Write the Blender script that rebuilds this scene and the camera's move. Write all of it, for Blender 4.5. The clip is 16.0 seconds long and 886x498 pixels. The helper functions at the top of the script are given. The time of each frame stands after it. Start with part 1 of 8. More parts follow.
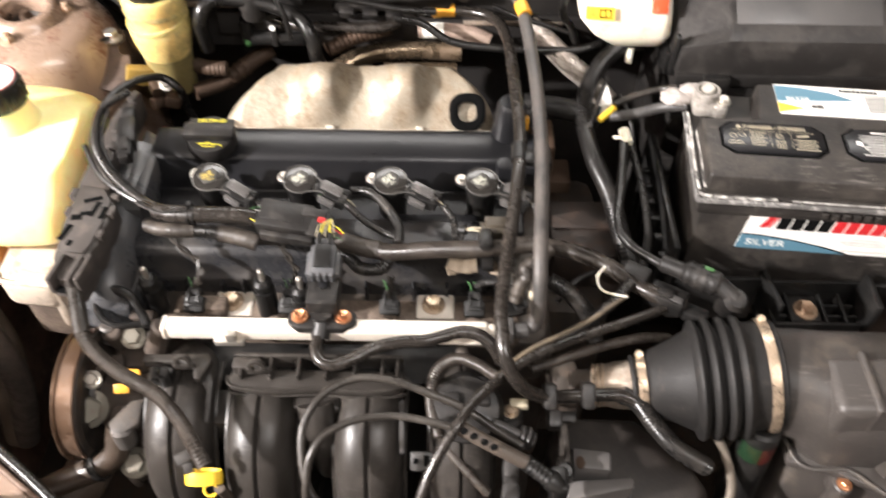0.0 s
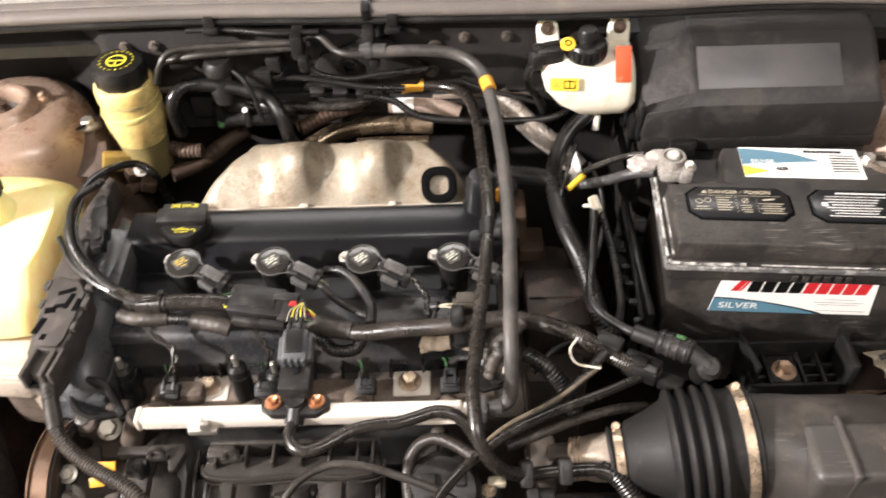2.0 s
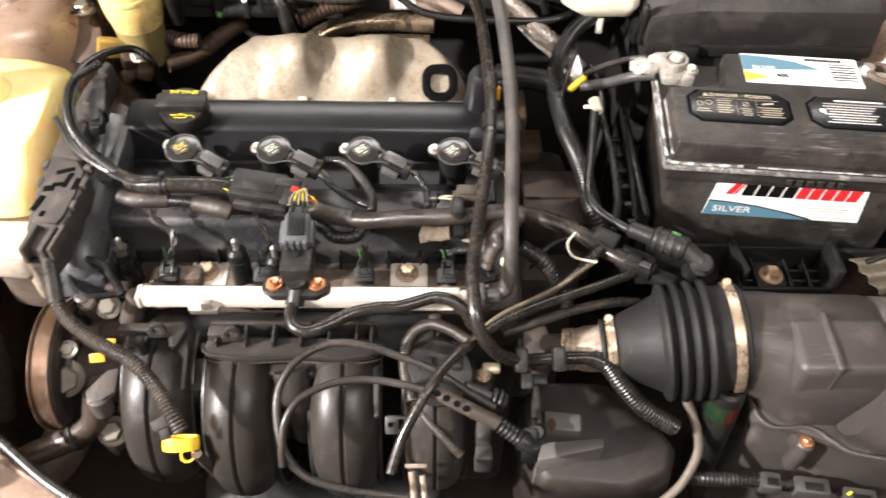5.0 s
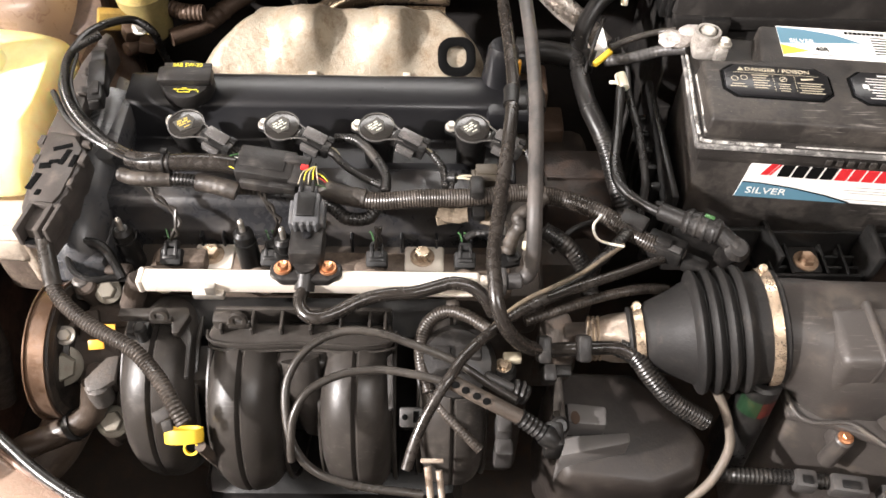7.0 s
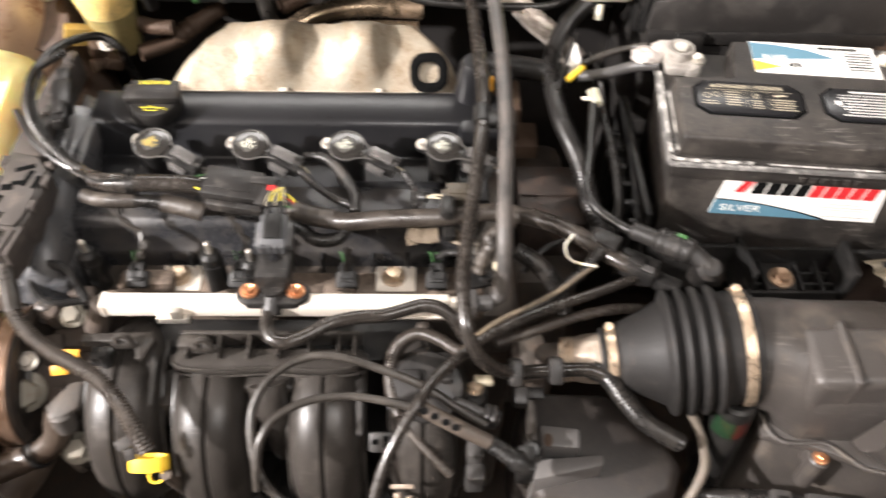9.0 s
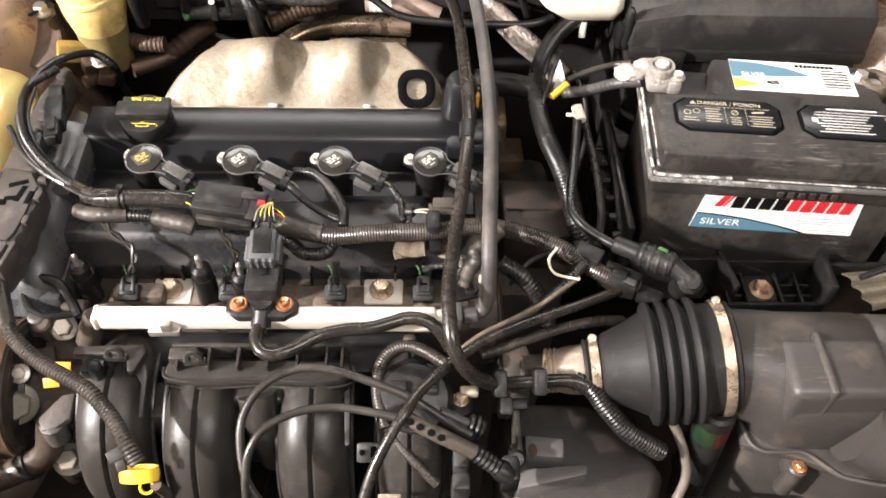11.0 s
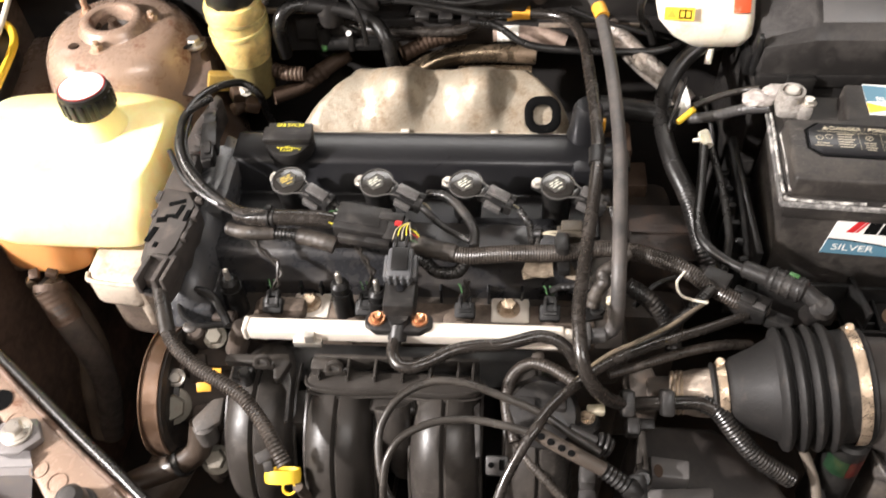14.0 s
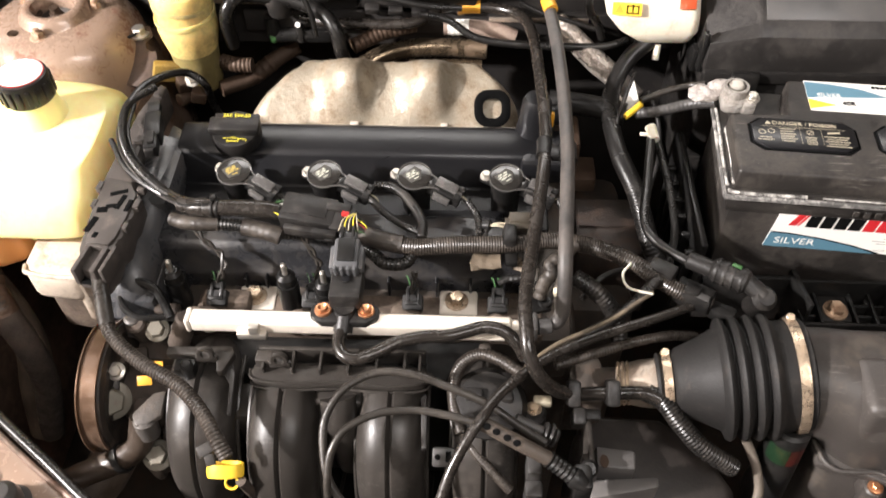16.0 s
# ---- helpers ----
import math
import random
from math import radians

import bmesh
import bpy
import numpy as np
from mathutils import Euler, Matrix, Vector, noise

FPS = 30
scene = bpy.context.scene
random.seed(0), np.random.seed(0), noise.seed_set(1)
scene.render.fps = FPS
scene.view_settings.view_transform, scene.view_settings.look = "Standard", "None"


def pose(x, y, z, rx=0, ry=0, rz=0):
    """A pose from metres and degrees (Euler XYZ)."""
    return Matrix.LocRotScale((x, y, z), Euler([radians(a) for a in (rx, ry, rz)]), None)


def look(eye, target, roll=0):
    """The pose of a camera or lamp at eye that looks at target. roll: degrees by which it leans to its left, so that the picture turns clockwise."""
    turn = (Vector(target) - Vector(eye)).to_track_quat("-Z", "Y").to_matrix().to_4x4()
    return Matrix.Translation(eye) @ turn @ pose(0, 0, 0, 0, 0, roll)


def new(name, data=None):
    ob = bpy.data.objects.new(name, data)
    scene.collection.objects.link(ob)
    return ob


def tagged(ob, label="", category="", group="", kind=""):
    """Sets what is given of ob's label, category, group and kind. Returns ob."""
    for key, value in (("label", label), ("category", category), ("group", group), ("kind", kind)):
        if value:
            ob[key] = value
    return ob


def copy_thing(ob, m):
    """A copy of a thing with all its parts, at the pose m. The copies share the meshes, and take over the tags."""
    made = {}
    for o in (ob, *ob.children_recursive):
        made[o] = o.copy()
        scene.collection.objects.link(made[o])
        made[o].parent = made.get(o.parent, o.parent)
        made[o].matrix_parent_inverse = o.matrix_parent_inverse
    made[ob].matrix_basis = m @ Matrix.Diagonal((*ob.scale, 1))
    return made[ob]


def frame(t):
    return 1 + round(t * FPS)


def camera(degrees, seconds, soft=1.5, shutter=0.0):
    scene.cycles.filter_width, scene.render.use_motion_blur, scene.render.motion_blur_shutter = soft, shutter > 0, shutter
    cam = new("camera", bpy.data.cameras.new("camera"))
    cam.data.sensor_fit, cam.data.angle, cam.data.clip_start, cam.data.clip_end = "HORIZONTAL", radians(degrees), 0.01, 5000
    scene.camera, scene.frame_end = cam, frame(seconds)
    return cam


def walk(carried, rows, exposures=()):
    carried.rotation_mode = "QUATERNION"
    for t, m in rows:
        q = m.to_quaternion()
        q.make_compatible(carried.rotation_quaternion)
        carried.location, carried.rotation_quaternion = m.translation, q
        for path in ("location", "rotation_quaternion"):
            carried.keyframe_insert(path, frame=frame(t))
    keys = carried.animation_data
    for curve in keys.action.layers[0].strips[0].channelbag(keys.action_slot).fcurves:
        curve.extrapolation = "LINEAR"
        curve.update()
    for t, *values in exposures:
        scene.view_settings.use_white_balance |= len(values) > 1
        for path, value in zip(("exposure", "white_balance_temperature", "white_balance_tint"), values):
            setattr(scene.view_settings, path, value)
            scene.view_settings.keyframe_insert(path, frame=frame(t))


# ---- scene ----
cam = camera(55.7, 16.0, 1.6, 0.5)
PATH = [
    (0, (0.084, 0.007, 1.583), (0.075, 1.307, 0.063), 0.6),
    (0.5, (0.063, 0.005, 1.607), (-0.05, 1.35, 0.131), -1.7),
    (1, (0.066, 0.01, 1.606), (-0.063, 1.367, 0.143), -2.1),
    (1.5, (0.086, 0.013, 1.602), (-0.009, 1.373, 0.139), -2.1),
    (2, (0.116, 0.028, 1.607), (0.1, 1.408, 0.159), -2.0),
    (2.5, (0.142, 0.037, 1.608), (0.223, 1.447, 0.192), -0.7),
    (3, (0.169, 0.036, 1.602), (0.357, 1.451, 0.202), 1.6),
    (3.5, (0.163, 0.027, 1.598), (0.385, 1.414, 0.174), 3.3),
    (4, (0.136, 0.012, 1.59), (0.307, 1.352, 0.115), 3.4),
    (4.5, (0.116, 0.0, 1.581), (0.213, 1.28, 0.047), 2.6),
    (5, (0.091, -0.01, 1.583), (0.131, 1.255, 0.035), 1.8),
    (5.2, (0.081, -0.015, 1.584), (0.095, 1.256, 0.04), 1.4),
    (7.3, (0.081, 0.024, 1.544), (0.111, 1.259, -0.029), 1.8),
    (7.5, (0.072, 0.028, 1.552), (0.105, 1.274, -0.012), 2.1),
    (8, (0.054, 0.036, 1.559), (0.06, 1.284, -0.004), 1.9),
    (8.5, (0.054, 0.03, 1.566), (0.039, 1.275, 0.001), 1.0),
    (9, (0.098, 0.037, 1.548), (0.15, 1.279, -0.018), 2.2),
    (9.2, (0.12, 0.037, 1.544), (0.22, 1.27, -0.028), 3.2),
    (11.3, (0.093, 0.028, 1.572), (0.146, 1.306, 0.034), 2.5),
    (11.5, (0.076, 0.027, 1.579), (0.066, 1.319, 0.052), 0.8),
    (12, (0.059, 0.023, 1.584), (-0.052, 1.335, 0.078), -1.7),
    (12.5, (0.056, 0.024, 1.584), (-0.104, 1.346, 0.092), -2.7),
    (13, (0.056, 0.009, 1.575), (-0.139, 1.305, 0.065), -3.2),
    (13.5, (0.06, 0.001, 1.574), (-0.138, 1.263, 0.036), -4.1),
    (14, (0.073, 0.008, 1.585), (-0.09, 1.304, 0.07), -4.2),
    (14.5, (0.08, 0.017, 1.591), (-0.037, 1.36, 0.114), -2.9),
    (15, (0.081, 0.023, 1.587), (0.011, 1.39, 0.129), -1.4),
    (15.5, (0.079, 0.011, 1.584), (0.019, 1.362, 0.111), -0.9),
    (16, (0.083, 0.002, 1.572), (0.02, 1.312, 0.062), -0.7),
]
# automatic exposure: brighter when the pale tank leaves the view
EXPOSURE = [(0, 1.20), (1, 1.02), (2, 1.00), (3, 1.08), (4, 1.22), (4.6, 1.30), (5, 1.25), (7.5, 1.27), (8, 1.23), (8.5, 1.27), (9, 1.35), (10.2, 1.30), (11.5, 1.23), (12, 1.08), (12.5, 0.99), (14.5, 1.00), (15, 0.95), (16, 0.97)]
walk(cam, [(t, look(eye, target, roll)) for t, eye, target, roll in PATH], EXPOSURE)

# ---- light: a work lamp to one side, added ceiling fills and a dim room ----
world = bpy.data.worlds.new("world")
scene.world = world
world.use_nodes = True
world.node_tree.nodes["Background"].inputs[0].default_value = (0.55, 0.5, 0.45, 1)
world.node_tree.nodes["Background"].inputs[1].default_value = 0.055


def lamp(name, kind, m, watts, colour, size, size_y=0.0):
    d = bpy.data.lights.new(name, kind)
    d.energy, d.color = watts, colour
    if kind == "AREA":
        d.shape, d.size, d.size_y = "RECTANGLE", size, size_y or size
    else:
        d.shadow_soft_size = size
    ob = new(name, d)
    ob.matrix_world = m
    return ob


lamp("work_lamp_light", "POINT", pose(-2.45, -0.50, 2.45), 545, (1.0, 0.952, 0.945), 0.05)
# Unseen area lights added for fill and for sheen on upward faces.
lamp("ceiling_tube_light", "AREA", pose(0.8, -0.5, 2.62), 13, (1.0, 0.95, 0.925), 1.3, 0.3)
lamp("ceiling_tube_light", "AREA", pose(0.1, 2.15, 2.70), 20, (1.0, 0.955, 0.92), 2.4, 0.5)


# ---- materials ----
def material(name, base, rough=0.5, metal=0.0, dirt=None, dirt_at=0.6, dirt_soft=0.12, dirt_scale=30.0, grain=400.0, bump=0.1,
             shift=0.12, coat=0.0, sub=0.0, trans=0.0, dist=0.001, spec=0.5, specks=0.0, scuffs=0.0, vary=0.12):
    """A node material: base colour with fine and coarse variation, dirt patches in their own colour, and fine relief."""
    mt = bpy.data.materials.new(name)
    mt.use_nodes = True
    nt = mt.node_tree
    n, link = nt.nodes, nt.links.new
    bsdf = n["Principled BSDF"]
    tc = n.new("ShaderNodeTexCoord")
    info = n.new("ShaderNodeObjectInfo")
    off = n.new("ShaderNodeVectorMath")
    off.operation = "ADD"
    link(tc.outputs["Object"], off.inputs[0])
    link(info.outputs["Random"], off.inputs[1])

    def noise_tex(scale, detail=4.0):
        t = n.new("ShaderNodeTexNoise")
        t.inputs["Scale"].default_value, t.inputs["Detail"].default_value = scale, detail
        link(off.outputs[0], t.inputs["Vector"])
        return t

    coarse, fine, mid = noise_tex(dirt_scale * 0.45), noise_tex(grain, 2.0), noise_tex(dirt_scale * 4.5, 6.0)
    mid.inputs["Distortion"].default_value = 1.2
    mix = n.new("ShaderNodeMix")
    mix.data_type = "RGBA"
    mix.inputs["A"].default_value = (*[c * (1 - shift) for c in base], 1)
    mix.inputs["B"].default_value = (*[min(1, c * (1 + shift)) for c in base], 1)
    link(coarse.outputs["Fac"], mix.inputs["Factor"])
    out = mix.outputs["Result"]
    ro = n.new("ShaderNodeMapRange")
    ro.inputs["To Min"].default_value, ro.inputs["To Max"].default_value = max(0.03, rough - vary), min(1, rough + vary)
    patchy = n.new("ShaderNodeMath")
    patchy.operation = "MULTIPLY_ADD"
    link(mid.outputs["Fac"], patchy.inputs[0])
    patchy.inputs[1].default_value = 0.9
    half = n.new("ShaderNodeMath")
    half.operation = "MULTIPLY_ADD"
    link(coarse.outputs["Fac"], half.inputs[0])
    half.inputs[1].default_value, half.inputs[2].default_value = 0.9, -0.4
    link(half.outputs[0], patchy.inputs[2])
    link(patchy.outputs[0], ro.inputs["Value"])
    rough_out = ro.outputs["Result"]
    if dirt:
        patch = noise_tex(dirt_scale, 8.0)
        ramp = n.new("ShaderNodeMapRange")
        ramp.inputs["From Min"].default_value, ramp.inputs["From Max"].default_value = dirt_at - dirt_soft, dirt_at + dirt_soft
        blotch = n.new("ShaderNodeMix")
        blotch.inputs["Factor"].default_value = 0.35
        link(patch.outputs["Fac"], blotch.inputs["A"])
        link(mid.outputs["Fac"], blotch.inputs["B"])
        link(blotch.outputs["Result"], ramp.inputs["Value"])
        dm = n.new("ShaderNodeMix")
        dm.data_type = "RGBA"
        link(ramp.outputs["Result"], dm.inputs["Factor"])
        link(out, dm.inputs["A"])
        dm.inputs["B"].default_value = (*dirt, 1)
        out = dm.outputs["Result"]
        rm = n.new("ShaderNodeMix")
        link(ramp.outputs["Result"], rm.inputs["Factor"])
        link(rough_out, rm.inputs["A"])
        rm.inputs["B"].default_value = 0.85
        rough_out = rm.outputs["Result"]
        if metal:
            mm = n.new("ShaderNodeMix")
            link(ramp.outputs["Result"], mm.inputs["Factor"])
            mm.inputs["A"].default_value, mm.inputs["B"].default_value = metal, 0.0
            link(mm.outputs["Result"], bsdf.inputs["Metallic"])
    if specks:
        lint = noise_tex(620.0, 3.0)
        sr = n.new("ShaderNodeMapRange")
        sr.inputs["From Min"].default_value, sr.inputs["From Max"].default_value = 0.70, 0.82
        sr.inputs["To Max"].default_value = specks * 0.55
        link(lint.outputs["Fac"], sr.inputs["Value"])
        sm = n.new("ShaderNodeMix")
        sm.data_type = "RGBA"
        link(sr.outputs["Result"], sm.inputs["Factor"])
        link(out, sm.inputs["A"])
        sm.inputs["B"].default_value = (0.30, 0.26, 0.22, 1)
        out = sm.outputs["Result"]
    if scuffs:
        grid = n.new("ShaderNodeMapping")
        grid.inputs["Scale"].default_value, grid.inputs["Rotation"].default_value = (0.09, 1.0, 1.0), (0.0, 0.0, 0.5)
        link(off.outputs[0], grid.inputs["Vector"])
        lines = n.new("ShaderNodeTexNoise")
        lines.inputs["Scale"].default_value, lines.inputs["Detail"].default_value, lines.inputs["Distortion"].default_value = 420.0, 2.0, 0.4
        link(grid.outputs["Vector"], lines.inputs["Vector"])
        both = n.new("ShaderNodeMath")
        both.operation = "MULTIPLY"
        link(lines.outputs["Fac"], both.inputs[0])
        link(coarse.outputs["Fac"], both.inputs[1])
        cut = n.new("ShaderNodeMapRange")
        cut.inputs["From Min"].default_value, cut.inputs["From Max"].default_value, cut.inputs["To Max"].default_value = 0.36, 0.46, scuffs
        link(both.outputs[0], cut.inputs["Value"])
        cm = n.new("ShaderNodeMix")
        cm.data_type = "RGBA"
        link(cut.outputs["Result"], cm.inputs["Factor"])
        link(out, cm.inputs["A"])
        cm.inputs["B"].default_value = (0.22, 0.20, 0.18, 1)
        out = cm.outputs["Result"]
    link(out, bsdf.inputs["Base Color"])
    link(rough_out, bsdf.inputs["Roughness"])
    if not (dirt and metal):
        bsdf.inputs["Metallic"].default_value = metal
    bsdf.inputs["Specular IOR Level"].default_value = spec
    if coat:
        bsdf.inputs["Coat Weight"].default_value, bsdf.inputs["Coat Roughness"].default_value = coat, 0.15
    if sub:
        bsdf.inputs["Subsurface Weight"].default_value = sub
        bsdf.inputs["Subsurface Radius"].default_value = (1.0, 0.55, 0.2)
        bsdf.inputs["Subsurface Scale"].default_value = 0.03
    if trans:
        bsdf.inputs["Transmission Weight"].default_value = trans
    if bump:
        b = n.new("ShaderNodeBump")
        b.inputs["Strength"].default_value, b.inputs["Distance"].default_value = bump, dist
        add = n.new("ShaderNodeMath")
        link(fine.outputs["Fac"], add.inputs[0])
        link(mid.outputs["Fac"], add.inputs[1])
        link(add.outputs[0], b.inputs["Height"])
        link(b.outputs["Normal"], bsdf.inputs["Normal"])
    return mt


BLACK = material("black_plastic", (0.010, 0.0096, 0.0092), 0.34, dirt=(0.035, 0.030, 0.026), dirt_at=0.7, dirt_soft=0.2, dirt_scale=40, bump=0.15, specks=0.8, spec=0.36)
SATIN = material("satin_black_cover", (0.009, 0.009, 0.0100), 0.30, dirt=(0.045, 0.04, 0.035), dirt_at=0.84, dirt_soft=0.2, dirt_scale=40, bump=0.02, specks=0.5, vary=0.04)
MANIF = material("moulded_manifold_plastic", (0.027, 0.0235, 0.0205), 0.38, dirt=(0.075, 0.063, 0.053), dirt_at=0.72, dirt_soft=0.2, dirt_scale=30, bump=0.04, specks=0.6, scuffs=0.15, spec=0.36)
DUSTY = material("dusty_black_plastic", (0.014, 0.0128, 0.012), 0.40, dirt=(0.055, 0.047, 0.040), dirt_at=0.69, dirt_soft=0.18, dirt_scale=60, bump=0.2, specks=0.9, scuffs=0.2, spec=0.36)
GREYP = material("worn_grey_plastic", (0.046, 0.043, 0.041), 0.42, dirt=(0.09, 0.077, 0.066), dirt_at=0.68, dirt_scale=40, bump=0.15)
BOXP = material("weathered_airbox_plastic", (0.046, 0.040, 0.036), 0.46, dirt=(0.13, 0.105, 0.08), dirt_at=0.70, dirt_soft=0.16, dirt_scale=24, bump=0.15, specks=0.9, scuffs=0.3)
RUBBER = material("black_rubber_hose", (0.010, 0.0092, 0.0085), 0.30, dirt=(0.045, 0.038, 0.032), dirt_at=0.74, dirt_scale=25, bump=0.1, spec=0.5)
GREYRUB = material("greyed_rubber_hose", (0.022, 0.0188, 0.0158), 0.32, dirt=(0.072, 0.06, 0.049), dirt_at=0.66, dirt_soft=0.2, dirt_scale=25, bump=0.1, spec=0.48)
CONDUIT = material("split_conduit_plastic", (0.010, 0.0092, 0.0085), 0.30, dirt=(0.060, 0.049, 0.039), dirt_at=0.69, dirt_soft=0.2, dirt_scale=40, bump=0.05, spec=0.5)
ALU = material("cast_aluminium", (0.56, 0.48, 0.39), 0.45, 0.15, dirt=(0.20, 0.135, 0.085), dirt_at=0.58, dirt_scale=25, grain=250, bump=0.35)
RAIL = material("plated_steel_rail", (0.76, 0.69, 0.60), 0.36, 0.3, dirt=(0.45, 0.36, 0.28), dirt_at=0.72, dirt_scale=30, bump=0.1)
STEEL = material("zinc_steel", (0.62, 0.58, 0.52), 0.34, 0.85, dirt=(0.30, 0.2, 0.12), dirt_at=0.68, dirt_scale=60, bump=0.15)
DARKST = material("dark_oily_steel", (0.06, 0.05, 0.042), 0.5, 0.4, dirt=(0.09, 0.06, 0.04), dirt_at=0.6, dirt_scale=30, bump=0.3)
COPPER = material("copper_plated_bolt", (0.52, 0.24, 0.12), 0.35, 0.85, dirt=(0.3, 0.13, 0.07), dirt_at=0.68, dirt_scale=120, bump=0.1)
SHIELD = material("stained_aluminised_shield", (0.335, 0.29, 0.222), 0.36, 0.35, dirt=(0.155, 0.10, 0.052), dirt_at=0.575, dirt_soft=0.13, dirt_scale=48, grain=130, bump=0.6, shift=0.22)
RUSTY = material("rusty_pipe", (0.062, 0.038, 0.025), 0.42, 0.6, dirt=(0.06, 0.035, 0.02), dirt_at=0.52, dirt_scale=35, bump=0.4)
PAINT = material("beige_body_paint", (0.300, 0.210, 0.156), 0.28, 0.1, dirt=(0.17, 0.08, 0.045), dirt_at=0.60, dirt_soft=0.05, dirt_scale=24, bump=0.2, coat=0.45)
PAINTD = material("dull_inner_wing_paint", (0.19, 0.115, 0.082), 0.6, dirt=(0.07, 0.05, 0.035), dirt_at=0.52, dirt_scale=10, bump=0.2)
TANK = material("translucent_yellow_tank", (1.0, 0.86, 0.42), 0.36, sub=0.45, shift=0.05, bump=0.08, dirt=(0.90, 0.60, 0.18), dirt_at=0.66, dirt_soft=0.2, dirt_scale=12)
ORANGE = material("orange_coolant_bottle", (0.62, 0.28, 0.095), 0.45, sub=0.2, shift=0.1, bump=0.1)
PSTANK = material("yellowed_fluid_bottle", (0.86, 0.64, 0.24), 0.36, sub=0.3, shift=0.18, dirt=(0.36, 0.27, 0.11), dirt_at=0.56, dirt_scale=22, bump=0.1, coat=0.4)
WHITEP = material("white_reservoir_plastic", (0.80, 0.74, 0.60), 0.4, sub=0.15, shift=0.06, dirt=(0.55, 0.38, 0.22), dirt_at=0.66, dirt_scale=28, bump=0.08)
CREAM = material("cream_lamp_housing", (0.66, 0.62, 0.52), 0.5, shift=0.08, dirt=(0.28, 0.24, 0.19), dirt_at=0.64, dirt_scale=28, bump=0.15)
YELLOW = material("yellow_plastic", (0.85, 0.55, 0.04), 0.4, shift=0.08, dirt=(0.4, 0.26, 0.06), dirt_at=0.72, dirt_scale=90, bump=0.05)
AMBER = material("amber_sleeve", (0.70, 0.33, 0.03), 0.4, shift=0.1, bump=0.05)
REDP = material("red_plastic", (0.40, 0.015, 0.014), 0.4, shift=0.1, bump=0.05)
GREEN = material("green_seal", (0.04, 0.11, 0.035), 0.4, shift=0.1, bump=0.05)
SILVERWRAP = material("crinkled_foil_wrap", (0.46, 0.42, 0.38), 0.30, 0.8, dirt=(0.16, 0.12, 0.09), dirt_at=0.55, dirt_scale=40, grain=90, bump=1.0, dist=0.003)
LABELW = material("white_label", (0.80, 0.78, 0.73), 0.4, shift=0.03, bump=0.02, dirt=(0.55, 0.5, 0.43), dirt_at=0.74, dirt_scale=40)
LABELB = material("blue_label_print", (0.085, 0.19, 0.255), 0.4, shift=0.05, bump=0.02)
INKW = material("white_print", (0.72, 0.70, 0.66), 0.5, shift=0.05, bump=0.0)
INKC = material("cream_print", (0.42, 0.37, 0.27), 0.5, shift=0.1, bump=0.0)
INKK = material("black_print", (0.004, 0.004, 0.004), 0.9, shift=0.05, bump=0.0, spec=0.05)
INKR = material("red_print", (0.50, 0.02, 0.025), 0.45, shift=0.05, bump=0.0)
INKY = material("yellow_print", (0.80, 0.68, 0.05), 0.45, shift=0.05, bump=0.0)
GREYPIPE = material("bare_pipe", (0.40, 0.34, 0.28), 0.35, 0.8, dirt=(0.18, 0.12, 0.08), dirt_at=0.6, dirt_scale=40, bump=0.2)
BELLOW = material("matte_bellows_rubber", (0.0105, 0.0096, 0.009), 0.62, dirt=(0.055, 0.047, 0.040), dirt_at=0.69, dirt_scale=50, bump=0.25, spec=0.3)
BRASSY = material("tarnished_clamp_steel", (0.52, 0.41, 0.30), 0.28, 0.85, dirt=(0.30, 0.19, 0.11), dirt_at=0.66, dirt_soft=0.2, dirt_scale=120, bump=0.2)
CONCRETE = material("garage_floor_concrete", (0.10, 0.09, 0.08), 0.8, shift=0.25, dirt=(0.04, 0.035, 0.03), dirt_at=0.6, dirt_scale=5, grain=80, bump=0.3)
WALLP = material("garage_wall_paint", (0.25, 0.23, 0.21), 0.8, shift=0.1, dirt_scale=4, grain=60, bump=0.2)
FIREW = material("dark_firewall_mat", (0.017, 0.015, 0.014), 0.7, dirt=(0.032, 0.028, 0.024), dirt_at=0.6, dirt_scale=18, bump=0.3, specks=0.3, spec=0.25)
BATT = material("dusty_battery_case", (0.020, 0.0178, 0.0162), 0.42, dirt=(0.10, 0.086, 0.072), dirt_at=0.66, dirt_soft=0.22, dirt_scale=24, bump=0.25, shift=0.25, specks=1.3, scuffs=0.55, spec=0.36)
COWLP = material("faded_cowl_plastic", (0.115, 0.098, 0.085), 0.6, dirt=(0.20, 0.17, 0.14), dirt_at=0.66, dirt_scale=40, bump=0.2)
CLEAR = material("milky_coil_window", (0.020, 0.018, 0.016), 0.16, shift=0.2, bump=0.0, coat=0.2)

# ---- mesh helpers ----
ORIGIN = {}


def thing(name, label, category, at=(0, 0, 0), group="", kind=""):
    """An Empty at the base of a thing; parts are given in world metres."""
    ob = new(name)
    ob.empty_display_size = 0.02
    ob.location = at
    ORIGIN[ob] = Vector(at)
    return tagged(ob, label, category, group, kind)


def mesh_of(name, bm, mt, smooth=35.0):
    bm.normal_update()
    me = bpy.data.meshes.new(name)
    for f in bm.faces:
        f.smooth = True
    lim = radians(smooth)
    for e in bm.edges:
        if len(e.link_faces) == 2 and e.calc_face_angle(0.0) > lim:
            e.smooth = False
    bm.to_mesh(me)
    bm.free()
    me.materials.append(mt)
    return me


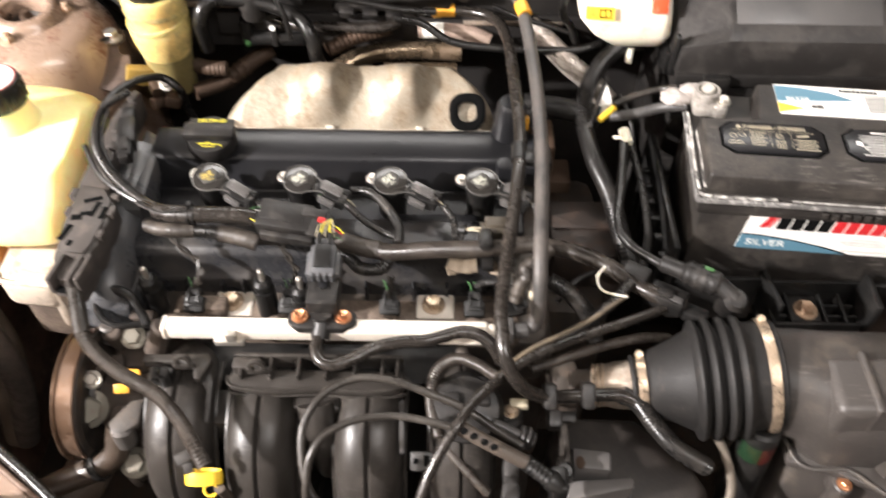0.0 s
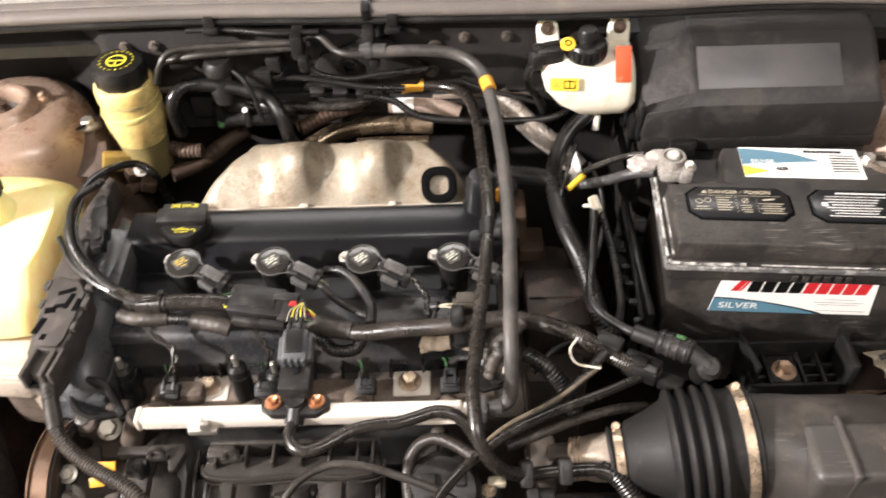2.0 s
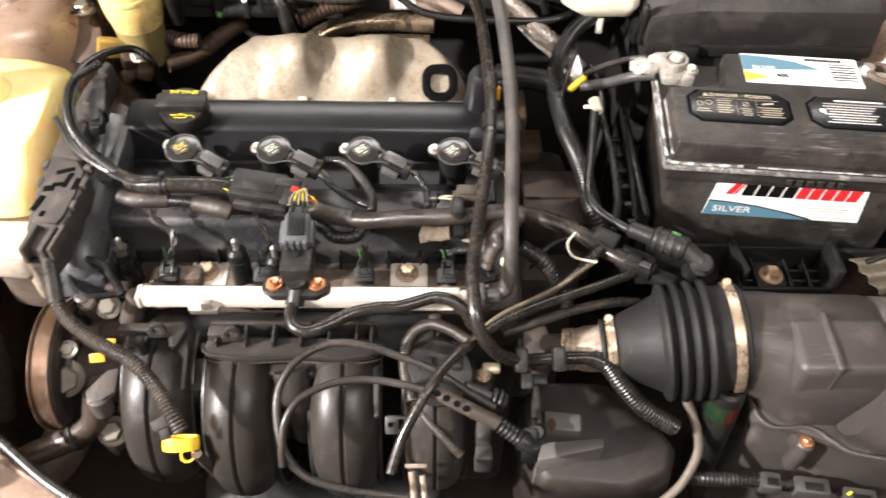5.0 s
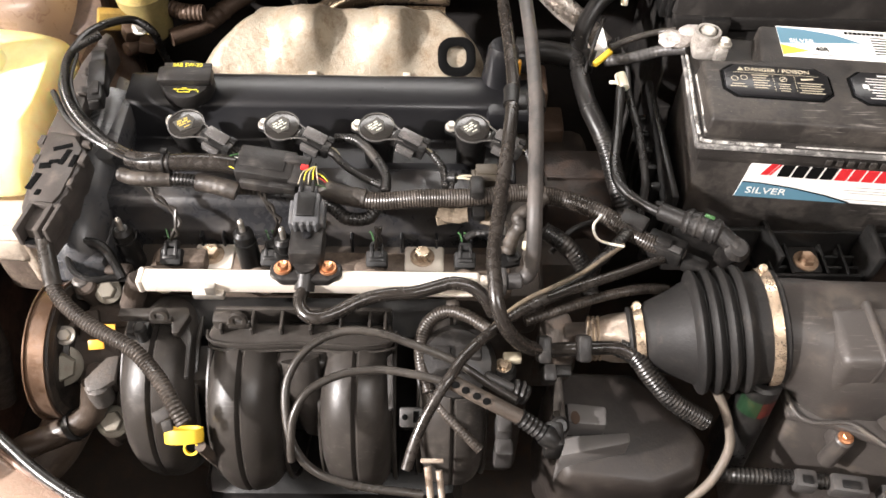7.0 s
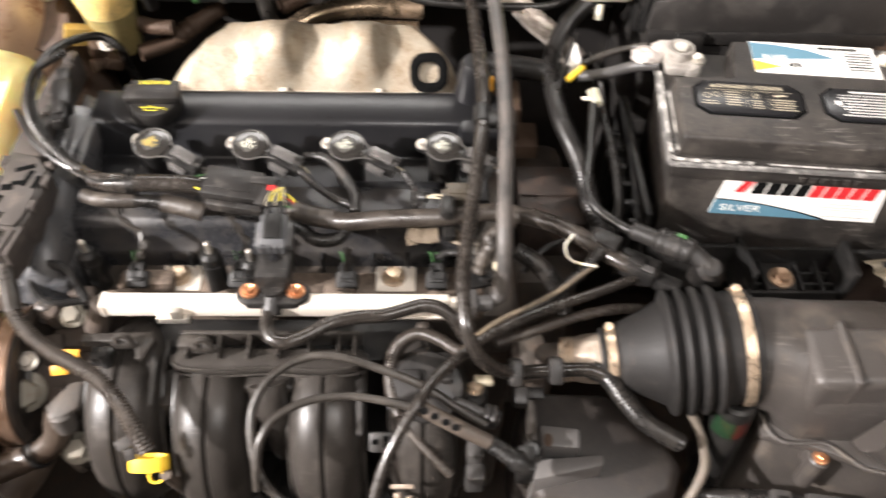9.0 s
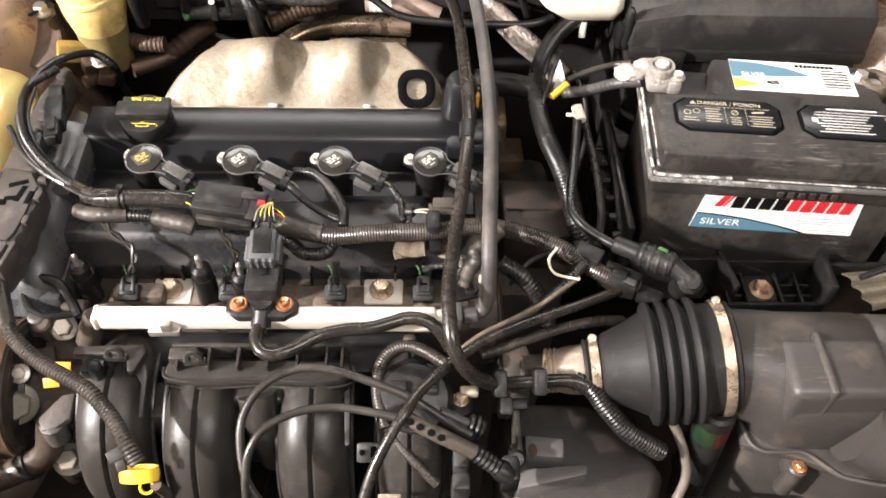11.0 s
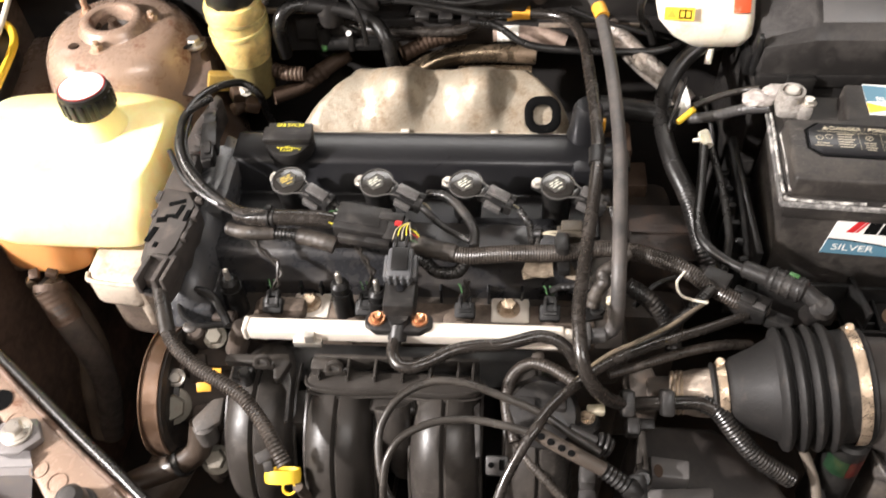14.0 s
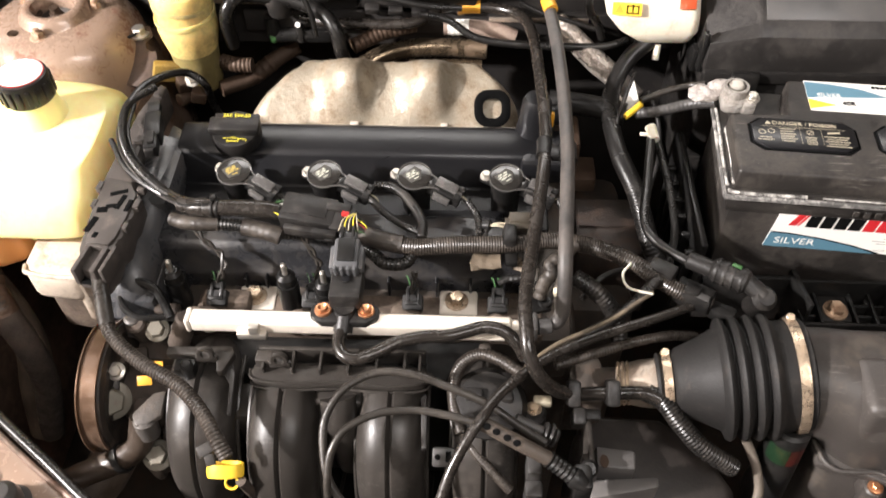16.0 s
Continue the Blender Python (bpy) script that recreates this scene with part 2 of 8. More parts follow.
def part(name, bm, mt, parent, label="", smooth=35.0):
    """Links a bmesh as one mesh object under a thing or under a part."""
    o = ORIGIN[parent]
    if o.length:
        bmesh.ops.translate(bm, verts=bm.verts, vec=-o)
    ob = new(name, mesh_of(name, bm, mt, smooth))
    ob.parent = parent
    ORIGIN[ob] = o
    return tagged(ob, label)


def solo(name, bm, mt, label, category, group="", kind="", smooth=35.0):
    """A thing that is one mesh, in world metres."""
    ob = new(name, mesh_of(name, bm, mt, smooth))
    ORIGIN[ob] = Vector((0, 0, 0))
    return tagged(ob, label, category, group, kind)


def join(*bms):
    out = bmesh.new()
    for b in bms:
        me = bpy.data.meshes.new("tmp")
        b.to_mesh(me)
        b.free()
        out.from_mesh(me)
        bpy.data.meshes.remove(me)
    return out


def moved(bm, m):
    bmesh.ops.transform(bm, matrix=m, verts=bm.verts)
    return bm


def bevelled(bm, r, seg=2, angle=30.0):
    es = [e for e in bm.edges if len(e.link_faces) == 2 and e.calc_face_angle(0.0) > radians(angle)]
    if r > 0 and es:
        bmesh.ops.bevel(bm, geom=es, offset=r, segments=seg, affect="EDGES", profile=0.5, clamp_overlap=True)
    return bm


def box(x0, x1, y0, y1, z0, z1, r=0.003, seg=2):
    bm = bmesh.new()
    bmesh.ops.create_cube(bm, size=1)
    moved(bm, Matrix.LocRotScale(((x0 + x1) / 2, (y0 + y1) / 2, (z0 + z1) / 2), None, (x1 - x0, y1 - y0, z1 - z0)))
    return bevelled(bm, r, seg)


def block(c, size, r=0.003, rx=0, ry=0, rz=0, seg=2):
    a, b, d = size
    return moved(box(-a / 2, a / 2, -b / 2, b / 2, -d / 2, d / 2, r, seg), pose(*c, rx, ry, rz))


def prism(outline, z0, z1, r=0.003, seg=2, taper=1.0):
    """An outline in x, y, pushed up from z0 to z1; taper scales the top about its middle."""
    bm = bmesh.new()
    n = len(outline)
    cx, cy = sum(p[0] for p in outline) / n, sum(p[1] for p in outline) / n
    lo = [bm.verts.new((x, y, z0)) for x, y in outline]
    hi = [bm.verts.new((cx + (x - cx) * taper, cy + (y - cy) * taper, z1)) for x, y in outline]
    bm.faces.new(lo[::-1]), bm.faces.new(hi)
    for i in range(n):
        bm.faces.new((lo[i], lo[(i + 1) % n], hi[(i + 1) % n], hi[i]))
    bmesh.ops.recalc_face_normals(bm, faces=bm.faces)
    return bevelled(bm, r, seg)


def profile_x(outline, x0, x1, r=0.003, seg=2):
    """An outline in y, z, pushed along x."""
    return moved(prism(outline, x0, x1, r, seg), Matrix(((0, 0, 1, 0), (1, 0, 0, 0), (0, 1, 0, 0), (0, 0, 0, 1))))


def lathe(profile, seg=32, m=None, cap=True):
    """Rings of (radius, height) turned about z."""
    bm = bmesh.new()
    rings = []
    for r, z in profile:
        rings.append([bm.verts.new((r * math.cos(2 * math.pi * i / seg), r * math.sin(2 * math.pi * i / seg), z)) for i in range(seg)])
    for a, b in zip(rings, rings[1:]):
        for i in range(seg):
            bm.faces.new((a[i], a[(i + 1) % seg], b[(i + 1) % seg], b[i]))
    if cap:
        bm.faces.new(rings[0][::-1]), bm.faces.new(rings[-1])
    return moved(bm, m) if m else bm


def aim(a, b):
    """The pose at a whose z axis points at b."""
    return Matrix.Translation(a) @ (Vector(b) - Vector(a)).to_track_quat("Z", "Y").to_matrix().to_4x4()


def rod(a, b, r, seg=16, bev=0.0):
    h = (Vector(b) - Vector(a)).length
    p = [(r, 0), (r, h)] if not bev else [(r - bev, 0), (r, bev), (r, h - bev), (r - bev, h)]
    return lathe(p, seg, aim(a, b))


def spline(pts, step=0.006):
    """A smooth line through the points, at even steps."""
    P = [Vector(p) for p in pts]
    P = [P[0] * 2 - P[1]] + P + [P[-1] * 2 - P[-2]]
    out = []
    for i in range(1, len(P) - 2):
        a, b, c, d = P[i - 1 : i + 3]
        n = max(2, int((c - b).length / step))
        for k in range(n):
            t = k / n
            out.append(0.5 * (2 * b + (c - a) * t + (2 * a - 5 * b + 4 * c - d) * t * t + (3 * b - a - 3 * c + d) * t**3))
    return out + [P[-2]]


def tube(pts, r, ridge=0.0, pitch=0.0045, seg=12, step=0.006, r_end=None, flat=1.0):
    """A hose through the points; ridge: depth of the corrugation; flat: height against width."""
    line = spline(pts, pitch / 4 if ridge else (0.0028 if r < 0.005 else step))
    if ridge:
        run = np.cumsum([0.0] + [(q - p).length for p, q in zip(line, line[1:])])
        at = np.linspace(0, run[-1], max(8, int(run[-1] / pitch * 4)))
        line = [Vector(v) for v in np.stack([np.interp(at, run, [p[k] for p in line]) for k in range(3)], 1)]
    bm = bmesh.new()
    side, rings, n = None, [], len(line)
    for i, p in enumerate(line):
        d = (line[min(i + 1, n - 1)] - line[max(i - 1, 0)]).normalized()
        if side is None:
            side = d.cross(Vector((0, 0, 1)))
            side = side if side.length > 0.1 else d.cross(Vector((1, 0, 0)))
        side = (side - d * side.dot(d)).normalized()
        up = side.cross(d)
        rad = r + ((r_end or r) - r) * i / max(1, n - 1)
        if ridge:
            rad -= ridge * (0, 0.4, 0.75, 0.4)[i % 4]
        rings.append([bm.verts.new(p + side * (rad * math.cos(2 * math.pi * k / seg)) + up * (rad * flat * math.sin(2 * math.pi * k / seg))) for k in range(seg)])
    for a, b in zip(rings, rings[1:]):
        for k in range(seg):
            bm.faces.new((a[k], a[(k + 1) % seg], b[(k + 1) % seg], b[k]))
    bm.faces.new(rings[0][::-1]), bm.faces.new(rings[-1])
    bmesh.ops.recalc_face_normals(bm, faces=bm.faces)
    return bm


def loft(rings):
    """A closed skin over rings of equally many points."""
    bm = bmesh.new()
    R = [[bm.verts.new(p) for p in ring] for ring in rings]
    n = len(R[0])
    for a, b in zip(R, R[1:]):
        for k in range(n):
            bm.faces.new((a[k], a[(k + 1) % n], b[(k + 1) % n], b[k]))
    bm.faces.new(R[0][::-1]), bm.faces.new(R[-1])
    bmesh.ops.recalc_face_normals(bm, faces=bm.faces)
    return bm


def rounded(w, d, r, seg=5):
    """A rectangle w by d with round corners, as points."""
    out = []
    for cx, cy, a0 in ((w / 2 - r, d / 2 - r, 0), (-w / 2 + r, d / 2 - r, 90), (-w / 2 + r, -d / 2 + r, 180), (w / 2 - r, -d / 2 + r, 270)):
        for k in range(seg + 1):
            a = radians(a0 + 90 * k / seg)
            out.append((cx + r * math.cos(a), cy + r * math.sin(a)))
    return out


def hexbolt(at, r, h, up=(0, 0, 1), washer=True):
    """A hexagon bolt head with its washer flange."""
    b = lathe([(r * 1.0, 0), (r, h * 0.85), (r * 0.85, h)], 6)
    if washer:
        b = join(b, lathe([(r * 1.45, -0.001), (r * 1.45, h * 0.18), (r * 1.3, h * 0.25)], 20))
    return moved(b, aim(at, Vector(at) + Vector(up)))


def text(name, body, size, m, mt, parent, label="", squeeze=1.0, depth=0.0002):
    cu = bpy.data.curves.new(name, "FONT")
    cu.body, cu.size, cu.extrude, cu.align_x, cu.align_y = body, size, depth, "CENTER", "CENTER"
    ob = new(name, cu)
    dg = bpy.context.evaluated_depsgraph_get()
    me = bpy.data.meshes.new_from_object(ob.evaluated_get(dg))
    bpy.data.objects.remove(ob)
    me.materials.clear()
    me.materials.append(mt)
    me.transform(m @ Matrix.Diagonal((squeeze, 1, 1, 1)))
    me.transform(Matrix.Translation(-ORIGIN[parent]))
    out = new(name, me)
    out.parent = parent
    ORIGIN[out] = ORIGIN[parent]
    return tagged(out, label)


def bars(name, spec, m, mt, parent, label=""):
    """Unreadable print: thin bars (x, y, width, height) in the plane of m."""
    bm = bmesh.new()
    for x, y, w, h in spec:
        v = [bm.verts.new(m @ Vector(p)) for p in ((x - w / 2, y - h / 2, 0), (x + w / 2, y - h / 2, 0), (x + w / 2, y + h / 2, 0), (x - w / 2, y + h / 2, 0))]
        bm.faces.new(v)
    return part(name, bm, mt, parent, label)


# ---- the garage that closes the place ----
solo("floor", box(-3.2, 3.2, -3.6, 4.2, -0.10, 0.0, 0), CONCRETE, "grey stained concrete garage floor", "floor", kind="structure")
solo("wall_north", box(-3.2, 3.2, 4.2, 4.3, 0, 2.8, 0), WALLP, "plain painted garage wall", "wall", kind="structure")
solo("wall_south", box(-3.2, 3.2, -3.7, -3.6, 0, 2.8, 0), WALLP, "plain painted garage wall", "wall", kind="structure")
solo("wall_west", box(-3.3, -3.2, -3.7, 4.3, 0, 2.8, 0), WALLP, "plain painted garage wall", "wall", kind="structure")
solo("wall_east", box(3.2, 3.3, -3.7, 4.3, 0, 2.8, 0), WALLP, "plain painted garage wall", "wall", kind="structure")
solo("ceiling", box(-3.3, 3.3, -3.7, 4.3, 2.8, 2.9, 0), WALLP, "plain painted garage ceiling", "ceiling", kind="structure")

# ---- the car's body round the engine bay ----
car = thing("car", "beige car body shell around the open engine bay", "car", (0.12, 0.6, 0))
part("firewall", box(-0.75, 0.95, 0.985, 1.0, 0.2, 1.09, 0.002), FIREW, car, "black insulated firewall panel")
part("inner_wing", join(box(-0.64, -0.62, 0.1, 0.985, 0.0, 0.985, 0.002), box(-0.80, -0.64, 0.1, 1.1, 0.965, 0.985, 0.003)), PAINTD, car, "dull beige inner wing panel")
part("inner_wing", join(box(0.845, 0.865, 0.1, 0.985, 0.0, 1.03, 0.002), box(0.865, 1.02, 0.1, 1.1, 1.01, 1.03, 0.003)), PAINTD, car, "dull beige inner wing panel")
part("undertray", box(-0.62, 0.845, 0.0, 0.985, 0.20, 0.22, 0.002), DARKST, car, "dark oily undertray")
part("front_panel", box(-0.62, 0.845, 0.10, 0.12, 0.2, 0.78, 0.004), DARKST, car, "dark panel behind the radiator")


def strut_tower(c, ztop, grow=1.0):
    """A domed suspension tower top with a pressed ring round its mouth."""
    prof = [(0.014, -0.055), (0.0232, -0.054), (0.0238, -0.008), (0.0248, -0.001), (0.0275, 0.0038), (0.0315, 0.0052), (0.0360, 0.0046), (0.0400, 0.0012), (0.0425, -0.0045), (0.0450, -0.0075)]
    prof += [(r * grow, z) for r, z in ((0.072, -0.010), (0.086, -0.019), (0.096, -0.037), (0.108, -0.09), (0.120, -0.20), (0.130, -0.45))]
    return lathe(prof, 56, pose(c[0], c[1], ztop))


part("strut_tower", strut_tower((-0.437, 0.886), 0.99), PAINT, car, "beige painted suspension tower with rust spots")
part("strut_tower", strut_tower((0.708, 0.855), 1.0, 1.10), PAINT, car, "beige painted suspension tower with rust spots")
part("apron", prism([(-0.62, 0.70), (-0.335, 0.76), (-0.335, 0.985), (-0.62, 0.985)], 0.70, 0.90, 0.01), PAINT, car, "beige inner apron below the tower")
part("apron", prism([(0.605, 0.74), (0.66, 0.700), (0.76, 0.690), (0.800, 0.672), (0.845, 0.65), (0.845, 0.985), (0.605, 0.985)], 0.70, 0.945, 0.02, 4), PAINT, car, "beige inner apron below the tower")


def ring(ri, ro, h, seg=32, m=None):
    """A flat ring with a rounded rim."""
    b = (ro - ri) * 0.2
    p = [(ri, h / 2), (ri + b, h), (ro - b, h), (ro, h / 2), (ro - b, 0), (ri + b, 0), (ri, h / 2)]
    bm = lathe(p, seg, None, cap=False)
    bmesh.ops.remove_doubles(bm, verts=bm.verts, dist=1e-6)
    bmesh.ops.recalc_face_normals(bm, faces=bm.faces)
    return moved(bm, m) if m else bm


# ---- the engine ----
eng = thing("engine", "four-cylinder engine with black plastic valve cover", "engine", (0, 0.6, 0.3))
part("engine_block", box(-0.24, 0.20, 0.50, 0.76, 0.42, 0.84, 0.015), DARKST, eng, "dark oily cast engine block")
part("cylinder_head", box(-0.22, 0.19, 0.49, 0.74, 0.80, 0.872, 0.008), DARKST, eng, "dark oily cylinder head")
part("bell_housing", join(
                          box(0.17, 0.27, 0.56, 0.78, 0.55, 0.83, 0.02), rod((0.16, 0.66, 0.7), (0.26, 0.66, 0.7), 0.05)), DARKST, eng, "dark oily bell housing")
# the rear bar, the coil valley and the stepped front of the cover
part("valve_cover", profile_x([(0.612, 0.86), (0.612, 0.905), (0.668, 0.907), (0.682, 0.942), (0.690, 0.947), (0.724, 0.949), (0.738, 0.938), (0.748, 0.86)], -0.245, 0.168, 0.003, 3), SATIN, eng, "satin black plastic valve cover")
# Dusty satin whose base is lightened to stand for the front's sheen.
FRONTP = material("dusty_sheen_cover_front", (0.019, 0.0192, 0.0208), 0.27, dirt=(0.055, 0.045, 0.036), dirt_at=0.64, dirt_soft=0.2, dirt_scale=26, bump=0.05, specks=0.6, vary=0.06)
part("cover_front", profile_x([(0.55, 0.86), (0.55, 0.893), (0.556, 0.900), (0.560, 0.920), (0.567, 0.927), (0.606, 0.929), (0.622, 0.908), (0.622, 0.86)], -0.240, 0.150, 0.003, 3), FRONTP, eng, "dusty satin cover front, lightened for its sheen")
part("cover_step", block((-0.10, 0.594, 0.921), (0.055, 0.05, 0.016), 0.004), SATIN, eng)
part("cover_step", block((0.068, 0.60, 0.918), (0.10, 0.04, 0.016), 0.005), SATIN, eng)
part("cover_end", block((0.162, 0.70, 0.930), (0.05, 0.06, 0.03), 0.006), SATIN, eng)
for x in (-0.215, -0.185, -0.15, -0.128, -0.06, -0.03, 0.0, 0.05, 0.085, 0.12):
    part("cover_rib", box(x - 0.0015, x + 0.0015, 0.542, 0.556, 0.868, 0.894, 0.0008, 1), SATIN, eng)
for x, y, z in ((-0.215, 0.525, 0.925), (-0.099, 0.522, 0.928), (-0.059, 0.512, 0.930), (0.150, 0.53, 0.92)):
    stud = part("cover_stud", join(rod((x, y, z - 0.05), (x, y, z - 0.012), 0.011, 14), lathe([(0.0095, 0), (0.0095, 0.012), (0.006, 0.016)], 14, pose(x, y, z - 0.014))), BLACK, eng)
    part("stud_tip", lathe([(0.003, 0), (0.003, 0.014), (0.0015, 0.016)], 10, pose(x, y, z + 0.001)), STEEL, stud, "bare threaded stud tip")
# Timing cover plastic is greyed to stand for its reflected sheen.
part("timing_cover", join(
    prism([(-0.292, 0.50), (-0.232, 0.50), (-0.235, 0.70), (-0.262, 0.745), (-0.30, 0.74)], 0.62, 0.905, 0.008),
    tube([(-0.262, 0.70, 0.925), (-0.262, 0.60, 0.918), (-0.262, 0.535, 0.903), (-0.262, 0.508, 0.86)], 0.026, seg=20),
    prism([(-0.262, 0.60), (-0.236, 0.60), (-0.238, 0.715), (-0.262, 0.73)], 0.90, 0.944, 0.006)), material("sheen_timing_plastic", (0.048, 0.049, 0.052), 0.28, dirt=(0.085, 0.07, 0.058), dirt_at=0.66, dirt_soft=0.2, dirt_scale=22, bump=0.1, specks=0.6), eng, "plastic timing cover, greyed for its sheen")
STAINED = material("oil_stained_casting", (0.17, 0.13, 0.10), 0.5, 0.3, dirt=(0.06, 0.042, 0.03), dirt_at=0.48, dirt_scale=32, bump=0.4)
part("head_casting", join(block((-0.02, 0.515, 0.868), (0.36, 0.05, 0.02), 0.006), block((-0.165, 0.52, 0.885), (0.05, 0.02, 0.02), 0.005),
                          block((0.02, 0.505, 0.885), (0.03, 0.02, 0.02), 0.005)), STAINED, eng, "brown-stained cast cylinder head edge")
part("relay_box", join(box(0.20, 0.285, 0.598, 0.682, 0.78, 0.884, 0.004), box(0.204, 0.281, 0.636, 0.640, 0.884, 0.887, 0.001)), material("brown_crusted_box", (0.018, 0.012, 0.009), 0.55, dirt=(0.060, 0.034, 0.021), dirt_at=0.61, dirt_scale=45, bump=0.4), eng, "brown crusted box beside the cover")
part("rear_rust_plate", join(block((0.19, 0.735, 0.91), (0.03, 0.05, 0.06), 0.004), block((0.212, 0.72, 0.885), (0.03, 0.04, 0.02), 0.003)), RUSTY, eng, "rusty bracket at the cover's end")

cap = thing("oil_filler_cap", "black oil filler cap with yellow print, on the valve cover", "oil cap", (-0.176, 0.69, 0.95))
capm = pose(-0.176, 0.696, 0.951, 10, 0, 0)
part("cap_body", moved(join(lathe([(0.024, 0), (0.027, 0.002), (0.027, 0.013), (0.0245, 0.017)], 28), block((0, 0, 0.021), (0.056, 0.020, 0.012), 0.004), block((0, 0.014, 0.018), (0.05, 0.012, 0.004), 0.002)), capm), DUSTY, cap)
text("cap_print", "SAE 5W-20", 0.0064, capm @ pose(0, 0.0155, 0.0205), INKY, cap, "yellow oil grade print")
bars("oil_can_symbol", [(0.0, -0.0182, 0.012, 0.0008), (-0.006, -0.0165, 0.0008, 0.004), (0.006, -0.0165, 0.0008, 0.004), (0.0, -0.0145, 0.012, 0.0008), (0.010, -0.0150, 0.007, 0.0009), (-0.009, -0.0145, 0.004, 0.0009), (0.0, -0.0128, 0.005, 0.0008), (0.0145, -0.0168, 0.0010, 0.0020)],
     capm @ pose(0, 0, 0.0185), INKY, cap, "yellow oil can symbol")


# ---- ignition coils ----
PLUGG = material("highlight_grey_plug", (0.085, 0.080, 0.076), 0.24, dirt=(0.12, 0.10, 0.085), dirt_at=0.68, dirt_scale=90, bump=0.1)
RIMCLEAR = material("shiny_smoky_rim", (0.075, 0.071, 0.066), 0.14, shift=0.3, bump=0.1, coat=0.8)
SMOKY = material("smoky_print_backing", (0.045, 0.042, 0.036), 0.5, shift=0.25, bump=0.0)


def ignition_coil(ink):
    c = thing("ignition_coil", "black ignition coil with round window, plugged into the valve cover", "ignition coil", (0, 0, 0), "coils on the valve cover")
    part("coil_body", join(lathe([(0.0145, -0.06), (0.0160, -0.012), (0.0175, -0.008), (0.0175, -0.002)], 28), block((0.018, -0.0075, -0.008), (0.022, 0.014, 0.012), 0.003, 0, 0, -22)), BLACK, c)
    d = Vector((math.cos(radians(-23)), math.sin(radians(-23)), 0))
    n_ = Vector((-d.y, d.x, 0))
    loop = [d * (0.0178 * math.cos(radians(a))) + n_ * (0.0178 * math.sin(radians(a))) for a in range(32, 330, 12)]
    loop = [d * 0.0315 + n_ * 0.0055, d * 0.0225 + n_ * 0.0068] + loop + [d * 0.0225 - n_ * 0.0068, d * 0.0315 - n_ * 0.0055]
    part("rim", tube([p + Vector((0, 0, 0.0004)) for p in loop], 0.0009, seg=8), RIMCLEAR, c, "shiny clear rim")
    part("window", lathe([(0.017, -0.001), (0.017, 0.0004), (0.015, 0.0009)], 28), CLEAR, c, "glossy dark window")
    patch = part("print_patch", moved(prism([(-0.0105, 0.0085), (0.0070, 0.0100), (0.0100, 0.0020), (0.0030, -0.0080), (-0.0085, -0.0060)], 0.0008, 0.0013, 0.0002), pose(0, 0, 0, 0, 0, 38)), SMOKY, c, "smoky backing behind the print")
    bars("coil_print", [(-0.0045, 0.0056, 0.0050, 0.0014), (0.0020, 0.0056, 0.0040, 0.0014), (-0.0060, 0.0028, 0.0040, 0.0015), (0.0002, 0.0028, 0.0062, 0.0015), (-0.0035, 0.0000, 0.0070, 0.0014), (0.0035, 0.0000, 0.0036, 0.0014), (-0.0005, -0.0040, 0.0060, 0.0011)], pose(0, 0, 0.0016, 0, 0, 38), ink, patch, "unreadable print")
    part("neck_rim", join(block((0.022, -0.0093, -0.002), (0.016, 0.011, 0.003), 0.0012, 0, 0, -23)), CLEAR, c)
    at = pose(0.034, -0.0135, -0.005, 0, 12, -24) @ Matrix.Scale(1.05, 4)
    plug = part("plug", moved(join(block((-0.001, 0, -0.003), (0.024, 0.017, 0.013), 0.0012), block((-0.014, 0, -0.003), (0.007, 0.012, 0.010), 0.002)), at), BLACK, c, "black plug with latch")
    # Grey top and edges on the black plug stand for its highlight.
    part("top_plate", moved(block((-0.001, 0.0015, 0.0055), (0.023, 0.011, 0.004), 0.0014), at), PLUGG, plug, "glossy top, greyed for its highlight")
    part("side_flange", moved(block((-0.001, -0.0105, -0.004), (0.018, 0.004, 0.010), 0.001), at), PLUGG, plug)
    part("collar", moved(join(block((0.0135, 0.0055, 0.0), (0.007, 0.006, 0.013), 0.001), block((0.0135, -0.0055, 0.0), (0.007, 0.006, 0.013), 0.001), block((0.0135, 0, -0.005), (0.006, 0.018, 0.005), 0.001)), at), BLACK, plug)
    part("latch", moved(block((0.010, 0.0, 0.0035), (0.012, 0.005, 0.003), 0.0008), at), PLUGG, plug)
    for d in (-0.002, 0.002):
        part("lead", moved(tube([(0.016, d, -0.001), (0.021, d * 0.8, -0.001), (0.026, d * 0.4, -0.004)], 0.0009, seg=6), at), INKC if d > 0 else GREYRUB, plug, "thin lead")
    part("tab", block((-0.016, 0.009, -0.016), (0.022, 0.013, 0.005), 0.002, 0, 0, -30), BLACK, c)
    part("bolt", hexbolt((-0.021, 0.0125, -0.0135), 0.0045, 0.006), STEEL, c, "bright bolt head")
    return c


COILINK = material("pale_print", (0.60, 0.60, 0.50), 0.5, bump=0.0)
first = ignition_coil(material("gold_print", (0.55, 0.40, 0.08), 0.45, shift=0.1, bump=0.0))
first.matrix_basis = pose(-0.166, 0.632, 0.962, 8, 0, -5)
coil = ignition_coil(COILINK)
coil.matrix_basis = pose(-0.071, 0.633, 0.960, 8, 0, 0)
for x in (0.024, 0.120):
    copy_thing(coil, pose(x, 0.633, 0.960, 8, 0, 0))

# ---- exhaust heat shield behind the cover ----
hs = thing("heat_shield", "stained pressed-metal exhaust heat shield with two bulges", "heat shield", (-0.02, 0.80, 0.90))


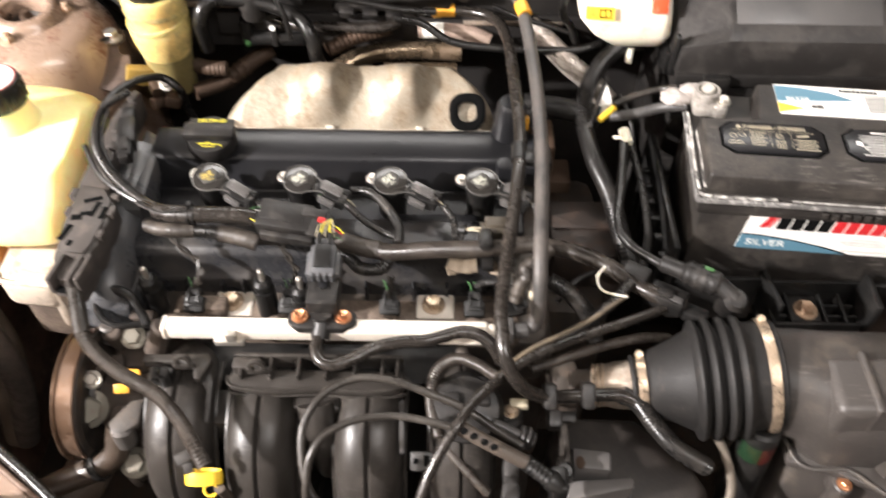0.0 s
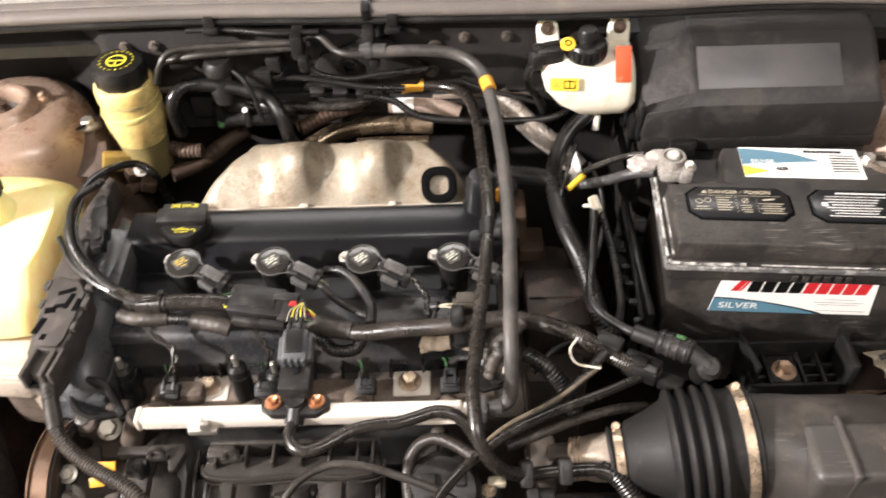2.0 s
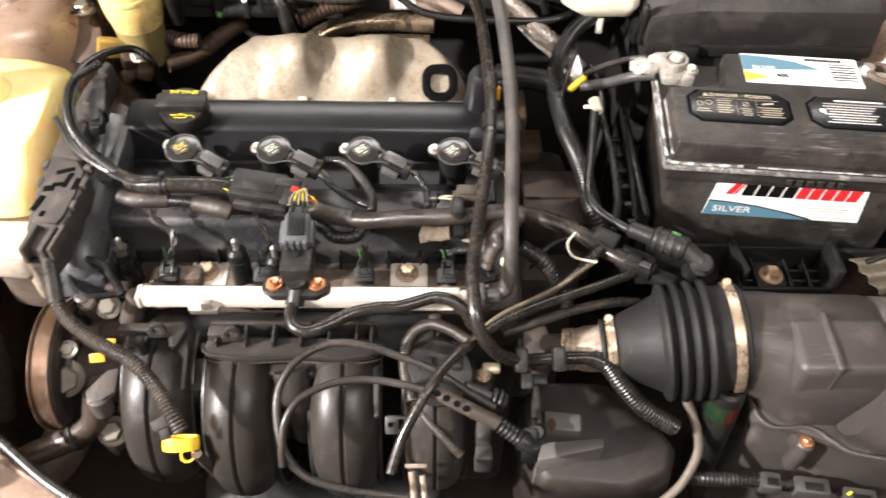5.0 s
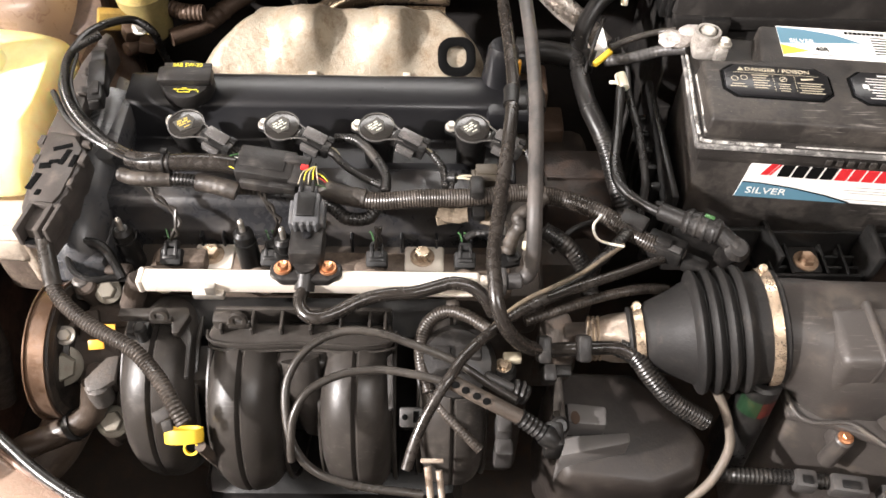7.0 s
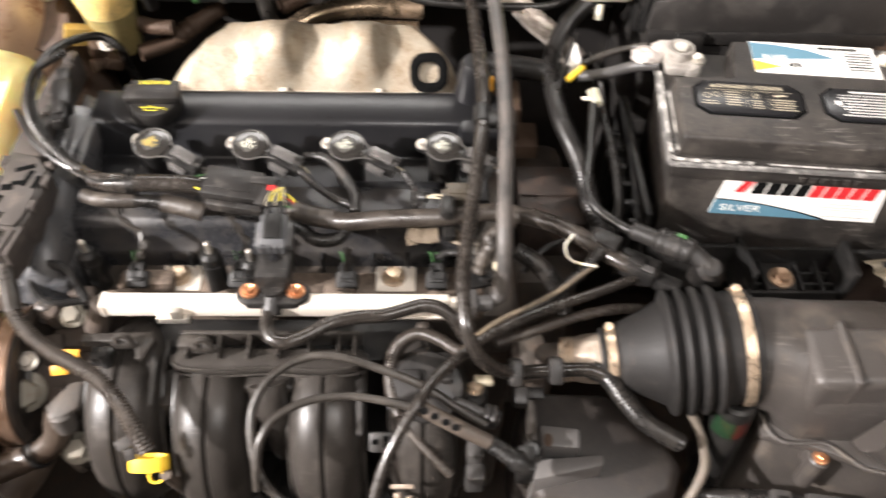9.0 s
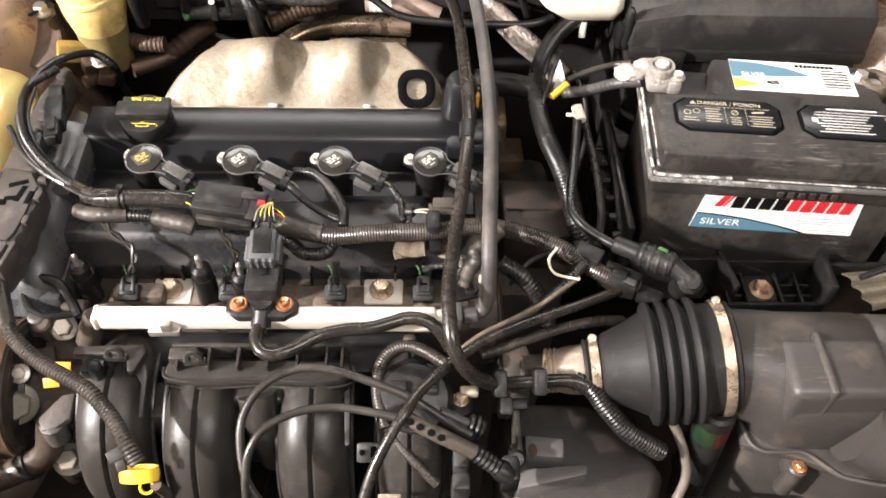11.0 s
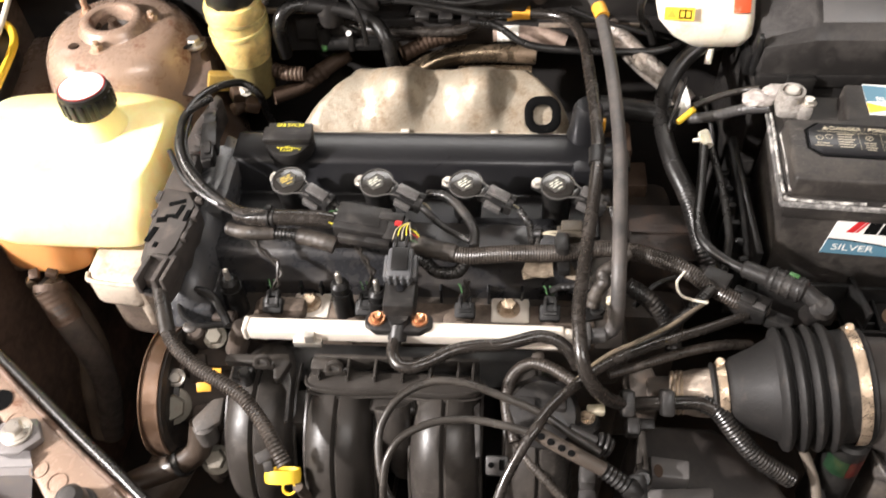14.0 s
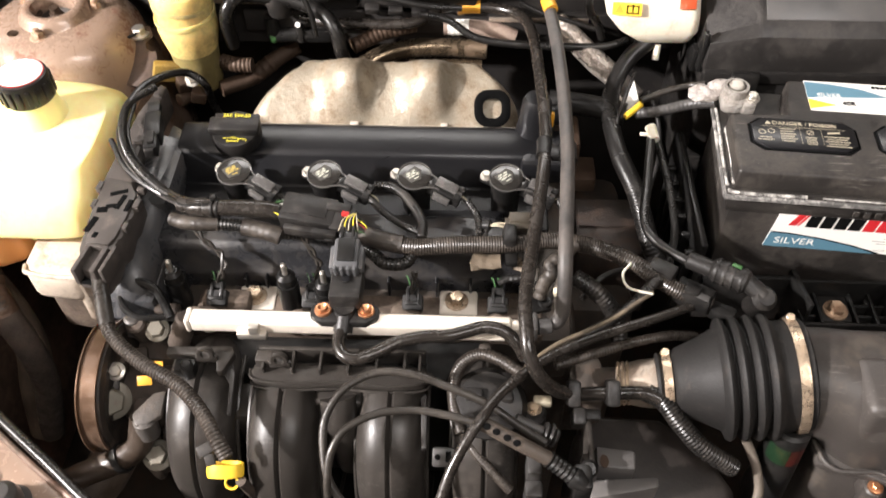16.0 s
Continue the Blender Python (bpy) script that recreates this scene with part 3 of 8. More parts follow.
def shield_mesh():
    nu, nv = 84, 22
    rings = []
    for i in range(nu + 1):
        u = i / nu
        row = []
        for j in range(nv + 1):
            v = j / nv
            f = min(1.0, v / 0.62)
            x0, x1 = -0.186 + 0.058 * f**1.5, 0.139 - 0.040 * f**2.2
            x = x0 + (x1 - x0) * u
            if v < 0.62:
                y, z = 0.753 + 0.060 * f, 0.924 + 0.044 * math.sin(f * 1.45)
            else:
                g = (v - 0.62) / 0.38
                y, z = 0.813 + 0.035 * g, 0.9677 - 0.050 * g * g
            b = 0.0
            for c, tall in ((-0.058, 0.031), (0.036, 0.028)):
                b += tall * math.exp(-abs((x - c) / (0.030 if x < c else 0.019)) ** 2.7)
            b *= math.sin(math.pi * min(1, v * 1.15)) ** 1.15
            e = min(u, 1 - u) * 14
            drop = 0.014 * max(0.0, 1 - e) ** 2
            w = 0.0012 * noise.noise(Vector((x * 60, y * 60, z * 60)))
            row.append((x, y - 0.60 * b + w, z + 0.75 * b - drop + w))
        rings.append(row)
    bm = bmesh.new()
    V = [[bm.verts.new(p) for p in r] for r in rings]
    for a, b in zip(V, V[1:]):
        for k in range(nv):
            bm.faces.new((a[k], b[k], b[k + 1], a[k + 1]))
    bmesh.ops.recalc_face_normals(bm, faces=bm.faces)
    if sum(f.normal.z for f in bm.faces) < 0:
        bmesh.ops.reverse_faces(bm, faces=bm.faces)
    bmesh.ops.solidify(bm, geom=bm.faces[:], thickness=0.0015)
    return bm


part("pressing", shield_mesh(), SHIELD, hs, smooth=60)
part("lower_lip", join(box(-0.185, 0.135, 0.7495, 0.7535, 0.916, 0.9255, 0.001), block((-0.055, 0.751, 0.9275), (0.01, 0.005, 0.006), 0.001), block((0.05, 0.751, 0.9275), (0.008, 0.005, 0.006), 0.001)), RAIL, hs, "bright folded lower lip")


def oval_ring(w, h, thick, rnd, height, m):
    """A flat rubber ring with a rounded-square outline."""
    rows = [[m @ Vector((x, y, z)) for x, y in rounded(a, b, r, 7)] for a, b, r, z in (
        (w - 2 * thick, h - 2 * thick, rnd * 0.55, 0.001), (w - 2 * thick, h - 2 * thick, rnd * 0.55, height - 0.001), (w - 1.6 * thick, h - 1.6 * thick, rnd * 0.62, height),
        (w - 0.4 * thick, h - 0.4 * thick, rnd * 0.9, height), (w, h, rnd, height - 0.001), (w, h, rnd, 0.001), (w - 0.4 * thick, h - 0.4 * thick, rnd * 0.9, 0), (w - 1.6 * thick, h - 1.6 * thick, rnd * 0.62, 0))]
    bm = bmesh.new()
    V = [[bm.verts.new(p) for p in r] for r in rows]
    for a, b in zip(V, V[1:] + V[:1]):
        for k in range(len(a)):
            bm.faces.new((a[k], a[(k + 1) % len(a)], b[(k + 1) % len(a)], b[k]))
    bmesh.ops.recalc_face_normals(bm, faces=bm.faces)
    return bm


solo("rubber_ring", oval_ring(0.042, 0.043, 0.0100, 0.0165, 0.006, pose(0.1055, 0.7665, 0.9425, 52, 0, 4)), INKK, "loose oval black rubber ring lying on the heat shield", "rubber ring")
EXHAUST = material("heat_browned_pipe", (0.20, 0.15, 0.10), 0.27, 0.85, dirt=(0.10, 0.06, 0.035), dirt_at=0.6, dirt_scale=30, bump=0.15)
part("manifold_pipe", tube([(-0.062, 0.859, 0.925), (-0.028, 0.877, 0.935), (0.007, 0.884, 0.940), (0.050, 0.888, 0.940), (0.099, 0.885, 0.940)], 0.0125, seg=20), EXHAUST, hs, "brown exhaust pipe behind")
part("manifold_pipe", tube([(0.002, 0.861, 0.930), (0.044, 0.863, 0.930), (0.093, 0.862, 0.930)], 0.008, seg=18), EXHAUST, hs, "bare metal pipe behind")

# ---- fuel rail and injectors ----
PLUGM = material("matte_plug_plastic", (0.013, 0.0125, 0.012), 0.62, dirt=(0.05, 0.043, 0.036), dirt_at=0.68, dirt_scale=80, bump=0.2, spec=0.36)
fr = thing("fuel_rail", "bright plated steel fuel rail bolted to the engine", "fuel rail", (-0.02, 0.46, 0.87))
part("rail_tube", join(box(-0.176, 0.124, 0.4505, 0.4668, 0.928, 0.944, 0.003, 3), box(-0.181, -0.175, 0.4495, 0.4678, 0.927, 0.945, 0.003), box(0.122, 0.132, 0.452, 0.466, 0.929, 0.942, 0.004),
                       box(0.06, 0.118, 0.4488, 0.4515, 0.928, 0.931, 0.0008)), RAIL, fr)
part("rail_clip", join(block((-0.118, 0.452, 0.929), (0.028, 0.014, 0.008), 0.0015), block((-0.115, 0.450, 0.938), (0.010, 0.010, 0.012), 0.0015)), STEEL, fr, "small bright clip")
for x in (-0.137, 0.073):
    bk = part("rail_bracket", join(block((x, 0.530, 0.876), (0.040, 0.032, 0.008), 0.003), block((x, 0.508, 0.872), (0.03, 0.03, 0.004), 0.001)), RAIL, fr, "plated mounting tab")
    part("bolt", hexbolt((x - 0.002, 0.531, 0.880), 0.0085, 0.010), BRASSY, bk)
for x in (-0.174, -0.077, 0.025, 0.111):
    inj = part("injector", join(rod((x, 0.50, 0.885), (x, 0.47, 0.92), 0.008, 14), rod((x, 0.49, 0.90), (x, 0.462, 0.935), 0.010, 16, 0.002)), STAINED, fr, "injector body")
    pg = part("plug", join(block((x + 0.002, 0.517, 0.893), (0.021, 0.017, 0.020), 0.003, 30), block((x + 0.002, 0.527, 0.902), (0.012, 0.008, 0.012), 0.002, 30)), PLUGM, inj, "black injector plug")
    part("latch", join(block((x - 0.003, 0.518, 0.9045), (0.003, 0.016, 0.003), 0.0006, 30), block((x + 0.007, 0.518, 0.9045), (0.003, 0.016, 0.003), 0.0006, 30), block((x + 0.002, 0.511, 0.9015), (0.014, 0.004, 0.004), 0.0008, 30)), BLACK, pg)
    for d in (-0.003, 0.003):
        part("lead", tube([(x + 0.002 + d, 0.529, 0.908), (x + d, 0.534, 0.913), (x - 0.002 + d, 0.537, 0.912)], 0.0009, seg=6), GREEN, pg, "thin green lead")
    part("collar", lathe([(0.012, 0), (0.012, 0.006), (0.008, 0.009)], 20, pose(x, 0.490, 0.892, 40)), WHITEP, inj, "white dust collar")

part("taped_lead", tube([(0.113, 0.531, 0.911), (0.122, 0.534, 0.915), (0.132, 0.533, 0.918), (0.146, 0.533, 0.922)], 0.0040, 0.0007, 0.005, 10), DUSTY, fr, "taped injector lead")
part("lifting_eye", join(prism([(0.134, 0.514), (0.154, 0.524), (0.167, 0.520), (0.166, 0.509), (0.146, 0.503)], 0.896, 0.901, 0.001), ring(0.0035, 0.0075, 0.006, 20, pose(0.160, 0.516, 0.899))), BLACK, fr, "black bracket with an eye")
SENSP = material("slate_grey_plug", (0.088, 0.089, 0.092), 0.36, dirt=(0.14, 0.12, 0.10), dirt_at=0.68, dirt_scale=60, bump=0.12)
sen = thing("pressure_sensor", "black pressure sensor with copper bolts on the fuel rail", "sensor", (-0.03, 0.47, 0.94))
part("sensor_body", join(prism([(-0.063, 0.457), (-0.052, 0.450), (-0.010, 0.450), (0.001, 0.457), (0.001, 0.469), (-0.010, 0.475), (-0.052, 0.475), (-0.063, 0.469)], 0.940, 0.950, 0.003),
                         block((-0.030, 0.481, 0.960), (0.030, 0.036, 0.022), 0.004), lathe([(0.010, 0), (0.010, 0.006)], 18, pose(-0.031, 0.464, 0.950)), rod((-0.03, 0.462, 0.948), (-0.032, 0.447, 0.938), 0.009)), DUSTY, sen)
part("sensor_dimple", lathe([(0.0035, 0), (0.004, 0.0015), (0.002, 0.002)], 14, pose(-0.030, 0.483, 0.9712)), SATIN, sen)
for x in (-0.051, -0.011):
    b = part("bolt", join(ring(0.0040, 0.0082, 0.0035, 24, pose(x, 0.463, 0.949)), lathe([(0.0052, 0), (0.0052, 0.004), (0.0040, 0.006), (0.0020, 0.0045)], 20, pose(x, 0.463, 0.950))), COPPER, sen, "copper-coloured bolt")
pl = part("sensor_plug", join(block((-0.031, 0.506, 0.974), (0.024, 0.034, 0.021), 0.003, 12), block((-0.031, 0.523, 0.980), (0.017, 0.012, 0.016), 0.002, 12)), SENSP, sen, "grey plug")
for d in (-0.0132, 0.0132):
    part("side_rail", block((-0.031 + d, 0.505, 0.972), (0.005, 0.024, 0.016), 0.0015, 12), SENSP, pl)
for d in (-0.009, -0.003, 0.003, 0.009):
    part("grip_rib", block((-0.031 + d, 0.489, 0.974), (0.003, 0.004, 0.020), 0.0006, 12), SENSP, pl)
part("latch", join(block((-0.031, 0.506, 0.9875), (0.016, 0.024, 0.003), 0.001, 12), block((-0.036, 0.524, 0.991), (0.003, 0.012, 0.004), 0.0008, 12), block((-0.026, 0.524, 0.991), (0.003, 0.012, 0.004), 0.0008, 12)), BLACK, pl)
for k, mt in enumerate((INKC, INKY, INKC, INKY, INKC)):
    d = (k - 2) * 0.0045
    part("wire", tube([(-0.031 + d, 0.527, 0.990), (-0.030 + d * 0.7, 0.537, 0.995), (-0.027 + d * 0.15, 0.549, 0.990)], 0.00055, seg=6), mt, sen, "thin coloured wire")

# ---- intake manifold ----
im = thing("intake_manifold", "black plastic intake manifold with four curved runners", "intake manifold", (-0.03, 0.38, 0.55))


def runner_mesh(path, w, groove):
    """A curved runner that narrows towards its foot, with a moulded groove down its outer side."""
    line = spline(path, 0.007)
    n = len(line)
    fan = [-80 + 8 * k for k in range(10)] + [-4.6, -3.6, 0, 3.6, 4.6] + [8 + 8 * k for k in range(10)]
    angles = sorted([90 + a for a in fan] + [270 + 12 * k - 84 for k in range(15)])
    rings = []
    for i, p in enumerate(line):
        d = (line[min(i + 1, n - 1)] - line[max(i - 1, 0)]).normalized()
        out = Vector((0, d.z, -d.y))
        s = i / (n - 1)
        half = w * float(np.interp(s, (0, 0.15, 0.3, 0.45, 0.58, 0.68, 0.80, 1), (0.90, 0.97, 1.0, 0.99, 0.93, 0.82, 0.66, 0.50)))
        deep = groove * max(0.0, math.sin(math.pi * min(1, max(0, (s - 0.06) / 0.56)))) ** 0.5
        row = []
        for a in angles:
            ca, sa = math.cos(radians(a)), math.sin(radians(a))
            x = half * math.copysign(abs(ca) ** 0.86, ca)
            h = half * 0.94 * math.copysign(abs(sa) ** 0.92, sa)
            if sa > 0 and abs(x) < 0.0022:
                h -= deep
            row.append(p + Vector((x, 0, 0)) + out * h)
        rings.append(row)
    return loft(rings)


for x, w, y in ((-0.166, 0.0325, 0.014), (-0.086, 0.0325, 0.0), (0.0145, 0.0325, 0.0), (0.101, 0.030, 0.004)):
    path = [(x, 0.458, 0.850), (x, 0.430, 0.868), (x, 0.403, 0.876), (x, 0.373, 0.862), (x, 0.354, 0.827), (x, 0.355, 0.788), (x, 0.374, 0.754), (x, 0.405, 0.730), (x, 0.445, 0.715)]
    path = [(a, b + y, c) for a, b, c in path]
    r_ = part("runner", runner_mesh(path, w, 0.0045), MANIF, im, "dark moulded curved runner", smooth=28)
    line = spline(path, 0.012)
    tops = [(p + q) / 2 + Vector((0, (q - p).normalized().z, -(q - p).normalized().y)) * (w * 0.92) for p, q in zip(line[3:], line[4:])]
    for side in (-1, 1):
        part("side_rib", tube([(x + side * w * (1.02 - 0.004 * max(0, k - 9)), p.y + 0.024, p.z - 0.018) for k, p in enumerate(tops[:17])], 0.0024, seg=8), MANIF, r_)
# the flange plate that ties the two middle runners, with its ribbed pocket behind
part("flange", prism([(-0.1185, 0.418), (-0.114, 0.410), (-0.086, 0.4055), (-0.036, 0.4085), (0.014, 0.4055), (0.044, 0.410), (0.049, 0.418), (0.046, 0.430), (-0.114, 0.432)], 0.901, 0.911, 0.003, 3), MANIF, im, "top flange plate")
part("runner_web", box(-0.06, -0.012, 0.398, 0.44, 0.80, 0.893, 0.006, 3), MANIF, im, "web between the runners")
part("web_boss", tube([(-0.036, 0.404, 0.895), (-0.033, 0.392, 0.880), (-0.030, 0.388, 0.85), (-0.028, 0.392, 0.80)], 0.017, seg=18), MANIF, im)
part("runner_web", box(-0.135, -0.112, 0.392, 0.43, 0.80, 0.875, 0.004), MANIF, im, "web between the runners")
for h_, y_, r_ in ((0.912, 0.0, 0.0013), (0.9025, -0.0015, 0.0012)):
    part("flange_lip", tube([(-0.119, 0.424 + y_, h_ - 0.004), (-0.1135, 0.411 + y_, h_), (-0.085, 0.4065 + y_, h_ + 0.001), (-0.035, 0.4095 + y_, h_), (0.014, 0.4065 + y_, h_ + 0.001), (0.045, 0.411 + y_, h_), (0.051, 0.422 + y_, h_ - 0.004)], r_, seg=8), MANIF, im)
part("corner_tower", join(lathe([(0.0125, 0), (0.0125, 0.012), (0.010, 0.018), (0.006, 0.019)], 24, pose(-0.101, 0.434, 0.900)), box(-0.1135, -0.088, 0.424, 0.438, 0.90, 0.922, 0.003)), MANIF, im)
part("pocket_floor", box(-0.112, 0.045, 0.416, 0.452, 0.895, 0.902, 0.001), BLACK, im)
part("pocket_wall", box(-0.112, 0.045, 0.438, 0.442, 0.90, 0.921, 0.001), MANIF, im)
for x in (-0.105, -0.078, -0.052, -0.026, 0.0, 0.026, 0.040):
    part("flange_rib", box(x - 0.0014, x + 0.0014, 0.418, 0.440, 0.90, 0.920, 0.0006, 1), MANIF, im)
part("runner_plate", prism([(-0.197, 0.438), (-0.136, 0.440), (-0.133, 0.432), (-0.140, 0.412), (-0.146, 0.412), (-0.150, 0.430), (-0.197, 0.429)], 0.912, 0.922, 0.002), MANIF, im, "flange plate on the end runner")
part("wire_post", join(rod((-0.176, 0.418, 0.90), (-0.174, 0.416, 0.926), 0.006, 14, 0.002), block((-0.178, 0.42, 0.912), (0.02, 0.014, 0.014), 0.003)), BLACK, im)
for x, y, z in ((-0.157, 0.428, 0.922), (-0.088, 0.424, 0.922)):
    part("lug", join(ring(0.0035, 0.0085, 0.005, 22, pose(x, y, z + 0.007, 78, 0, 0)), block((x, y - 0.003, z + 0.001), (0.020, 0.005, 0.008), 0.001)), MANIF, im)
lug_ = part("drain_lug", block((0.064, 0.360, 0.869), (0.021, 0.018, 0.005), 0.003, 38, 0, 0), GREYP, im, "grey plate with a hole and a slot")
# Black pieces on the lug stand for shade in its hole and slot.
part("hole", lathe([(0.0026, 0), (0.0026, 0.0012), (0.0020, 0.0014)], 14, pose(0.0585, 0.3586, 0.8722, 38, 0, 0)), INKK, lug_)
part("slot", block((0.0685, 0.3588, 0.8724), (0.005, 0.010, 0.0012), 0.0004, 38, 0, 0), INKK, lug_)
# Side plates are lighter than the manifold to stand for lit faces.
part("side_plate", prism([(-0.158, 0.433), (-0.138, 0.434), (-0.131, 0.415), (-0.1268, 0.374), (-0.1298, 0.373), (-0.134, 0.405), (-0.150, 0.427)], 0.9085, 0.9125, 0.001), GREYP, im, "side plate of the end runner, grey as if lit")
part("side_plate", prism([(0.0415, 0.404), (0.0465, 0.409), (0.0492, 0.354), (0.0450, 0.353)], 0.893, 0.898, 0.001), GREYP, im, "side plate, grey as if lit")
part("plenum", join(block((-0.03, 0.44, 0.58), (0.30, 0.12, 0.10), 0.03), block((-0.03, 0.46, 0.78), (0.28, 0.05, 0.2), 0.01)), BLACK, im)

# ---- coolant tank, power-steering bottle and the side of the bay ----
ct = thing("coolant_tank", "overlit yellow translucent coolant tank with black cap", "coolant tank", (-0.44, 0.64, 0.80))


def tank_mesh():
    """A bulged tank: a broad base outline rising to a smaller top, with a shoulder falling to the back."""
    base = [(-0.520, 0.625), (-0.508, 0.594), (-0.472, 0.582), (-0.417, 0.580), (-0.365, 0.580), (-0.336, 0.583), (-0.324, 0.594), (-0.322, 0.621), (-0.323, 0.661), (-0.326, 0.726), (-0.331, 0.772), (-0.343, 0.790), (-0.373, 0.805), (-0.43, 0.812), (-0.550, 0.800), (-0.567, 0.768)]
    top = [(-0.518, 0.642), (-0.504, 0.627), (-0.472, 0.621), (-0.417, 0.620), (-0.365, 0.622), (-0.345, 0.624), (-0.333, 0.631), (-0.329, 0.645), (-0.329, 0.67), (-0.331, 0.705), (-0.336, 0.720), (-0.347, 0.727), (-0.373, 0.730), (-0.43, 0.732), (-0.530, 0.730), (-0.541, 0.716)]
    rings = []
    for z, s, t in ((0.80, 0.55, 0), (0.897, 0.62, 0), (0.903, 0.90, 0), (0.909, 0.975, 0), (0.916, 1, 0), (0.930, 1, 0.03), (0.944, 1, 0.14), (0.956, 1, 0.36), (0.964, 1, 0.62), (0.970, 1, 0.86), (0.9725, 1, 0.97), (0.9735, 1, 1.1)):
        row = []
        for (x0, y0), (x1, y1) in zip(base, top):
            x, y = x0 + (x1 - x0) * t, y0 + (y1 - y0) * t
            x, y = x + (0.008 if x > -0.36 else 0.0), y - (0.006 if y < 0.64 else -0.004)
            row.append(Vector((-0.44 + (x + 0.44) * s, 0.68 + (y - 0.68) * s, z)))
        rings.append([v for a, b in zip(row, row[1:] + row[:1]) for v in (a, (a + b) / 2)])
    return loft(rings)


tb = part("tank_body", tank_mesh(), TANK, ct, smooth=180)
sub = tb.modifiers.new("rounding", "SUBSURF")
sub.levels = sub.render_levels = 2
part("mould_crease", join(tube([(-0.43, 0.590, 0.936), (-0.428, 0.602, 0.9555), (-0.425, 0.618, 0.9675)], 0.0022, seg=8), tube([(-0.365, 0.6235, 0.9705), (-0.345, 0.627, 0.9705), (-0.336, 0.634, 0.970)], 0.002, seg=8)), TANK, ct)
part("seam_line", tube([(-0.315, 0.640, 0.932), (-0.3145, 0.700, 0.932), (-0.318, 0.755, 0.930)], 0.0013, seg=8), TANK, ct)
part("neck", lathe([(0.042, 0.950), (0.034, 0.968), (0.0275, 0.984), (0.0262, 1.002)], 32, pose(-0.396, 0.704, 0)), TANK, ct)
tc = part("tank_cap", lathe([(0.0270, 1.000), (0.0278, 1.002), (0.0278, 1.025), (0.0270, 1.0285), (0.0252, 1.0297)], 40, pose(-0.396, 0.704, 0)), BLACK, ct, "black screw cap")
part("cap_disc", lathe([(0.0240, 0), (0.0240, 0.0012), (0.022, 0.0018)], 36, pose(-0.396, 0.704, 1.0292)), LABELW, tc, "white cap disc with red rim")
part("red_rim", ring(0.0236, 0.0252, 0.0016, 40, pose(-0.396, 0.704, 1.0290)), REDP, tc)
part("grip_ribs", join(*[block((-0.396 + 0.0279 * math.cos(a), 0.704 + 0.0279 * math.sin(a), 1.0125), (0.0030, 0.0055, 0.021), 0.001, 0, 0, math.degrees(a)) for a in [i * math.pi / 9 for i in range(18)]]), BLACK, tc)
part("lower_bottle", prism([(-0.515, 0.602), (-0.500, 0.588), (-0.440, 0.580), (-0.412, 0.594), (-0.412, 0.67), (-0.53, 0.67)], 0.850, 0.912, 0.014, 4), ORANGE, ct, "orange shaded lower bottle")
part("outlet", join(ring(0.0165, 0.0190, 0.009, 24, aim((-0.450, 0.566, 0.856), (-0.446, 0.54, 0.835))), block((-0.462, 0.566, 0.873), (0.010, 0.012, 0.008), 0.001, 20, 0, 20), block((-0.442, 0.568, 0.874), (0.012, 0.008, 0.008), 0.001, 0, 20, 0)), RUSTY, ct, "spring clamp on the outlet")
ch = thing("coolant_hose", "dusty brown coolant hose dropping from the tank", "hose", (-0.45, 0.55, 0.7))
part("hose_run", tube([(-0.451, 0.561, 0.855), (-0.433, 0.541, 0.820), (-0.420, 0.529, 0.770), (-0.425, 0.526, 0.700), (-0.452, 0.516, 0.600)], 0.0155, seg=18), material("dusty_brown_rubber", (0.062, 0.047, 0.037), 0.42, dirt=(0.03, 0.023, 0.018), dirt_at=0.52, dirt_scale=40, bump=0.3), ch)
part("hose_cuff", tube([(-0.451, 0.561, 0.855), (-0.433, 0.541, 0.820), (-0.420, 0.529, 0.770), (-0.425, 0.526, 0.700), (-0.452, 0.516, 0.600)][0:2], 0.0168, 0.0006, 0.006, 18), RUSTY, ch, "thicker worn hose cuff")
BROWNHOSE = material("stained_brown_hose", (0.040, 0.029, 0.021), 0.42, dirt=(0.15, 0.11, 0.075), dirt_at=0.60, dirt_soft=0.2, dirt_scale=26, bump=0.25)
lh = thing("lower_hose", "brown-stained coolant hose dropping into the bay", "hose", (-0.42, 0.58, 0.75))
part("hose_run", tube([(-0.500, 0.612, 0.800), (-0.486, 0.604, 0.788), (-0.462, 0.583, 0.760), (-0.449, 0.564, 0.720), (-0.453, 0.540, 0.670), (-0.46, 0.52, 0.60)], 0.0200, seg=18), BROWNHOSE, lh)
part("clamp", join(ring(0.0195, 0.0218, 0.010, 26, aim((-0.497, 0.6105, 0.797), (-0.486, 0.604, 0.788))), block((-0.512, 0.607, 0.806), (0.010, 0.012, 0.010), 0.002, 0, 0, 30)), BRASSY, lh, "tarnished clamp with tab")
solo("vent_hose", join(tube([(-0.514, 0.604, 0.900), (-0.519, 0.574, 0.890), (-0.529, 0.557, 0.880)], 0.010, seg=14), ring(0.009, 0.013, 0.010, 18, aim((-0.493, 0.612, 0.897), (-0.50, 0.59, 0.893)))), GREYRUB, "grey vent hose clamped to the tank", "hose")

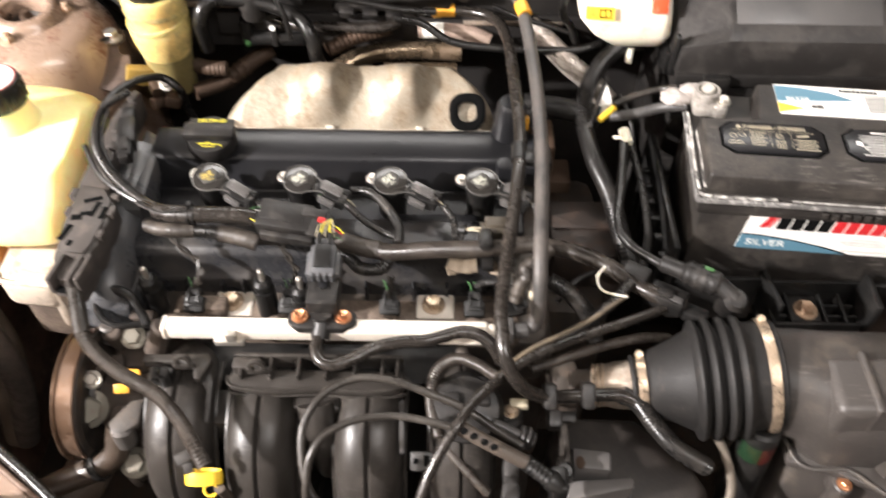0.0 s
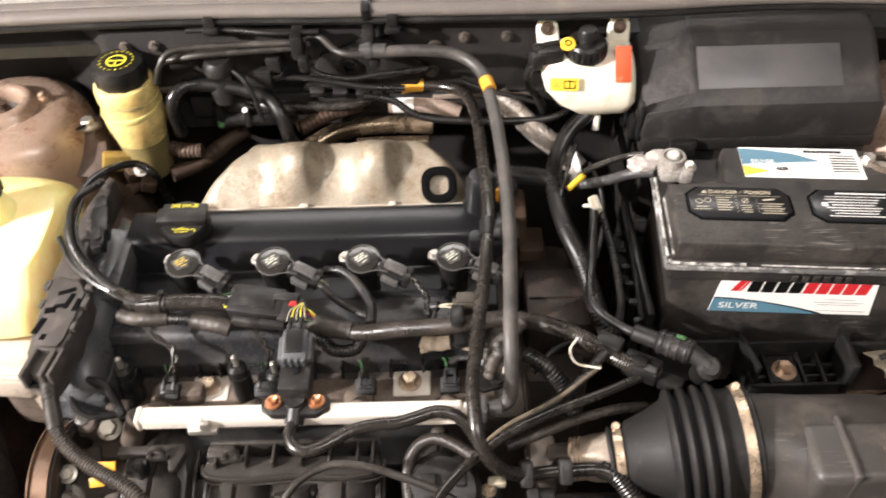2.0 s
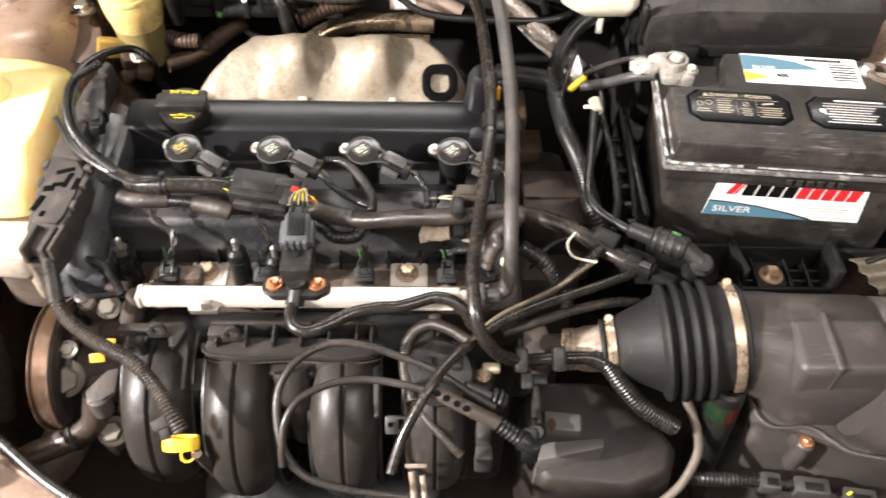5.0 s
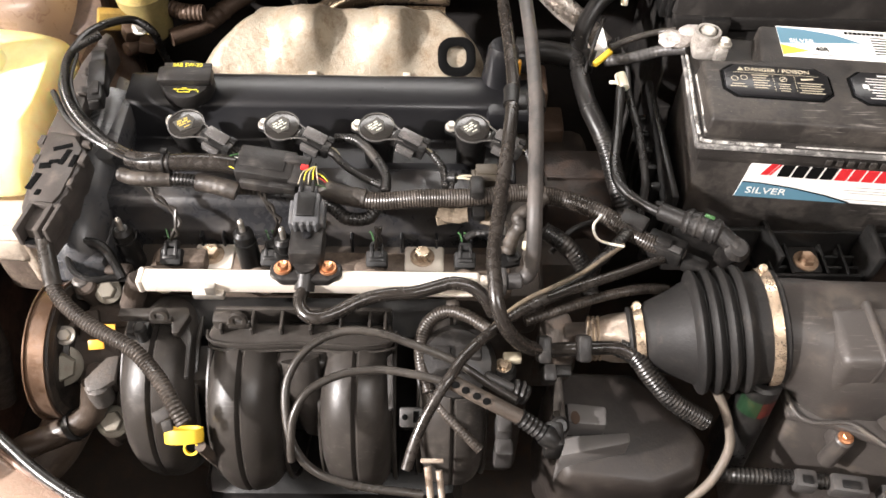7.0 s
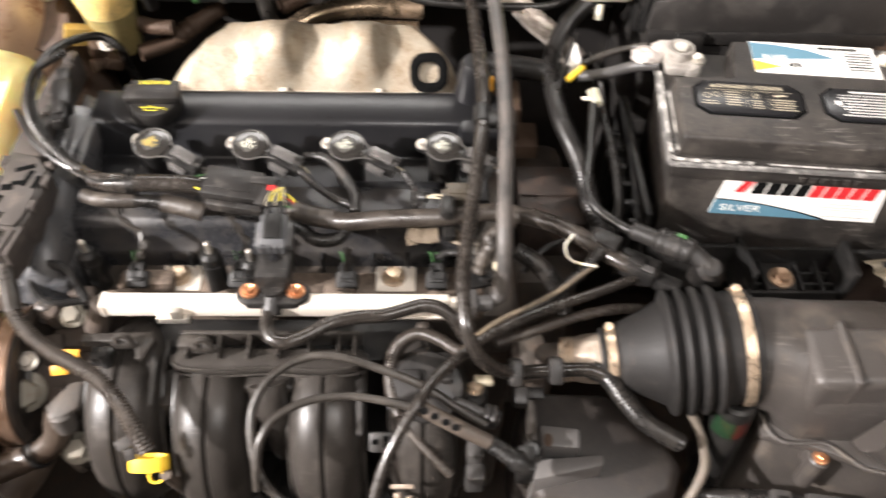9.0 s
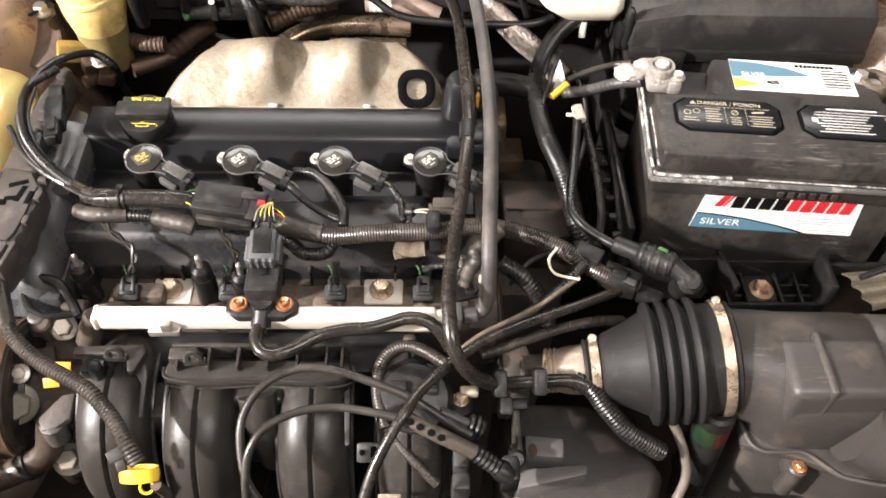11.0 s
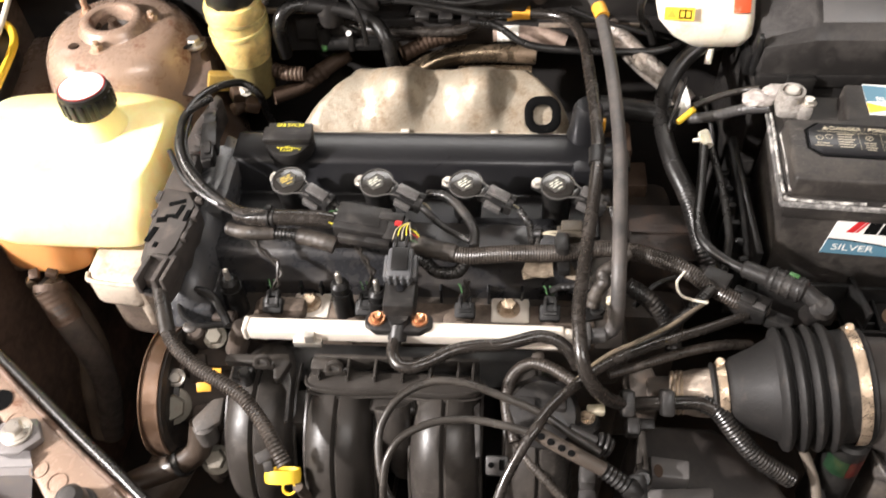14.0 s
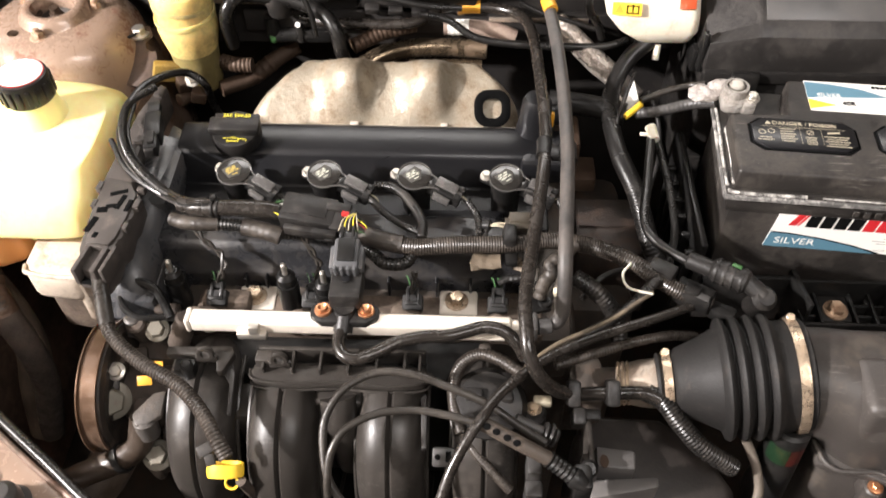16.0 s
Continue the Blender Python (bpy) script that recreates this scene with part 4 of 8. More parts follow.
ps = thing("power_steering_bottle", "yellowed power steering fluid bottle with black cap", "fluid bottle", (-0.265, 0.865, 0.88))
part("bottle", lathe([(0.0300, 0.956), (0.0318, 0.963), (0.0350, 0.978), (0.0362, 0.988), (0.0358, 0.996), (0.0342, 1.001), (0.0350, 1.007), (0.0345, 1.014), (0.0352, 1.022), (0.0362, 1.030), (0.034, 1.037), (0.029, 1.040)], 40, pose(-0.264, 0.860, 0)), PSTANK, ps)
part("fluid_chamber", lathe([(0.022, 0.898), (0.0265, 0.906), (0.0285, 0.940), (0.0302, 0.9565), (0.0290, 0.958)], 40, pose(-0.264, 0.860, 0)), material("fluid_darkened_bottle", (0.24, 0.19, 0.075), 0.30, sub=0.2, shift=0.25, dirt=(0.13, 0.10, 0.04), dirt_at=0.52, dirt_soft=0.2, dirt_scale=24, bump=0.1), ps, "lower chamber darkened by fluid")
part("waist_band", moved(ring(0.0342, 0.0372, 0.006, 40), pose(-0.264, 0.860, 0.999, 3, -4, 0)), PSTANK, ps)
part("neck_band", moved(ring(0.0340, 0.0364, 0.005, 40), pose(-0.264, 0.860, 1.014, -4, 3, 0)), PSTANK, ps)
pc = part("bottle_cap", lathe([(0.0305, 1.038), (0.0315, 1.040), (0.0315, 1.056), (0.030, 1.062), (0.026, 1.064)], 10, pose(-0.264, 0.860, 0)), BLACK, ps, "black ribbed cap")
part("wheel_symbol", join(ring(0.0095, 0.0120, 0.0006, 30, pose(-0.264, 0.860, 1.0642)), block((-0.264, 0.8600, 1.0645), (0.020, 0.0022, 0.0005), 0), block((-0.264, 0.855, 1.0645), (0.0022, 0.010, 0.0005), 0)), INKY, pc, "yellow steering wheel symbol")
bars("cap_print", [(0.019 * math.cos(a), 0.019 * math.sin(a), 0.0026, 0.0018) for a in [i * 0.35 for i in range(18)]], pose(-0.264, 0.860, 1.0646), INKY, pc, "yellow ring of unreadable print")
part("tab", join(block((-0.295, 0.835, 0.935), (0.036, 0.014, 0.024), 0.003, 0, 18, 22), block((-0.285, 0.845, 0.923), (0.02, 0.02, 0.01), 0.002)), material("browned_yellow_tab", (0.27, 0.175, 0.04), 0.4, dirt=(0.16, 0.10, 0.03), dirt_at=0.58, dirt_scale=50, bump=0.1), ps, "yellow mounting tab")
part("hose_stub", tube([(-0.234, 0.864, 0.930), (-0.218, 0.858, 0.930), (-0.195, 0.857, 0.930)], 0.010, 0.0015, 0.005, 14), RUSTY, ps, "rusty corrugated hose stub")

BROWNB = material("brown_bracket_paint", (0.085, 0.055, 0.040), 0.45, dirt=(0.05, 0.03, 0.02), dirt_at=0.58, dirt_scale=60, bump=0.3)
sb = thing("support_bracket", "brown painted support bracket with bolt beside the tower", "bracket", (-0.335, 0.87, 0.85))
part("plate", moved(prism([(-0.013, 0.012), (0.010, 0.015), (0.014, 0.002), (0.006, -0.006), (0.007, -0.014), (0.014, -0.018), (0.019, -0.016), (0.026, -0.048), (0.004, -0.064), (-0.026, -0.060), (-0.012, -0.040), (-0.007, -0.022), (-0.013, -0.006)], 0.0, 0.003, 0.0008), pose(-0.336, 0.880, 0.952, 38, 6, 4)), BROWNB, sb)
part("plate_flange", moved(prism([(-0.026, -0.060), (-0.012, -0.040), (-0.020, -0.036), (-0.036, -0.058)], -0.010, 0.002, 0.0008), pose(-0.336, 0.880, 0.952, 38, 6, 4)), BROWNB, sb)
part("bolt", join(hexbolt((-0.338, 0.882, 0.956), 0.009, 0.010)), STEEL, sb, "corroded bolt head")
solo("bleed_wire", tube([(-0.338, 0.875, 0.962), (-0.372, 0.85, 0.955), (-0.388, 0.815, 0.945), (-0.380, 0.785, 0.93), (-0.36, 0.77, 0.915)], 0.002, seg=8), RUBBER, "thin black wire looping down the tower", "wire")

# tower studs and centre nuts
CORRODED = material("corroded_stud", (0.46, 0.36, 0.27), 0.55, 0.4, dirt=(0.28, 0.13, 0.06), dirt_at=0.52, dirt_scale=110, bump=0.5)
for c, pts in (((-0.437, 0.886, 0.99), ((-0.482, 0.914), (-0.391, 0.900), (-0.441, 0.836))), ((0.708, 0.855, 1.0), ((0.662, 0.872), (0.760, 0.889), (0.722, 0.810)))):
    for x, y in pts:
        s = part("tower_stud", join(hexbolt((x, y, c[2] - 0.010), 0.0072, 0.009), rod((x, y, c[2] - 0.005), (x, y, c[2] + (0.013 if y > c[1] + 0.02 else 0.004)), 0.0040, 12, 0.001)), CORRODED, car, "corroded stud and nut")
    part("strut_bearing", lathe([(0.0228, -0.030), (0.0225, -0.016), (0.0190, -0.012), (0.0165, -0.018), (0.010, -0.019)], 32, pose(*c)), DARKST, car, "dark rusty strut bearing")
    part("strut_nut", join( hexbolt((c[0], c[1], c[2] - 0.019), 0.0092, 0.012), rod((c[0], c[1], c[2] - 0.012), (c[0], c[1], c[2] + 0.001), 0.0058, 12)), RUSTY, car, "rusty strut rod and nut")
for x, y in ((-0.462, 0.855), (-0.40, 0.873), (-0.475, 0.842), (-0.46, 0.885)):
    part("tower_hole", lathe([(0.006, 0), (0.0065, 0.0012), (0.004, 0.0006)], 14, pose(x, y, 0.9815)), RUSTY, car)

CHANNEL = material("dusty_brown_channel", (0.056, 0.048, 0.043), 0.45, dirt=(0.14, 0.115, 0.095), dirt_at=0.66, dirt_scale=70, bump=0.15)
# wire channel along the engine's end
wc = thing("wire_channel", "dusty grey plastic wire channel with clips and slots", "wire channel", (-0.27, 0.6, 0.95))
part("channel_base", prism([(-0.263, 0.487), (-0.258, 0.505), (-0.2585, 0.527), (-0.2545, 0.534), (-0.2545, 0.556), (-0.252, 0.562), (-0.252, 0.590), (-0.262, 0.600), (-0.264, 0.632), (-0.272, 0.650), (-0.274, 0.70), (-0.270, 0.765), (-0.280, 0.772), (-0.292, 0.72), (-0.298, 0.62), (-0.297, 0.56), (-0.293, 0.517), (-0.281, 0.490)], 0.930, 0.966, 0.003), CHANNEL, wc)
part("channel_lid", prism([(-0.2945, 0.612), (-0.293, 0.562), (-0.287, 0.522), (-0.264, 0.520), (-0.260, 0.530), (-0.257, 0.556), (-0.2555, 0.588), (-0.266, 0.606)], 0.965, 0.9695, 0.0015), CHANNEL, wc, "dusty clipped channel lid")
# Thin raised black blocks stand for the shade in open slots.
for x, y, w, h, a in ((-0.2735, 0.590, 0.018, 0.0055, 20), (-0.2680, 0.577, 0.0055, 0.020, -12), (-0.2835, 0.5655, 0.011, 0.0075, 8), (-0.2765, 0.5710, 0.010, 0.005, 10), (-0.2885, 0.546, 0.0065, 0.020, -14), (-0.2590, 0.572, 0.0050, 0.016, -6), (-0.2805, 0.532, 0.005, 0.007, -10)):
    part("slot", block((x, y, 0.9692), (w, h, 0.0018), 0.0004, 0, 0, a), INKK, wc, "black inlay for a slot's shade")
part("slot", block((-0.2745, 0.4985, 0.9535), (0.013, 0.030, 0.004), 0.0005, 0, 0, -10), INKK, wc, "black inlay for a slot's shade")
for x, y, w, h in ((-0.2530, 0.596, 0.008, 0.006), (-0.2515, 0.5755, 0.006, 0.012), (-0.2545, 0.545, 0.005, 0.009), (-0.2965, 0.600, 0.006, 0.012), (-0.2945, 0.575, 0.005, 0.010), (-0.276, 0.672, 0.012, 0.010), (-0.279, 0.700, 0.010, 0.012), (-0.277, 0.730, 0.012, 0.008), (-0.275, 0.752, 0.010, 0.014)):
    part("channel_clip", block((x, y, 0.9665), (w, h, 0.008), 0.001, 0, 0, -6), CHANNEL, wc)
for x, w in ((-0.2835, 0.0045), (-0.2655, 0.0050), (-0.2575, 0.004)):
    part("bracket_cheek", block((x, 0.500, 0.962), (w, 0.032, 0.022), 0.001, 0, 0, -10), CHANNEL, wc, "pale worn bracket cheek")
part("bracket_back", join(block((-0.2695, 0.516, 0.962), (0.030, 0.004, 0.020), 0.001, 0, 0, -10), block((-0.2725, 0.498, 0.950), (0.020, 0.030, 0.006), 0.001, 0, 0, -10)), CHANNEL, wc)
cn = thing("side_connector", "black connector clipped to the wire channel", "connector", (-0.25, 0.66, 0.97))
part("housing", join(block((-0.256, 0.672, 0.984), (0.018, 0.040, 0.018), 0.003, 0, 0, 12), block((-0.2515, 0.647, 0.985), (0.014, 0.028, 0.015), 0.002, 0, 0, 12), block((-0.262, 0.70, 0.986), (0.014, 0.018, 0.012), 0.002, 0, 0, 12)), BLACK, cn)
part("latch", join(block((-0.2505, 0.648, 0.994), (0.007, 0.018, 0.003), 0.001, 0, 0, 12), block((-0.2495, 0.633, 0.986), (0.010, 0.006, 0.010), 0.001, 0, 0, 12)), DUSTY, cn)

# engine mount, pump pulley and pump
mo = thing("engine_mount", "pale cast aluminium engine mount under the coolant tank", "engine mount", (-0.35, 0.6, 0.75))
mc_ = part("casting", prism([(-0.396, 0.562), (-0.386, 0.546), (-0.340, 0.541), (-0.322, 0.548), (-0.300, 0.60), (-0.295, 0.70), (-0.37, 0.70), (-0.395, 0.62)], 0.845, 0.888, 0.010, 3), ALU, mo)
# Browner casting on the foot stands for the mount's shaded side.
part("foot", prism([(-0.385, 0.560), (-0.335, 0.552), (-0.325, 0.60), (-0.38, 0.61)], 0.775, 0.85, 0.008), STAINED, mo, "lower foot, browned for its shaded side")
part("rib", block((-0.334, 0.552, 0.845), (0.012, 0.016, 0.07), 0.004), ALU, mo)
part("edge_bead", tube([(-0.392, 0.560, 0.886), (-0.384, 0.5485, 0.887), (-0.340, 0.5435, 0.887), (-0.324, 0.550, 0.886), (-0.304, 0.60, 0.886)], 0.0028, seg=8), ALU, mc_)
OLIVEST = material("olive_grey_bolt", (0.17, 0.155, 0.125), 0.45, 0.4, dirt=(0.15, 0.115, 0.08), dirt_at=0.62, dirt_scale=70, bump=0.2)
pu = thing("pump_pulley", "brown-bronze pump pulley with ribbed belt", "pulley", (-0.295, 0.43, 0.765))
pum = pose(-0.284, 0.439, 0.848, 0, 90, 0) @ Matrix.Diagonal((0.88, 0.88, 1, 1))
part("pulley_wheel", lathe([(0.05, 0.003), (0.073, 0.003), (0.076, 0.0042), (0.076, 0.0055), (0.0735, 0.0062), (0.0735, 0.0205), (0.076, 0.0212), (0.076, 0.0232), (0.070, 0.024), (0.066, 0.019)], 64, pum), material("bronzed_pulley_metal", (0.125, 0.076, 0.048), 0.36, 0.7, dirt=(0.10, 0.065, 0.045), dirt_at=0.66, dirt_scale=25, bump=0.1), pu)
part("face_plate", lathe([(0.0735, 0.0232), (0.0730, 0.0262), (0.064, 0.0275), (0.060, 0.0255), (0.036, 0.0255), (0.034, 0.030), (0.010, 0.031)], 56, pum), material("greasy_black_face", (0.022, 0.018, 0.015), 0.5, 0.2, dirt=(0.075, 0.05, 0.034), dirt_at=0.60, dirt_scale=45, bump=0.4), pu, "greasy black pulley face")
part("hub_disc", lathe([(0.0665, 0.019), (0.060, 0.0165), (0.034, 0.015), (0.030, 0.019), (0.012, 0.020)], 48, pum), STAINED, pu, "stained recessed hub disc")
part("hub_bolt", hexbolt((-0.262, 0.413, 0.862), 0.0135, 0.013, (0.45, -0.65, 0.75)), OLIVEST, pu, "greyed olive hexagon bolt head")
pp = thing("steering_pump", "oily cast power steering pump with bright bolts", "pump", (-0.24, 0.44, 0.75))
BROWNPIPE = material("oily_brown_hose", (0.034, 0.0235, 0.0165), 0.38, dirt=(0.075, 0.054, 0.038), dirt_at=0.60, dirt_scale=30, bump=0.2)
CASTG = material("greyed_cast_arm", (0.072, 0.065, 0.059), 0.5, 0.2, dirt=(0.09, 0.07, 0.055), dirt_at=0.58, dirt_scale=40, bump=0.4)
PUMPM = material("oily_pump_casting", (0.036, 0.027, 0.021), 0.6, 0.1, dirt=(0.05, 0.035, 0.025), dirt_at=0.52, dirt_scale=40, bump=0.4)
for piece in (rod((-0.262, 0.44, 0.838), (-0.20, 0.44, 0.838), 0.029, 24, 0.006), block((-0.224, 0.412, 0.842), (0.034, 0.026, 0.040), 0.008, 20), block((-0.206, 0.402, 0.826), (0.022, 0.022, 0.026), 0.006, 10, 15), block((-0.243, 0.452, 0.866), (0.020, 0.034, 0.014), 0.004, 25, 0, 15), rod((-0.25, 0.40, 0.81), (-0.21, 0.39, 0.80), 0.018, 16, 0.004), block((-0.225, 0.47, 0.862), (0.05, 0.03, 0.02), 0.006), rod((-0.243, 0.486, 0.86), (-0.246, 0.478, 0.90), 0.010, 14, 0.002), rod((-0.205, 0.468, 0.88), (-0.190, 0.476, 0.915), 0.011, 14, 0.002), block((-0.222, 0.503, 0.89), (0.026, 0.012, 0.01), 0.003)):
    part("pump_casting", piece, PUMPM, pp)
for x, y, z, r in ((-0.254, 0.4295, 0.888, 0.0062), (-0.226, 0.478, 0.890, 0.0085), (-0.219, 0.380, 0.815, 0.0105)):
    part("bolt", hexbolt((x, y, z), r, r * 1.1, (0.1, -0.5, 1)), STEEL if r < 0.007 else OLIVEST, pp, "dulled bolt head")
part("bracket_arm", join(prism([(-0.233, 0.392), (-0.218, 0.416), (-0.206, 0.419), (-0.204, 0.392), (-0.214, 0.383), (-0.226, 0.379)], 0.866, 0.874, 0.003), rod((-0.2205, 0.386, 0.845), (-0.2205, 0.389, 0.872), 0.011, 16, 0.003)), CASTG, pp, "greyed cast bracket arm")
for a, b in (((-0.252, 0.480, 0.880), (-0.250, 0.484, 0.902)), ((-0.201, 0.472, 0.880), (-0.200, 0.475, 0.903))):
    part("dowel", rod(a, b, 0.0085, 16, 0.002), CASTG, pp, "pale cast boss")
part("label_tag", join(block((-0.2195, 0.4345, 0.889), (0.020, 0.002, 0.012), 0.0005, -50, 0, 0), block((-0.2245, 0.4215, 0.886), (0.014, 0.002, 0.009), 0.0005, -50, 0, 6)), AMBER, pp, "torn orange paper tag")
part("outlet_hose", tube([(-0.226, 0.396, 0.862), (-0.2285, 0.389, 0.850), (-0.233, 0.380, 0.835), (-0.249, 0.374, 0.822), (-0.268, 0.369, 0.812), (-0.300, 0.361, 0.800), (-0.335, 0.350, 0.780)], 0.0125, seg=16), BROWNPIPE, pp, "brown pump hose")
part("hose_collar", ring(0.0125, 0.0155, 0.007, 24, aim((-0.249, 0.374, 0.822), (-0.268, 0.369, 0.812))), BLACK, pp, "black hose collar")
part("return_hose", tube([(-0.27, 0.40, 0.79), (-0.30, 0.365, 0.76), (-0.36, 0.33, 0.74), (-0.40, 0.33, 0.70)], 0.024, seg=14), BROWNPIPE, pp)

for nm, r in (([(-0.272, 0.520, 0.905), (-0.262, 0.496, 0.903), (-0.243, 0.484, 0.900), (-0.218, 0.488, 0.898), (-0.203, 0.486, 0.898)], 0.0034), ([(-0.270, 0.522, 0.910), (-0.250, 0.519, 0.913), (-0.232, 0.512, 0.912), (-0.220, 0.498, 0.908), (-0.212, 0.486, 0.900)], 0.0046)):
    part("loom_guard", tube(nm, r, seg=10, flat=1.5), BLACK, pp, "black plastic loom guard arm")
part("lower_pipe", join(rod((-0.205, 0.395, 0.80), (-0.232, 0.380, 0.79), 0.014, 18, 0.003), ring(0.013, 0.0165, 0.006, 24, aim((-0.226, 0.383, 0.792), (-0.26, 0.36, 0.78)))), PUMPM, pp)

# front cross member with bolt, bump stop and bracket
fm = thing("front_cross_member", "beige painted front body cross member with holes", "body panel", (-0.40, 0.38, 0.80))


def member(z0, z1, inset=0.0):
    inner = [(-0.60, 0.572), (-0.510, 0.496), (-0.448, 0.443), (-0.370, 0.384), (-0.293, 0.330), (-0.234, 0.296), (-0.16, 0.262), (-0.10, 0.240)]
    outer = [(-0.12, 0.17), (-0.22, 0.205), (-0.330, 0.282), (-0.376, 0.332), (-0.428, 0.387), (-0.487, 0.437), (-0.60, 0.50)]
    return prism(inner + outer, z0, z1, 0.006)


part("panel", member(0.83, 0.855), PAINT, fm)
part("inner_lip", tube([(-0.60, 0.571, 0.856), (-0.510, 0.495, 0.856), (-0.448, 0.442, 0.856), (-0.370, 0.383, 0.856), (-0.293, 0.329, 0.856), (-0.234, 0.295, 0.856), (-0.16, 0.261, 0.856)], 0.003, seg=8), PAINTD, fm)
# Black disc on the closed panel stands for the hole's shade.
part("round_hole", lathe([(0.012, 0.0), (0.0125, 0.0008), (0.010, 0.0004)], 28, pose(-0.445, 0.415, 0.8555)), INKK, fm, "black disc for a round hole's shade")
for x, y, r in ((-0.420, 0.393, 0.009), (-0.375, 0.342, 0.009), (-0.352, 0.330, 0.010), (-0.288, 0.272, 0.012), (-0.26, 0.262, 0.012)):
    part("pressed_ring", ring(r - 0.0012, r, 0.0012, 24, pose(x, y, 0.8548)), PAINT, fm)
part("bump_stop", join(lathe([(0.018, 0), (0.019, 0.004), (0.017, 0.006)], 24, pose(-0.322, 0.306, 0.855)), lathe([(0.013, 0), (0.0145, 0.012), (0.013, 0.022), (0.008, 0.027), (0.001, 0.028)], 24, pose(-0.322, 0.306, 0.858))), GREYP, fm, "round black rubber bump stop")
gb = thing("lamp_bracket", "dark grey plastic lamp bracket bolted to the cross member", "bracket", (-0.42, 0.36, 0.70))
part("arm", join(prism([(-0.427, 0.385), (-0.392, 0.392), (-0.378, 0.370), (-0.395, 0.352), (-0.425, 0.350)], 0.857, 0.867, 0.003), loft([[(-0.424, 0.353, 0.866), (-0.385, 0.356, 0.866), (-0.383, 0.350, 0.862), (-0.422, 0.347, 0.862)], [(-0.421, 0.341, 0.858), (-0.381, 0.344, 0.858), (-0.381, 0.338, 0.852), (-0.421, 0.335, 0.852)], [(-0.452, 0.324, 0.780), (-0.408, 0.326, 0.780), (-0.408, 0.318, 0.778), (-0.452, 0.316, 0.778)], [(-0.462, 0.316, 0.70), (-0.415, 0.318, 0.70), (-0.415, 0.310, 0.70), (-0.462, 0.308, 0.70)]])), material("grey_lamp_bracket", (0.16, 0.145, 0.14), 0.5, dirt=(0.22, 0.19, 0.16), dirt_at=0.66, dirt_scale=40, bump=0.1), gb)
bt = part("washer", lathe([(0.0155, 0), (0.0155, 0.003), (0.012, 0.004)], 28, pose(-0.405, 0.3745, 0.867)), STEEL, gb)
part("bolt", hexbolt((-0.405, 0.3745, 0.870), 0.009, 0.010), STEEL, bt)
solo("bonnet_cable", tube([(-0.496, 0.488, 0.868), (-0.460, 0.462, 0.868), (-0.406, 0.422, 0.868), (-0.350, 0.380, 0.867), (-0.297, 0.342, 0.866), (-0.248, 0.306, 0.865), (-0.20, 0.279, 0.864), (-0.15, 0.256, 0.862), (-0.11, 0.242, 0.860)], 0.0050, seg=12), RUBBER, "black cable lying along the cross member", "cable")
cn = thing("cable_nipple", "pale metal cable nipple on the cross member", "cable fitting", (-0.50, 0.51, 0.86))
part("sleeve", rod((-0.510, 0.526, 0.880), (-0.500, 0.509, 0.876), 0.0095, 16, 0.003), GREYP, cn, "dark grey sleeve")
part("collar", join(ring(0.006, 0.0105, 0.009, 20, aim((-0.501, 0.510, 0.876), (-0.487, 0.495, 0.872))), hexbolt((-0.495, 0.5035, 0.874), 0.0075, 0.006, (0.6, -0.65, -0.2), False)), STEEL, cn, "pale crimped collar")
RIM = [(-0.640, 0.930, 0.960), (-0.615, 0.924, 0.960), (-0.597, 0.912, 0.960), (-0.579, 0.883, 0.960), (-0.571, 0.848, 0.960), (-0.563, 0.791, 0.960), (-0.561, 0.760, 0.958), (-0.572, 0.745, 0.955), (-0.60, 0.74, 0.955)]
part("wing_seal", tube(RIM, 0.0052, seg=10), YELLOW, car, "yellow rim of the black wing recess")
part("wing_recess", prism([(x, y) for x, y, z in RIM] + [(-0.64, 0.74)], 0.930, 0.954, 0.001), BLACK, car, "black recess at the wing edge")
part("lamp_cap", lathe([(0.03, 0), (0.03, 0.02), (0.02, 0.028)], 24, pose(-0.612, 0.965, 0.985)), YELLOW, car, "yellow round cap at the wing edge")
part("wing_rod", tube([(-0.590, 0.965, 1.008), (-0.5875, 0.92, 0.995), (-0.586, 0.87, 0.981), (-0.588, 0.80, 0.966)], 0.0038, seg=8), CREAM, car, "thin pale prop rod")

# ---- battery ----
BATM = pose(0.332, 0.587, 0, 0, 0, -4.4)
ba = thing("car_battery", "dusty black car battery with white, blue and red label", "battery", (0.46, 0.65, 0.86))


def on_bat(bm):
    return moved(bm, BATM)


part("case", on_bat(join(box(0.008, 0.256, 0.006, 0.154, 0.855, 0.985, 0.006), box(0.004, 0.260, 0.004, 0.155, 0.962, 0.978, 0.003))), BATT, ba)
part("lid", on_bat(join(box(0.0, 0.264, 0.0, 0.160, 0.981, 0.992, 0.003), prism([(0.004, 0.005), (0.260, 0.005), (0.258, 0.092), (0.238, 0.096), (0.232, 0.154), (0.070, 0.154), (0.064, 0.096), (0.004, 0.092)], 0.990, 1.016, 0.004, 3, 0.985),
                        box(0.012, 0.020, 0.10, 0.15, 0.985, 0.998, 0.003))), BATT, ba)
part("lid_lip", on_bat(join(box(-0.002, 0.266, -0.0025, 0.001, 0.984, 0.9895, 0.001), box(-0.003, 0.0005, 0.0, 0.158, 0.984, 0.9895, 0.001))), material("chalky_lid_edge", (0.10, 0.095, 0.09), 0.6, dirt=(0.62, 0.59, 0.55), dirt_at=0.62, dirt_scale=45, bump=0.2), ba, "scuffed chalky lid edge")
